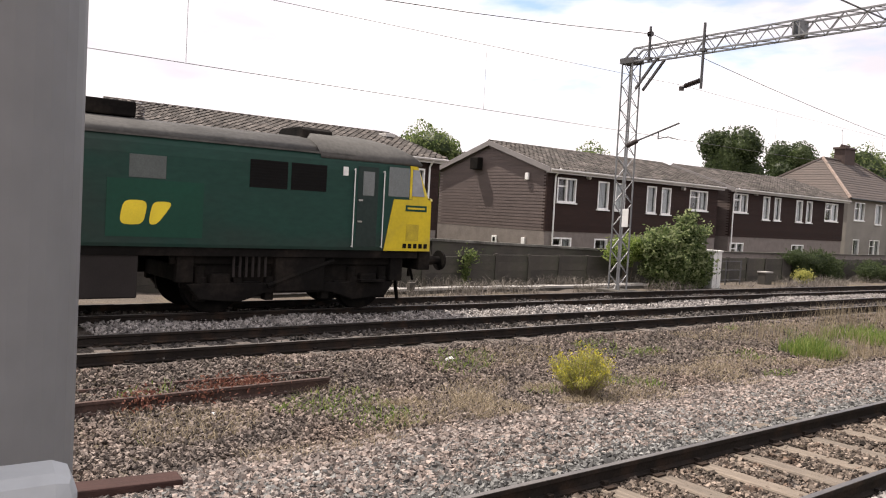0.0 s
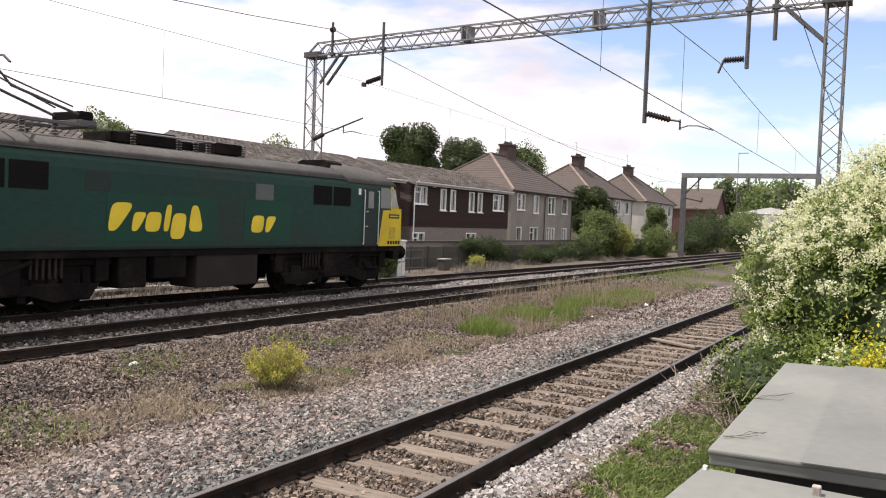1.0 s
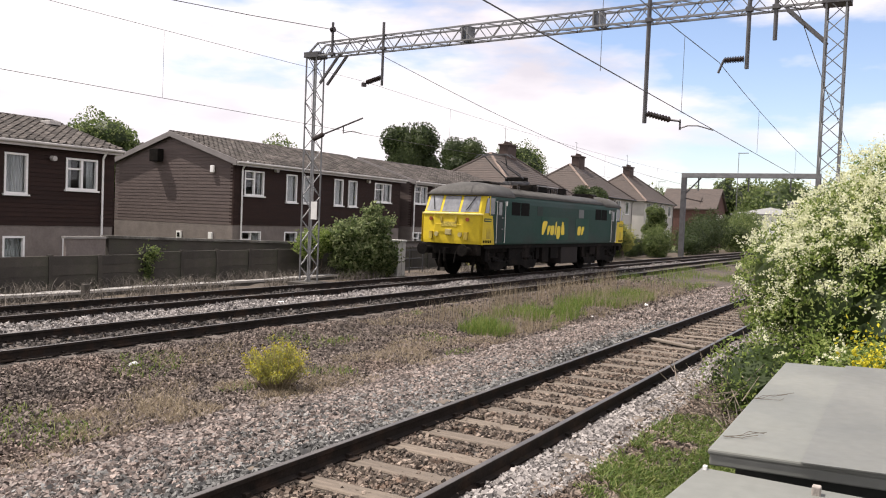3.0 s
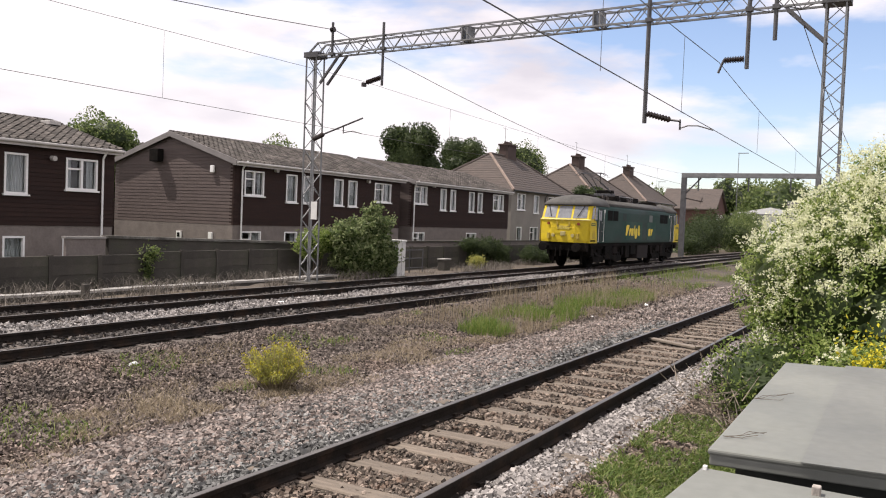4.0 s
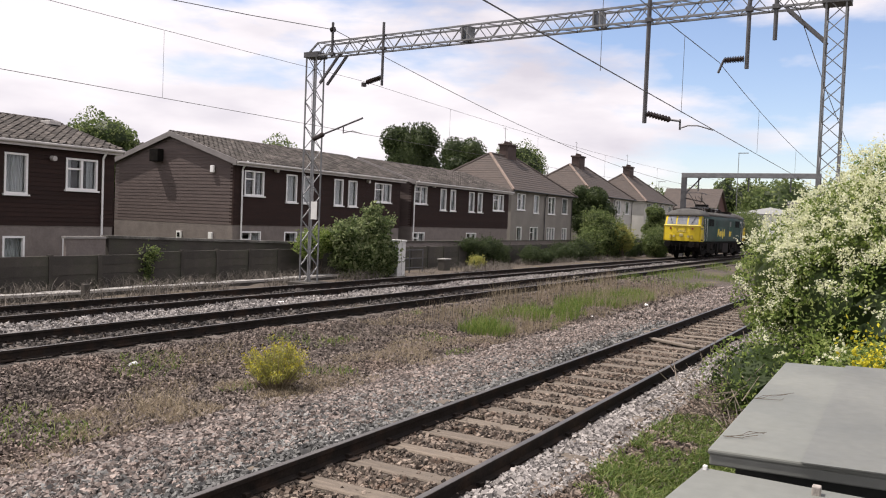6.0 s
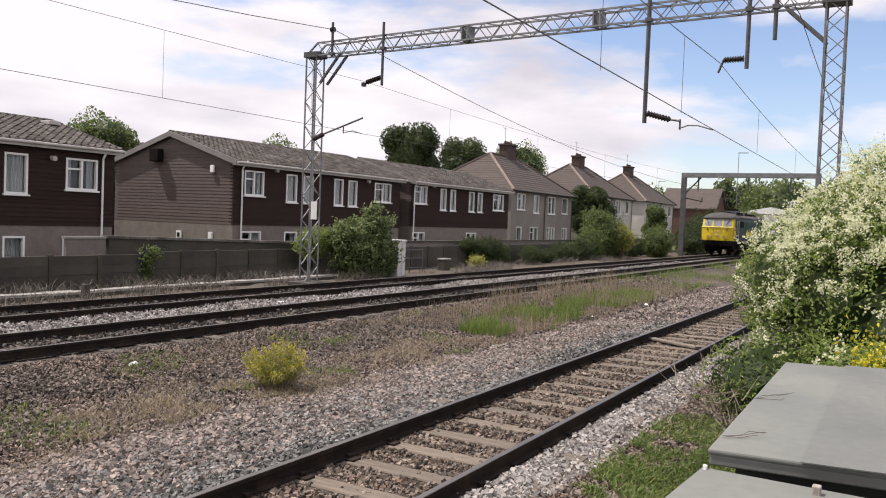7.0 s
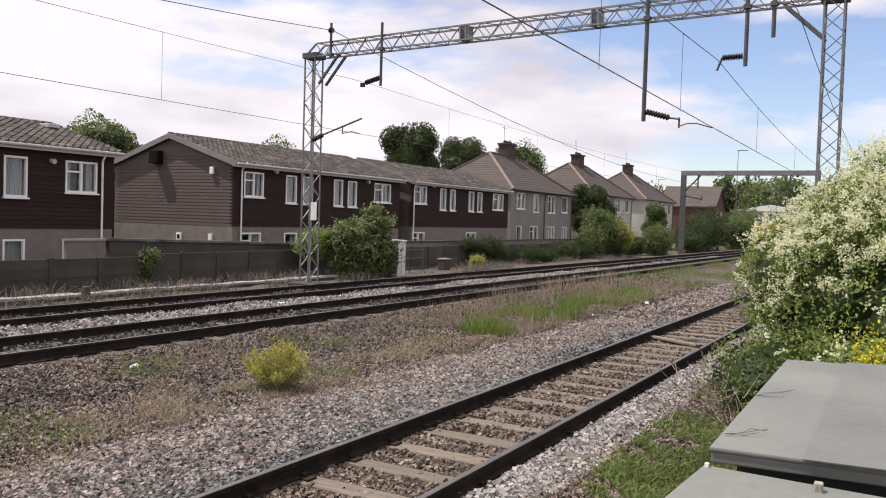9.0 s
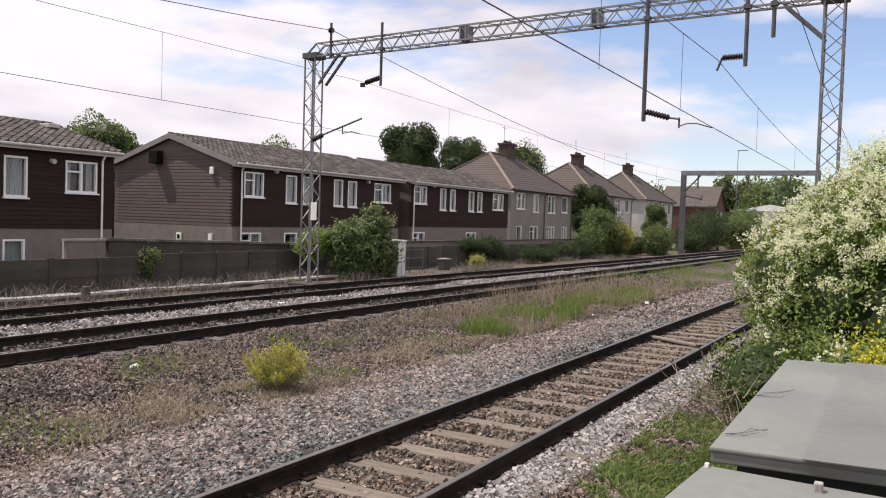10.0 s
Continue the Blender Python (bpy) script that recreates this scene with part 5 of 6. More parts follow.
def semi_windows(x0, base, step=0.0):
    return [(x0 + 1.1, x0 + 2.7, base + 3.9, base + 5.25, 2, True, 0.6), (x0 + 4.5, x0 + 5.6, base + 3.7, base + 5.25, 1, False, 1.0), (x0 + 7.7, x0 + 9.3, base + 3.7, base + 5.25, 2, True, 0.7),
            (x0 + 11.0, x0 + 12.4, base + 3.8, base + 5.25, 1, False, 0.8), (x0 + 1.2, x0 + 2.2, base + 1.2, base + 2.5, 1, False, 0.5), (x0 + 3.9, x0 + 5.6, base + 1.1, base + 2.5, 2, True, 0.5),
            (x0 + 7.6, x0 + 9.4, base + 1.1, base + 2.5, 3, True, 0.5), (x0 + 11.2, x0 + 12.4, base + 1.1, base + 2.5, 2, True, 0.5)]


make_semi("grey pebbledashed semi-detached pair with a brown hipped roof and tall chimney", 60.4, 74.0, 25.0, 8.5, -0.55, 5.02, 8.3, M_RENDER, M_RENDER, semi_windows(60.4, -0.55), 68.2)
make_semi("semi-detached pair half hidden by trees with a brown hipped roof", 79.5, 93.0, 25.0, 8.5, -0.1, 5.45, 8.8, M_RENDER, M_RENDER_WHITE, semi_windows(79.5, -0.1), 86.3)
make_semi("white pebbledashed semi-detached pair with black downpipes", 98.0, 111.5, 25.0, 8.5, 0.0, 5.55, 9.0, M_RENDER_WHITE, M_RENDER_WHITE, semi_windows(98.0, 0.0), 104.6)


def make_brick_house():
    h = thing("brick_house", "red brick house with a brown gabled roof", "house", 141, 25.6, 0)
    put = lambda u, d, z: (u, d, z)
    holes = [(1.2, 3.2, 3.2, 4.9), (4.6, 6.4, 3.2, 4.9), (1.2, 3.4, 0.6, 2.2)]
    part("front_wall", wall_sheet(Geo(), put, 0, 8.5, -0.8, 5.8, holes, 0.25), M_BRICK_RED, h)
    part("gable", Geo().prism([(0, 5.8), (8.5, 5.8), (4.25, 9.0)], lambda p: (p[0], 0.0, p[1]), lambda p: (p[0], 0.25, p[1])), M_BRICK_RED, h)
    for w in holes:
        make_window(h, put, *w, 2, False, 0.5)
    part("side_wall", Geo().box(0, 0.25, 0.25, 9.0, -0.8, 5.8), M_BRICK_RED, h)
    part("side_wall", Geo().box(8.25, 8.5, 0.25, 9.0, -0.8, 5.8), M_BRICK_RED, h)
    part("roof", Geo().prism([(-0.3, 5.6), (4.25, 9.1), (8.8, 5.6), (8.8, 5.8), (4.25, 9.35), (-0.3, 5.8)], lambda p: (p[0], -0.35, p[1]), lambda p: (p[0], 9.3, p[1])), M_TILE_BROWN, h, "brown tiled roof")
    part("dormer", Geo().prism([(2.0, 5.9), (-0.1, 5.9), (2.0, 7.9)], lambda p: (p[0], 2.6, p[1]), lambda p: (p[0], 4.4, p[1])), M_TILE_BROWN, h)
    part("satellite_dish", Geo().tube((-0.25, 3.2, 2.6), (-0.2, 3.2, 2.6), 0.35, n=14), M_PVC, h)
    s = thing("industrial_shed", "long pale profiled-metal shed in the distance", "building", 170, 14.0, -0.5)
    part("wall", Geo().box(0, 60, 0, 14, 0, 6.2), M_METAL_WHITE, s)
    part("roof", Geo().prism([(-0.5, 6.2), (14.5, 6.2), (7, 7.6)], lambda p: (-0.5, *p), lambda p: (60.5, *p)), M_METAL_WHITE, s)
    part("roof_rib", Geo().box(-0.6, -0.5, -0.5, 14.5, 6.0, 6.3), M_GALV, s)
    t = thing("tower_block", "distant grey tower block above the trees", "building", 330, 64, -0.5)
    part("wall", Geo().box(0, 16, 0, 18, 0, 18.5), M_RENDER, t)
    for k in range(5):
        for j in range(4):
            part("window", Geo().box(-0.1, 0.0, 1.5 + j * 4.2, 4.2 + j * 4.2, 2.2 + k * 3.1, 3.8 + k * 3.1), M_SCREEN_DARK, t)
    for x, y, z in ((152, 24.2, 16.5), (200, 51.3, 14.0)):
        p = thing("street_lamp", "tall pale lighting column in the distance", "street lamp", x, y, -0.5)
        part("column", Geo().tube((0, 0, 0), (0, 0, z), 0.08, 0.05, 8), M_GALV, p)
        part("lantern", Geo().box(-0.15, 0.15, -1.6, 0.1, z, z + 0.12), M_GALV, p)


make_brick_house()

# ---- trackside things ----


def make_cabinet(name, label, x, y, z, w, d, h, m, rz=0):
    c = thing(name, label, "cabinet", x, y, z, rz)
    part("body", Geo().box(-w / 2, w / 2, -d / 2, d / 2, 0, h - 0.08), m, c, bevel=0.015)
    part("lid", Geo().box(-w / 2 - 0.04, w / 2 + 0.04, -d / 2 - 0.04, d / 2 + 0.04, h - 0.08, h), m, c, bevel=0.02)
    part("door_seam", Geo().box(-0.006, 0.006, -d / 2 - 0.006, -d / 2 + 0.01, 0.06, h - 0.12), M_BLACK, c)
    part("plinth", Geo().box(-w / 2 - 0.06, w / 2 + 0.06, -d / 2 - 0.06, d / 2 + 0.06, -0.2, 0.03), M_CONCRETE, c)
    return c


make_cabinet("equipment_cabinet", "dirty white trackside equipment cabinet on a concrete plinth", 30.35, 16.35, -0.28, 0.62, 0.6, 1.62, M_WHITE_CAB)


def make_troughs():
    """Two grey-green lidded boxes beside the camera, the nearer one lower."""
    a = thing("lidded_box", "large grey-green box with an overhanging lid", "box", 0, 0, 0)
    zt = 1.50
    out = [(3.153, -2.823), (5.586, -2.787), (5.95, -4.5), (3.33, -4.5)]
    part("lid", Geo().loft([[(x, y, z) for x, y in out] for z in (zt - 0.022, zt)]), M_LID, a, "smooth grey-green lid", bevel=0.008)
    rim = [(3.158, -2.83), (5.58, -2.794), (5.94, -4.49), (3.335, -4.49)]
    part("lid_skirt", Geo().loft([[(x, y, z) for x, y in rim] for z in (zt - 0.062, zt - 0.02)]), M_LID, a, "folded lid skirt", bevel=0.006)
    ins = [(3.25, -2.91), (5.52, -2.87), (5.85, -4.4), (3.42, -4.4)]
    part("body", Geo().loft([[(x, y, z) for x, y in ins] for z in (-0.5, zt - 0.06)]), M_LID_DARK, a, "grey-green side darkened as shade")
    part("lid_sheet", Geo().loft([[(x, y, z) for x, y in ((3.165, -3.145), (5.70, -3.124), (5.94, -4.49), (3.34, -4.49))] for z in (zt, zt + 0.005)]), M_LID_WORN, a, "darker overlapping lid sheet")
    b = thing("lidded_box", "lower grey-green box with a smooth lid", "box", 0, 0, 0)
    zt = 1.45
    out = [(3.076, -2.821), (3.03, -4.4), (2.1, -4.4), (2.30, -2.775)]
    part("lid", Geo().loft([[(x, y, z) for x, y in out] for z in (zt - 0.05, zt)]), M_LID, b, "smooth grey-green lid", bevel=0.008)
    ins = [(3.0, -2.9), (2.96, -4.3), (2.2, -4.3), (2.38, -2.88)]
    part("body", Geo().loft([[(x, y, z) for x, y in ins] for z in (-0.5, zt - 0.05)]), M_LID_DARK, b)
    part("corner_tag", Geo().box(3.04, 3.06, -2.845, -2.832, zt, zt + 0.014), M_PVC, b, "small white corner tag")
    M_STAKE = surf("pale_weathered_stake", (0.33, 0.30, 0.27), 0.9, scale=8, var=0.25, bump=0.3, stretch=(4, 4, 1))
    st = thing("timber_stake", "short pale timber stake in front of the boxes", "stake", 2.99, -3.215, 0)
    part("stake", Geo().box(-0.018, 0.018, -0.014, 0.014, -0.5, 1.48), M_STAKE, st, bevel=0.004)
    tw = thing("trailing_twigs", "thin dead bramble twigs lying on the lid", "twig")
    g, r = Geo(), random.Random(8)
    for x, y, n in ((3.35, -2.84, 4), (4.2, -2.82, 4)):
        for k in range(3):
            p = Vector((x, y, 1.51))
            for i in range(n):
                q = p + Vector((r.uniform(0.0, 0.07), r.uniform(-0.06, 0.0), r.uniform(-0.01, 0.012)))
                q.z = max(q.z, 1.506)
                g.tube(p, q, 0.0012, n=4)
                p = q
    part("twig", g, M_BARK, tw, kind="stuff")


M_LID_WORN = surf("worn_grey_green_lid", (0.143, 0.148, 0.137), 0.62, scale=1.6, fine=18, var=0.12, bump=0.06)
make_troughs()


def make_post():
    p = thing("platform_post", "broad grey painted post close to the viewpoint", "post", 0.148, -2.252, 0)
    part("shaft", Geo().tube((0, 0, -0.45), (0, 0, 5.5), 0.165, 0.165, 40), M_POST, p, smooth=False)
    c = thing("capping_slab", "pale blue-grey slab with rounded edges beside the post", "slab", 0, 0, 0)
    part("slab", Geo().loft([[(x, y, z) for x, y in ((-0.75, -2.66), (0.212, -2.68), (0.225, -2.60), (-0.75, -2.56))] for z in (1.95, 2.062)]), M_CAP, c, bevel=0.02)
    part("lower_ledge", Geo().loft([[(x, y, z) for x, y in ((-0.75, -2.72), (0.20, -2.725), (0.20, -2.67), (-0.75, -2.65))] for z in (1.89, 2.025)]), M_CAP, c, bevel=0.02)
    part("pedestal", Geo().box(-0.70, 0.12, -2.66, -2.59, -0.5, 1.95), M_CONCRETE, c)


M_CAP = surf("pale_blue_grey_plastic", (0.33, 0.35, 0.365), 0.45, scale=2, var=0.08, bump=0.03)
make_post()


def make_scrap():
    for y0, y1, x1, lab in ((7.22, 7.10, 6.25, "discarded rusty rail lying in the gravel"), (6.44, 6.60, 6.10, "second discarded rusty rail lying in the gravel")):
        a = math.degrees(math.atan2(y1 - y0, x1 - 0.5))
        r = thing("scrap_rail", lab, "rail", 0.5, y0, -0.26, a)
        part("rail", Geo().prism(RAIL, lambda p: (0, p[0], p[1] + 0.13), lambda p: (x1 - 0.5, p[0], p[1] + 0.13)), M_RUST, r)
    t = thing("timber_baulk", "old red-brown timber baulk lying in the ballast", "timber", 2.78, 3.60, -0.36, 172)
    part("baulk", Geo().box(0, 1.6, -0.13, 0.13, 0, 0.20), M_BAULK, t, bevel=0.015)
    s = thing("loose_plank", "broken plank lying between the rails", "plank", 17.6, 0.9, -0.15, 60)
    part("plank", Geo().box(-0.7, 0.7, -0.09, 0.09, 0, 0.05), M_TWIG, s, bevel=0.01)
    for x, y, sc in ((8.7, 7.06, 0.09), (22.4, 4.4, 0.11), (27.5, 4.3, 0.11), (22.2, 14.3, 0.16), (4.1, 6.0, 0.05), (16.2, 10.6, 0.12)):
        w = thing("litter", "crumpled scrap of white litter on the gravel", "litter", x, y, ground_z(x, y) + 0.02, x * 40)
        part("scrap", Geo().loft([[(-sc, -sc * .6, 0), (sc, -sc * .5, 0.01), (sc * .8, sc * .6, 0), (-sc * .9, sc * .5, 0.02)], [(-sc * .8, -sc * .4, sc * .6), (sc * .7, -sc * .3, sc * .4), (sc * .6, sc * .4, sc * .7), (-sc * .6, sc * .3, sc * .3)]]), M_PVC, w)


make_scrap()


def make_gate():
    g = thing("steel_gate", "low dark steel tube gate beside the white cabinet", "gate", 33.0, 17.3, -0.3)
    for x in (-1.2, 0.0, 1.2):
        part("upright", Geo().tube((x, 0, -0.1), (x, 0, 1.15), 0.03, n=7), M_GALV_DARK, g)
    for z in (0.25, 0.7, 1.1):
        part("rail", Geo().tube((-1.2, 0, z), (1.2, 0, z), 0.02, n=6), M_GALV_DARK, g)
    b = thing("signal_box_pedestal", "small grey concrete pedestal by the fence", "pedestal", 36.5, 17.4, -0.3)
    part("pedestal", Geo().box(-0.3, 0.3, -0.2, 0.2, -0.1, 0.55), M_CONCRETE, b, bevel=0.02)
    part("cover", Geo().box(-0.33, 0.33, -0.23, 0.23, 0.55, 0.62), M_CONCRETE_PALE, b, bevel=0.01)
    w = thing("roof_debris", "pale patch of lifted flashing on the terrace roof", "flashing", 20.3, 26.2, 5.52)
    part("flashing", Geo().box(-0.25, 0.25, -0.3, 0.3, -0.1, 0.06), M_FASCIA, w, bevel=0.02)


make_gate()

# ---- plants ----


def in_blob(n, blobs, shell=0.3, lumpy=0.30):
    """Random places in the outer shell of a union of ellipsoids, and their outward directions."""
    vol = np.array([b[3] * b[4] + b[4] * b[5] + b[3] * b[5] for b in blobs])
    pick = rng.choice(len(blobs), size=n, p=vol / vol.sum())
    c, r = np.array([b[:3] for b in blobs])[pick], np.array([b[3:6] for b in blobs])[pick]
    d = rng.normal(size=(n, 3))
    d /= np.linalg.norm(d, axis=1)[:, None]
    lump = np.array([noise.noise((p[0] * 2.3 + q[0], p[1] * 2.3 + q[1], p[2] * 2.3)) for p, q in zip(d, c)])
    s = (1 - shell * rng.random(n) ** 1.5 + lumpy * lump)[:, None]
    pts = c + d * r * s
    keep = np.ones(n, bool)
    for i, b in enumerate(blobs):
        e = (((pts - b[:3]) / b[3:6]) ** 2).sum(1)
        keep &= (e > 0.55) | (pick == i)
    return pts[keep], d[keep]


# Solid lumps that fill a crown; coloured dark to act as inner shade.
def core_mesh(name, blobs, scale=0.8):
    g = Geo()
    for b in blobs:
        n, m = 14, 9
        rings = []
        for j in range(1, m):
            a = math.pi * j / m - math.pi / 2
            ring = []
            for i in range(n):
                t = 2 * math.pi * i / n
                d = Vector((math.cos(a) * math.cos(t), math.cos(a) * math.sin(t), math.sin(a)))
                k = scale * (1 + 0.22 * noise.noise(d * 1.7 + Vector(b[:3])))
                ring.append((b[0] + d.x * b[3] * k, b[1] + d.y * b[4] * k, b[2] + d.z * b[5] * k))
            rings.append(ring)
        g.loft(rings)
    return g


def make_tree(label, x, y, base, top, width, mat, n=2600, leaf=0.35, seed=1, name="tree", trunk=0.35, lobes=9):
    """Tapered trunk, limbs, and a crown of lobes of leaves with an uneven outline."""
    t = thing(name, label, "tree", x, y, base)
    r = random.Random(seed)
    h = top - base
    cb = h * (1 - trunk)
    g = Geo().tube((0, 0, -0.3), (0.1, 0, h * 0.45), width * 0.05 + 0.05, width * 0.035 + 0.03, 9).tube((0.1, 0, h * 0.45), (0, 0.1, h * 0.8), width * 0.035 + 0.03, 0.03, 8)
    blobs = []
    for i in range(lobes):
        a = i * 2.4 + r.uniform(-0.4, 0.4)
        u = r.uniform(0.05, 0.95)
        z = h * trunk + cb * (0.16 + 0.66 * u)
        rad = width / 2 * (0.62 * math.sin(math.pi * (0.25 + 0.6 * u)) + 0.08)
        p = (rad * math.cos(a), rad * math.sin(a), z)
        q = width * r.uniform(0.21, 0.31)
        blobs.append((*p, q, q, min(q * r.uniform(0.8, 1.1), h - z)))
        g.tube((0.05, 0, h * r.uniform(0.25, 0.5)), p, 0.05 + width * 0.008, 0.015, 6)
    blobs.append((0, 0, h * (trunk + 0.5 * (1 - trunk)), width * 0.40, width * 0.40, cb * 0.40))
    part("trunk", g, M_BARK, t)
    pts, out = in_blob(n * 5, blobs, 0.40, 0.13)
    part("crown", leaves(pts, leaf * 0.62, mat, "crown", 0.2, 0.7, out), None, t)
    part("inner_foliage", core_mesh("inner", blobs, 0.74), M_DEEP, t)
    return t


def make_shrub(label, x, y, base, blobs, mat, n, leaf, name="shrub", stems=8, seed=2):
    t = thing(name, label, "shrub", x, y, base)
    r = random.Random(seed)
    g = Geo()
    for i in range(stems):
        b = blobs[i % len(blobs)]
        g.tube((r.uniform(-0.2, 0.2) + b[0] * 0.3, r.uniform(-0.2, 0.2) + b[1] * 0.3, -0.2), (b[0] + r.uniform(-.3, .3) * b[3], b[1] + r.uniform(-.3, .3) * b[4], b[2] + b[5] * 0.6), 0.03, 0.008, 5)
    part("stems", g, M_BARK, t)
    pts, out = in_blob(n * 2, blobs, 0.45)
    tips = []
    for i in range(stems * 6):          # sprigs that break the outline
        b = blobs[r.randrange(len(blobs))]
        d = Vector((r.uniform(-1, 1), r.uniform(-1, 1), r.uniform(-0.1, 1.3))).normalized()
        for k in range(max(6, n // (stems * 22))):
            u = r.uniform(0.75, 1.38)
            tips.append((b[0] + d.x * b[3] * u + r.gauss(0, leaf * 0.4), b[1] + d.y * b[4] * u + r.gauss(0, leaf * 0.4), b[2] + d.z * b[5] * u + r.gauss(0, leaf * 0.4)))
    pts, out = np.concatenate([pts, np.array(tips)]), np.concatenate([out, np.tile([0.0, 0.0, 1.0], (len(tips), 1))])
    pts[:, 2] = np.maximum(pts[:, 2], 0.0)
    part("foliage", leaves(pts, leaf * 0.78, mat, "foliage", 0.25, 0.5, out), None, t)
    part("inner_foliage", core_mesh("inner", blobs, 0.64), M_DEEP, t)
    return t


make_tree("tall dark broad-leaved tree behind the roofs", 59.0, 34.2, -0.7, 11.2, 5.0, M_LEAF, 5200, 0.30, 3, trunk=0.25, lobes=13)
make_tree("dark broad-leaved tree beside the tall chimney", 72.0, 35.6, -0.7, 11.3, 5.4, M_LEAF, 4200, 0.30, 4, trunk=0.25, lobes=11)
make_tree("rounded green tree behind the chimney", 85.0, 35.2, -0.5, 12.6, 7.0, M_LEAF_LIGHT, 4200, 0.32, 5, trunk=0.2, lobes=12)
make_tree("rounded green tree behind the terrace", 29.0, 35.2, -0.7, 8.25, 4.6, M_LEAF_LIGHT, 4200, 0.24, 6, trunk=0.2, lobes=12)
make_tree("green tree top showing over the ridge", 47.5, 38.5, -0.7, 8.9, 4.8, M_LEAF_LIGHT, 3000, 0.26, 7, trunk=0.3, lobes=9)
make_tree("dark tree between the semis", 77.0, 24.2, -0.5, 6.4, 4.6, M_LEAF, 3600, 0.26, 8, trunk=0.2, lobes=10)
make_tree("slim conifer-like garden tree beside the white house", 95.5, 23.0, -0.4, 5.6, 2.6, M_LEAF_LIGHT, 1800, 0.25, 9, trunk=0.15, lobes=8)

make_shrub("dense green trackside bush with pale leaf undersides", 28.2, 17.0, -0.3, [(0.2, 0, 1.0, 1.35, 1.1, 1.1), (0.9, -0.2, 1.9, 0.85, 0.8, 0.95), (-0.2, 0.2, 1.7, 0.8, 0.7, 0.75), (1.1, -0.4, 0.8, 0.9, 0.8, 0.9), (-0.65, 0.0, 1.55, 0.6, 0.5, 0.65), (0.75, -0.3, 2.45, 0.42, 0.4, 0.6)], M_SILVER, 8000, 0.20, seed=3, stems=14)
make_shrub("bright yellow-green bush behind the mast", 26.6, 18.0, -0.3, [(0, 0, 1.35, 0.95, 0.5, 0.62), (0.8, 0, 1.5, 0.7, 0.5, 0.5)], M_VINE, 2600, 0.12, seed=4)
make_shrub("dark ivy hanging over the wall", 43.3, 18.3, -0.3, [(-1.6, 0.3, 1.2, 1.3, 0.5, 0.45), (0.4, 0.2, 1.0, 1.4, 0.55, 0.7), (1.5, 0, 0.5, 1.1, 0.55, 0.8), (-1.4, 0.2, 0.5, 0.7, 0.4, 0.7)], M_LEAF, 5200, 0.12, "ivy", seed=5)
make_shrub("small yellow-green weed clump at the wall's foot", 39.2, 16.9, -0.25, [(0, 0, 0.3, 0.55, 0.4, 0.35)], M_LEAF_YELLOW, 700, 0.12, seed=6)
make_shrub("mixed low bramble along the wall", 49.5, 17.6, -0.25, [(-1.6, 0, 0.5, 1.3, 0.6, 0.6), (1.0, 0, 0.4, 1.3, 0.6, 0.5), (3.4, 0.1, 0.5, 1.4, 0.6, 0.7)], M_LEAF, 3600, 0.13, seed=7)
make_shrub("dark bramble bank along the wall", 57.0, 17.7, -0.3, [(-2.5, 0, 0.6, 1.6, 0.7, 0.7), (0.5, 0, 0.7, 1.8, 0.7, 0.8), (9.5, 0.2, 0.9, 2.0, 0.8, 1.0), (13.0, 0, 0.8, 1.8, 0.8, 0.9), (19.0, -0.4, 0.9, 2.2, 0.8, 1.0)], M_LEAF, 5200, 0.17, "bramble", seed=17)
make_shrub("large light green bush by the line", 62.5, 17.6, -0.3, [(-2.0, 0.5, 1.2, 1.9, 1.2, 1.4), (0.6, 0, 1.9, 2.1, 1.3, 1.6), (2.4, 0.2, 1.1, 1.6, 1.2, 1.3), (-0.3, 0.8, 2.9, 1.3, 1.0, 1.0)], M_LEAF_LIGHT, 6500, 0.2, seed=8)
make_shrub("yellow-green bush growing against the big bush", 64.5, 16.8, -0.3, [(0, 0, 1.5, 1.4, 0.8, 0.9), (-1.2, 0, 2.0, 1.0, 0.7, 0.7)], M_LEAF_YELLOW, 1800, 0.18, seed=9)
make_shrub("green bush beside the line", 72.5, 16.3, -0.3, [(-1.2, 0, 1.2, 1.5, 1.1, 1.3), (1.0, 0, 1.3, 1.7, 1.1, 1.4)], M_LEAF_LIGHT, 3600, 0.2, seed=10)
make_shrub("dark thicket beside the portal", 85.0, 16.0, -0.3, [(-2, 0, 1.2, 2.2, 1.5, 1.4), (2.0, 0.4, 1.8, 2.6, 1.6, 1.9), (6.0, 0.5, 2.0, 3.0, 1.8, 2.2), (11, 0.6, 2.2, 3.2, 2.0, 2.4)], M_LEAF, 7000, 0.24, "thicket", seed=11)
make_shrub("green thicket further down the line", 104.0, 15.5, -0.3, [(0, 0, 2.0, 3.2, 2.2, 2.2), (6, 0.4, 2.2, 3.6, 2.2, 2.6), (13, 0.8, 2.6, 4.2, 2.5, 3.0), (4, -1.8, 1.0, 3.0, 1.2, 1.2)], M_LEAF_LIGHT, 7000, 0.30, "thicket", seed=12)


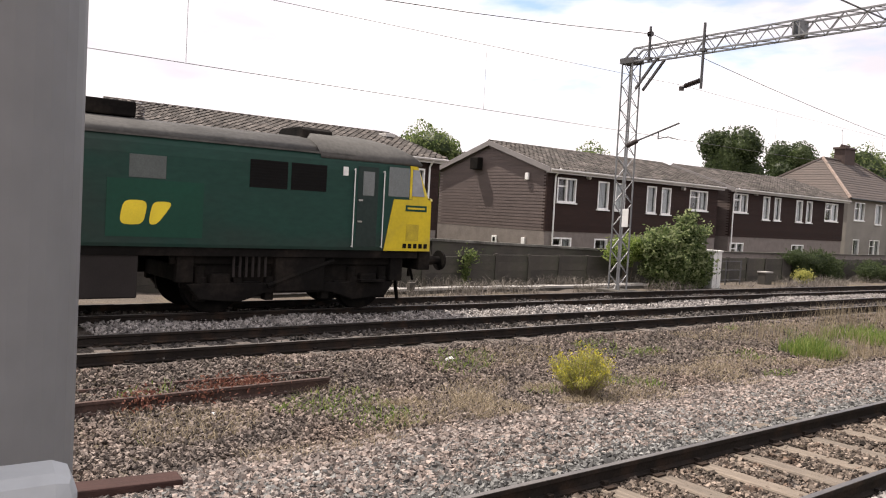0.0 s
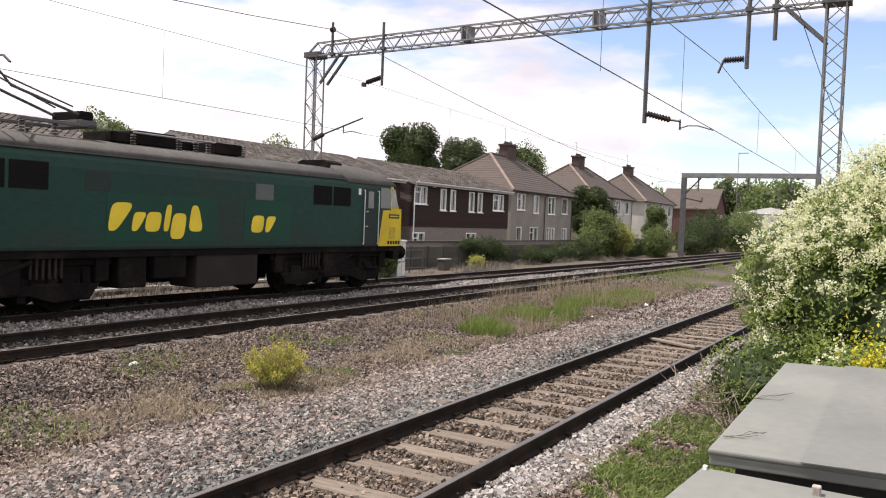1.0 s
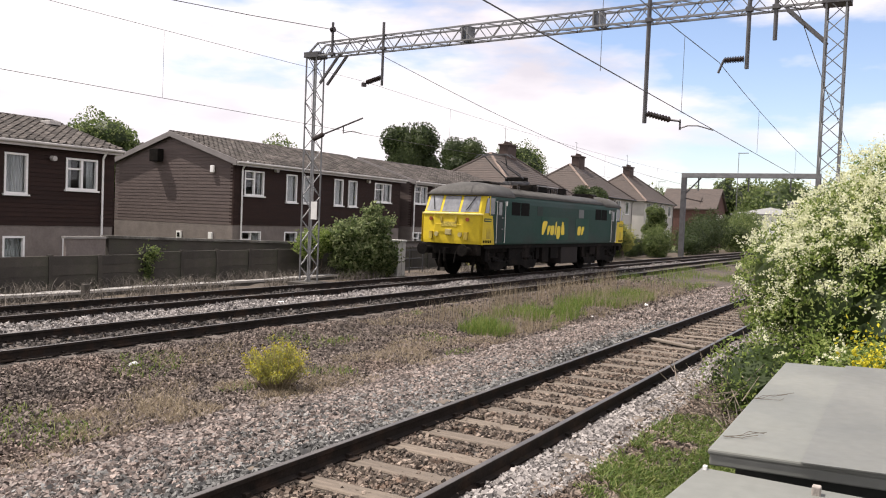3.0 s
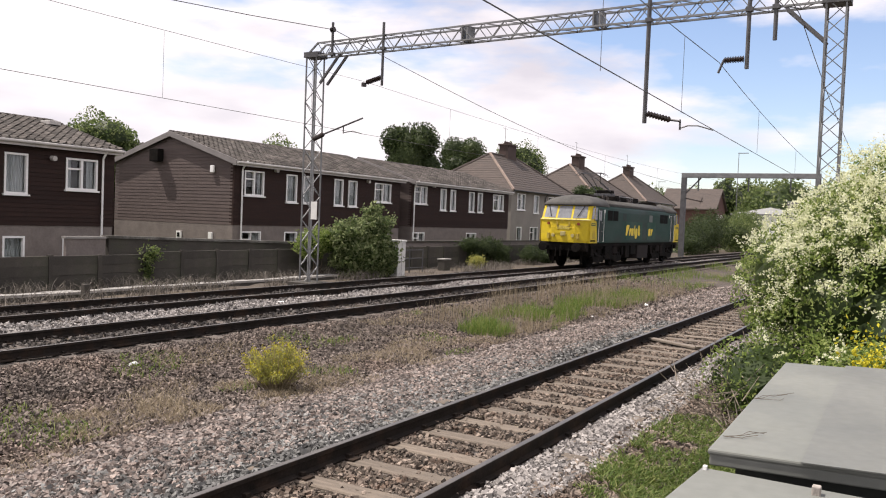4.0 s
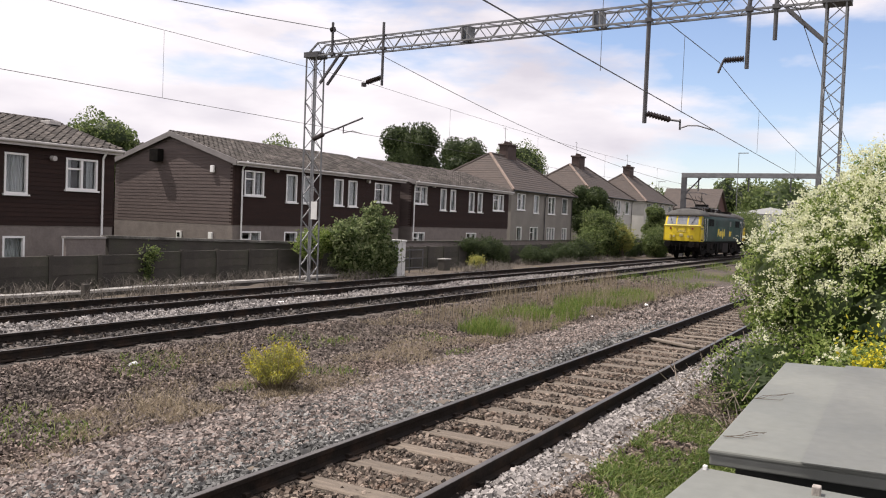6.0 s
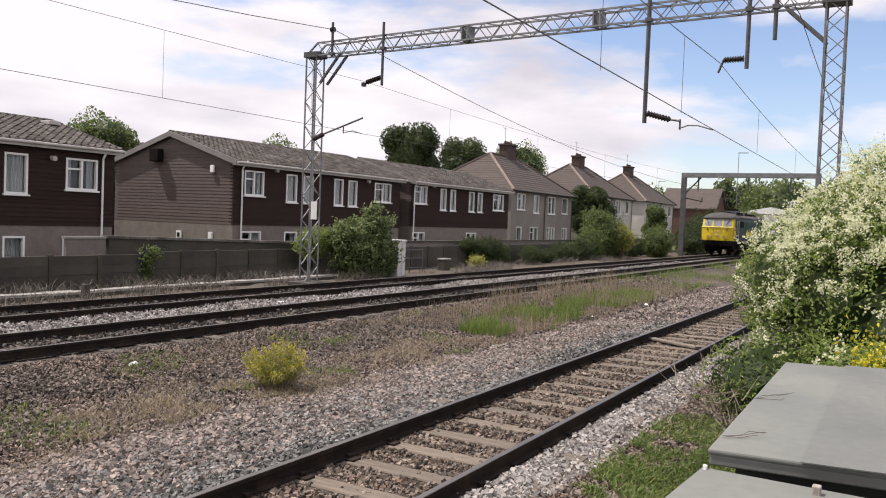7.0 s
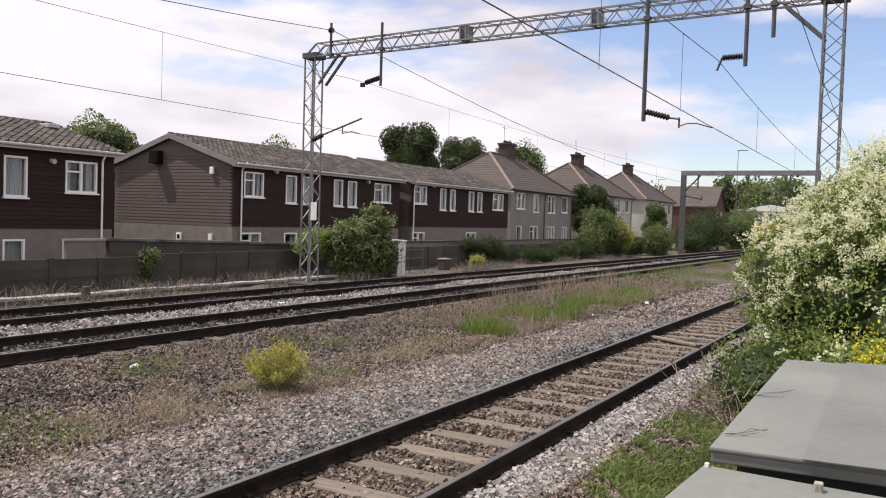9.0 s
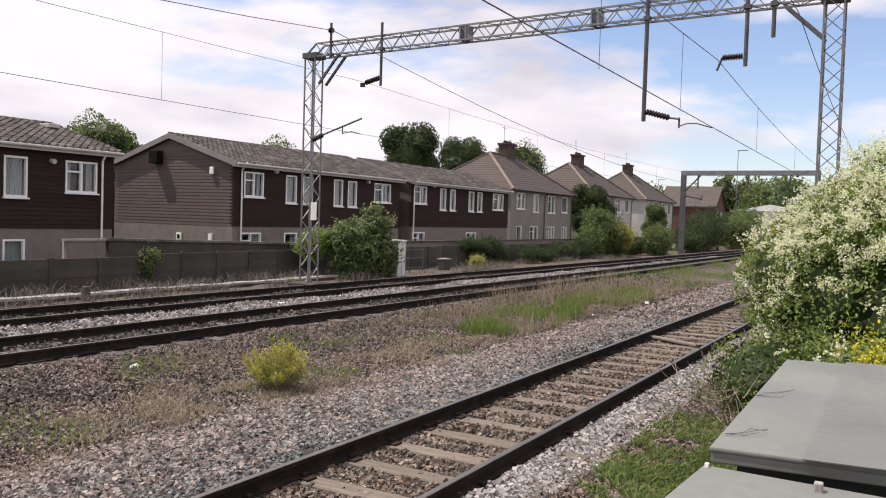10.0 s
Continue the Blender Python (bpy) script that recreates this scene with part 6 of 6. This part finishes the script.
def make_woods():
    """Far trees closing the view along the line, one mass."""
    r = random.Random(21)
    blobs = []
    for i in range(46):
        u = i / 45
        x = 190 + 60 * r.random() + 60 * abs(u - 0.5)
        y = -40 + 105 * u
        h = r.uniform(9.5, 12.5) * (1.25 if 0.45 < u < 0.8 else 1.0)
        blobs.append((x, y, h * 0.5 + 1, r.uniform(4, 7), r.uniform(3.5, 6.0), h * 0.55))
    pts, out = in_blob(50000, blobs, 0.35)
    w = thing("far_woods", "belt of distant mixed green trees", "trees", kind="stuff")
    part("foliage", leaves(pts, 0.75, M_LEAF_LIGHT, "far_foliage", 0.2, 0.75, out), None, w, kind="stuff")
    part("inner_foliage", core_mesh("inner", blobs, 0.80), M_DEEP, w, kind="stuff")


make_woods()

# flowering climber heaped over the bank on the right of the siding
VINE = [(15.4, -4.95, 1.25, 4.4, 3.05, 2.62), (14.6, -2.75, 1.15, 2.8, 1.55, 1.60), (12.6, -1.75, 0.15, 1.7, 0.95, 0.75), (12.6, -4.2, 0.9, 2.6, 2.0, 1.5), (11.0, -3.3, 0.2, 1.8, 1.4, 0.9),
        (17.5, -6.7, 1.7, 4.0, 3.0, 2.7), (13.4, -6.2, 1.4, 3.0, 2.6, 2.2), (14.4, -1.72, 1.50, 1.2, 0.82, 1.12), (14.2, -2.75, 2.15, 1.4, 1.05, 1.05), (14.6, -3.75, 2.72, 1.7, 1.5, 1.28)]


def make_vine():
    v = thing("flowering_vine", "great heap of green climbing vine covered in cream blossom", "vine", 0, 0, 0)
    pts, out = in_blob(230000, VINE, 0.22, 0.20)
    hollow = lambda q: ((q - [12.0, -2.85, 1.55]) / [2.0, 0.72, 0.70]) ** 2 @ np.ones(3)      # a gap in the leafage
    clump = lambda q, k, z: np.array([noise.noise((p[0] * k, p[1] * k, p[2] * k + z)) for p in q])
    ok = (pts[:, 2] > -0.35) & (pts[:, 0] < 17.5) & ((hollow(pts) > 1) | (rng.random(len(pts)) < 0.30)) & (clump(pts, 2.6, 9) + 0.25 * rng.normal(size=len(pts)) > -0.25)
    ok &= (pts[:, 2] > 0.75) | (rng.random(len(pts)) < 0.38 + 0.3 * (pts[:, 1] < -2.4))
    pts, out = pts[ok], out[ok]
    part("foliage", leaves(pts, 0.060, M_VINE, "vine_foliage", -0.3, 0.55, out), None, v)
    part("inner_foliage", core_mesh("inner", VINE, 0.66), M_DEEP, v, "inner core darkened as shade")
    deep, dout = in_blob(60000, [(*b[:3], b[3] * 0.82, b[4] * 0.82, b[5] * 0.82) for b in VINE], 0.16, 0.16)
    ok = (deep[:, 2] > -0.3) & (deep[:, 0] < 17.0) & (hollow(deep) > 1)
    # low inner leaves take the darkened green as painted shade
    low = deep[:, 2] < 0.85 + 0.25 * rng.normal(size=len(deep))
    for pick, leaf, lab in ((ok & ~low, M_LEAF_LIGHT, "second layer of green leaves inside the vine"), (ok & low, M_DEEP, "low inner leaves darkened as shade under the vine")):
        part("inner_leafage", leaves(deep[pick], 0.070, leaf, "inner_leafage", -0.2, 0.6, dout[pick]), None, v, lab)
    # blossom in trailing sprays on the upper, outer growth; the flank beside the rails stays green
    seeds, sout = in_blob(19000, VINE, 0.06, 0.20)
    flank = np.clip((seeds[:, 1] + 1.75) / 0.35, 0, 1)
    want = clump(seeds, 0.8, 3) * 0.8 + clump(seeds, 2.4, 7) * 1.4 + 0.7 * (sout @ -np.array(SUN_WAY)) + 0.26 * np.clip(seeds[:, 2] - 1.5, -1.4, 0.9)
    want += 0.12 * rng.normal(size=len(seeds)) - 0.8 * (hollow(seeds) < 1.3) - 0.6 * flank
    ok = (seeds[:, 2] + 0.22 * rng.normal(size=len(seeds)) > 1.15) & (seeds[:, 0] < 17.5) & (want + 0.16 * np.clip(seeds[:, 2] - 1.7, 0, 1) > 0.36)
    seeds, sout = seeds[ok], sout[ok]
    k = 30
    run = rng.normal(size=(len(seeds), 3)) * 0.7 + sout * 0.4
    run[:, 2] -= 0.1
    u = rng.random((len(seeds), k, 1))
    fl = seeds[:, None, :] + sout[:, None, :] * 0.07 + run[:, None, :] * (u - 0.5) * 0.34 + rng.normal(size=(len(seeds), k, 3)) * 0.018
    fl = fl.reshape(-1, 3)
    part("blossom", leaves(fl, 0.032, M_FLOWER, "blossom", 0.3, 0.8), None, v, "cream blossom sprays", kind="stuff")
    # dead lower stems
    g, r = Geo(), random.Random(4)
    for i in range(150):
        x, y = r.uniform(10.2, 13.8), r.uniform(-1.75, -0.80) - 0.25 * max(0, 12 - r.uniform(10, 14))
        a = Vector((x, y, r.uniform(-0.35, 0.5)))
        b = a + Vector((r.uniform(-0.35, 0.35), r.uniform(-0.3, 0.3), r.uniform(-0.25, 0.45)))
        g.tube(a, b, 0.008, 0.004, 4)
    part("dead_growth", g, M_TWIG, v, "tangle of dead stems", kind="stuff")
    # yellow-flowered sprig at its foot
    y = thing("yellow_flowered_weed", "clump of yellow-flowered weed in front of the vine", "weed", 9.2, -3.25, 0.2)
    p = rng.normal(size=(2200, 3)) * [0.35, 0.25, 0.28] + [0, 0, 0.55]
    part("foliage", leaves(p, 0.05, M_VINE, "weed_foliage"), None, y)
    p = rng.normal(size=(700, 3)) * [0.26, 0.15, 0.20] + [-0.15, 0.05, 0.78]
    part("blossom", leaves(p, 0.050, M_RAGWORT, "weed_flowers"), None, y, kind="stuff")
    part("stems", Geo().tube((0, 0, -0.7), (0, 0, 0.6), 0.012, n=5).tube((0.1, 0, -0.7), (-0.2, 0, 0.7), 0.01, n=5), M_LEAF_LIGHT, y)


make_vine()


def make_ragwort():
    b = thing("ragwort_bush", "round yellow-flowered ragwort clump in the gravel", "weed", 9.42, 4.75, -0.36)
    g, r = Geo(), random.Random(2)
    tips = []
    for i in range(150):
        a, q = r.uniform(0, 6.283), math.sqrt(r.random())
        tip = Vector((0.54 * q * math.cos(a), 0.50 * q * math.sin(a), r.uniform(0.42, 0.84) * (1 - 0.40 * q * q)))
        root = Vector((tip.x * 0.25, tip.y * 0.25, 0))
        g.tube(root, tip, 0.006, 0.003, 4)
        tips.append(tip)
    part("stems", g, M_GRASS_DRY, b, kind="stuff")
    pts = np.array([[t.x * u + r.gauss(0, 0.025), t.y * u + r.gauss(0, 0.025), t.z * u] for t in tips for u in [0.50 + 0.50 * r.random() for _ in range(44)]])
    part("foliage", leaves(pts, 0.042, M_LEAF_YELLOW, "ragwort_foliage", 1.2, 0.3), None, b)
    pts = np.array([[t.x + r.gauss(0, 0.03), t.y + r.gauss(0, 0.03), t.z + r.gauss(0.01, 0.025)] for t in tips for _ in range(10)])
    part("blossom", leaves(pts, 0.017, M_RAGWORT, "ragwort_flowers", 0.2, 0.9), None, b, "yellow flower heads", kind="stuff")


make_ragwort()


def strewn(n, x0, x1, y0, y1, scale, cut, seed, lift=0.0):
    """Places on the ground inside a stretch, kept where a noise pattern is high."""
    x, y = rng.uniform(x0, x1, n), rng.uniform(y0, y1, n)
    d = np.array([noise.noise((a * scale, b * scale * 1.6, seed)) for a, b in zip(x, y)])
    ok = d > cut
    x, y = x[ok], y[ok]
    z = np.interp(y, [p[0] for p in PROFILE], [p[1] for p in PROFILE]) + lift
    z = z + np.array([noise.noise((a * 0.55, b * 0.7, 0)) * 0.07 for a, b in zip(x, y)]) * np.where((y > -0.3) & (y < 1.9), 0.25, 1.0)
    return np.stack([x, y, z], 1)


M_STALK = leaf_mat("grey_dead_stalk", [(0.09, 0.08, 0.068), (0.15, 0.135, 0.115), (0.24, 0.215, 0.19)], 0.9, 0.1)


def make_grass():
    def stuff(name, label, me):
        tagged(new(name, me), label, "grass", kind="stuff")
    green = np.concatenate([strewn(8000, 16, 26, 4.6, 6.0, 0.6, 0.06, 3), strewn(7000, 20, 32, 4.6, 6.6, 0.4, -0.05, 4), strewn(9000, 32, 72, 4.6, 8.0, 0.25, -0.1, 5)])
    stuff("green_grass", "strip of tall green grass between the tracks", blades(green, 0.30, 0.012, M_GRASS, "green_grass"))
    heads = np.concatenate([strewn(3500, 17, 34, 4.4, 7.0, 0.4, -0.1, 6), strewn(800, 22, 34, 7.0, 7.8, 0.5, -0.1, 8)])
    stuff("seeding_grass", "pale seeding grass stalks along the main line", blades(heads, 0.55, 0.009, M_GRASS_DRY, "seeding_grass", 0.22))
    dry = np.concatenate([strewn(20000, 3, 14, 3.9, 6.6, 0.5, 0.10, 9), strewn(24000, 9, 24, 4.2, 7.4, 0.45, 0.05, 10), strewn(7000, 6, 9.6, 4.3, 5.6, 1.0, 0.0, 22)])
    stuff("dry_grass", "matted dry grass patches in the gravel", blades(dry, 0.09, 0.008, M_GRASS_DRY, "dry_grass", 0.8))
    moss = np.concatenate([strewn(12000, 3, 22, 4.2, 7.4, 0.6, 0.24, 11)])
    stuff("low_weeds", "low green weeds scattered in the gravel", blades(moss, 0.11, 0.014, M_GRASS, "low_weeds", 0.7))
    near = np.concatenate([strewn(30000, 5.0, 9.0, -2.6, -0.85, 1.6, -0.02, 13), strewn(36000, 4.5, 10.5, -2.9, -1.2, 2.2, -0.12, 14), strewn(16000, 8.0, 12.5, -2.2, -0.7, 0.9, -0.05, 15), strewn(12000, 6.5, 10.4, -1.6, -0.75, 2.0, 0.12, 17)])
    stuff("bank_grass", "short green grass on the bank beside the siding", blades(near, 0.080, 0.017, M_BANK, "bank_grass", 0.75))
    fenceside = np.concatenate([strewn(5000, 12, 30, 15.6, 18.6, 0.5, -0.05, 16), strewn(4000, 30, 60, 14.8, 17.8, 0.3, -0.05, 17)])
    stuff("dead_stalks", "dead stalks and litter along the fence foot", blades(fenceside, 0.40, 0.016, M_STALK, "dead_stalks", 0.8))
    tuft = np.concatenate([rng.normal(size=(260, 3)) * [0.24, 0.06, 0.13] + [18.9, 18.6, 0.80], rng.normal(size=(420, 3)) * [0.11, 0.05, 0.35] + [18.75, 18.6, 0.25]])
    s = thing("wall_weed", "small green weed hanging on the fence", "weed", 0, 0, 0)
    part("foliage", leaves(tuft, 0.10, M_LEAF_LIGHT, "weed"), None, s)
    for i, (x, y) in enumerate(((3.4, 6.55), (4.2, 6.62), (4.9, 6.75), (5.15, 6.85), (4.65, 7.0))):
        w = thing("red_weed", "low rust-red weed growing over the scrap rails", "weed", x, y, -0.34)
        p = rng.normal(size=(420, 3)) * [0.16, 0.12, 0.07] + [0, 0, 0.14]
        part("foliage", leaves(p, 0.05, M_REDWEED, "red_weed"), None, w)


make_grass()


def make_stones():
    """Loose ballast as real stones: one mass a stretch."""
    cube = np.array([(x, y, z) for z in (-1, 1) for x, y in ((-1, -1), (1, -1), (1, 1), (-1, 1))], float)
    quads = np.array([(3, 2, 1, 0), (4, 5, 6, 7), (0, 1, 5, 4), (1, 2, 6, 5), (2, 3, 7, 6), (3, 0, 4, 7)])
    octa = np.array([(1.35, 0, 0), (-1.35, 0, 0), (0, 1.35, 0), (0, -1.35, 0), (0, 0, 1.35), (0, 0, -1.35)])
    tris = np.array([(0, 2, 4), (2, 1, 4), (1, 3, 4), (3, 0, 4), (2, 0, 5), (1, 2, 5), (3, 1, 5), (0, 3, 5)])

    def mass(name, label, p, size, mat, small=False):
        """Angular stones, heaped unevenly; eight-sided ones for fine gravel."""
        n, (form, sides) = len(p), ((octa, tris) if small else (cube, quads))
        p = p + np.stack([np.zeros(n), np.zeros(n), rng.uniform(-0.012, 0.5 * size, n)], 1)
        v = form[None] * (1 + rng.uniform(-0.5, 0.3, (n, len(form), 3))) + (rng.uniform(-0.45, 0.45, (n, 6, 3)) if small else 0)
        v *= (size * rng.uniform(0.6, 1.35, (n, 1)) * rng.uniform(0.6, 1.25, (n, 3)) / 2)[:, None, :]
        q = rng.normal(size=(n, 4))
        q /= np.linalg.norm(q, axis=1)[:, None]
        w, x, y, z = q.T
        R = np.stack([1 - 2 * (y * y + z * z), 2 * (x * y - w * z), 2 * (x * z + w * y), 2 * (x * y + w * z), 1 - 2 * (x * x + z * z), 2 * (y * z - w * x),
                      2 * (x * z - w * y), 2 * (y * z + w * x), 1 - 2 * (x * x + y * y)], 1).reshape(n, 3, 3)
        v = np.einsum("nij,nkj->nki", R, v) + p[:, None, :]
        f = (np.arange(n)[:, None, None] * len(form) + sides[None]).reshape(-1, sides.shape[1])
        tagged(new(name, fast_mesh(name, v.reshape(-1, 3), f, mat)), label, "ballast", kind="stuff")
    def cribs(p):
        off = (p[:, 0] - 0.07 + 0.3715) % 0.743 - 0.3715
        p = p[(abs(off) > 0.145) | (rng.random(len(p)) < 0.05)]
        p[:, 2] -= 0.012
        return p
    s = lambda n, *a: strewn(n, *a, 0.5, -9, 1.0, 0.012)
    mass("shoulder_ballast", "pink-grey crushed stone ballast beside the siding", np.concatenate([s(33000, 2, 14, 2.1, 4.3), s(7000, 14, 22, 2.3, 4.2)]), 0.041, M_STONE)
    mass("shoulder_ballast", "blue-grey crushed stone ballast against the siding rail", np.concatenate([s(9000, 2, 14, 1.7, 2.45), s(6000, 2, 14, 2.2, 3.4), s(2500, 14, 22, 1.7, 2.6)]), 0.041, M_STONE_GREY)
    mass("shoulder_ballast", "pink-grey crushed stone ballast further along the siding", s(8000, 22, 40, 1.75, 4.1), 0.075, M_STONE, True)
    mass("crib_ballast", "brown-grey ballast between the sleepers", cribs(np.concatenate([s(19000, 4, 17, -0.05, 1.55), s(8000, 17, 32, -0.05, 1.55)])), 0.037, M_STONE_BROWN)
    mass("pale_ballast", "pale crushed stone beside the siding", np.concatenate([s(9500, 5, 15, -0.72, -0.1), s(2600, 15, 22, -0.9, -0.1)]), 0.042, M_STONE_PALE)
    mass("bank_gravel", "brown gravel at the edge of the bank", s(12000, 6, 14, -1.5, -0.5), 0.045, M_STONE_BROWN, True)
    mass("cess_gravel", "dark brown-grey gravel between the tracks", np.concatenate([s(38000, 1.5, 13, 4.0, 7.9), s(12000, 13, 22, 4.0, 7.8)]), 0.042, M_STONE_DARK, True)
    mass("cess_gravel", "dark brown-grey gravel further along the line", s(7000, 22, 40, 3.9, 7.7), 0.07, M_STONE_DARK, True)
    mass("six_foot_ballast", "pale ballast between the main lines", np.concatenate([strewn(16000, 4, 34, 9.9, 11.55, 0.5, -9, 1.0, 0.03), strewn(6000, 34, 70, 9.4, 11.1, 0.5, -9, 1.0, 0.03)]), 0.062, M_STONE_PALE, True)
    mass("far_ballast", "ballast along the far side of the line", np.concatenate([strewn(5000, 8, 34, 13.2, 14.6, 0.5, -9, 1.0, 0.01), strewn(6000, 4, 34, 8.2, 9.6, 0.5, -9, 1.0, 0.0), strewn(6000, 4, 34, 11.6, 13.0, 0.5, -9, 1.0, 0.01)]), 0.062, M_STONE_TRACK, True)


M_STONE_TRACK = surf("oily_track_ballast", (0.085, 0.078, 0.074), 0.92, island=0.8, var=0.3, fine=70, spec=0.15)
M_STONE_GREY = surf("grey_ballast_stone", (0.150, 0.151, 0.149), 0.9, island=0.8, var=0.3, fine=70, spec=0.2)
M_STONE_BROWN = surf("brown_ballast_stone", (0.170, 0.140, 0.118), 0.92, island=0.85, var=0.3, fine=70, tint=(0.11, 0.078, 0.060), tint_scale=5, spec=0.2)
M_STONE_DARK = surf("dark_grey_gravel", (0.152, 0.128, 0.115), 0.92, island=0.85, var=0.3, fine=70, tint=(0.195, 0.155, 0.133), tint_scale=0.7, spec=0.2)
make_stones()


def motions():
    """The locomotive runs away along the far track; its wheels roll."""
    a = radians(-1.032)
    runs = [(0.0, -5.27), (0.75, 2.72), (1.5, 10.72), (2.0, 16.12), (2.5, 21.57), (3.5, 32.7), (4.5, 43.9), (5.5, 55.0), (6.5, 66.1), (7.2, 74.3), (8.5, 89.6), (10.0, 107.2)]
    walk(LOCO, [(t, pose(x, 12.393 + x * math.tan(a), 0.149, 0, 0, -1.032)) for t, x in runs])
    rows = []
    for i in range(141):
        t = i / 14
        x = float(np.interp(t, [r[0] for r in runs], [r[1] for r in runs]))
        rows.append((t, math.degrees((x + 5.27) / 0.575)))
    for w in WHEELS:
        x = w.matrix_basis.translation.x
        walk(w, [(t, pose(x, 0, 0.575, 0, d, 0)) for t, d in rows])


motions()
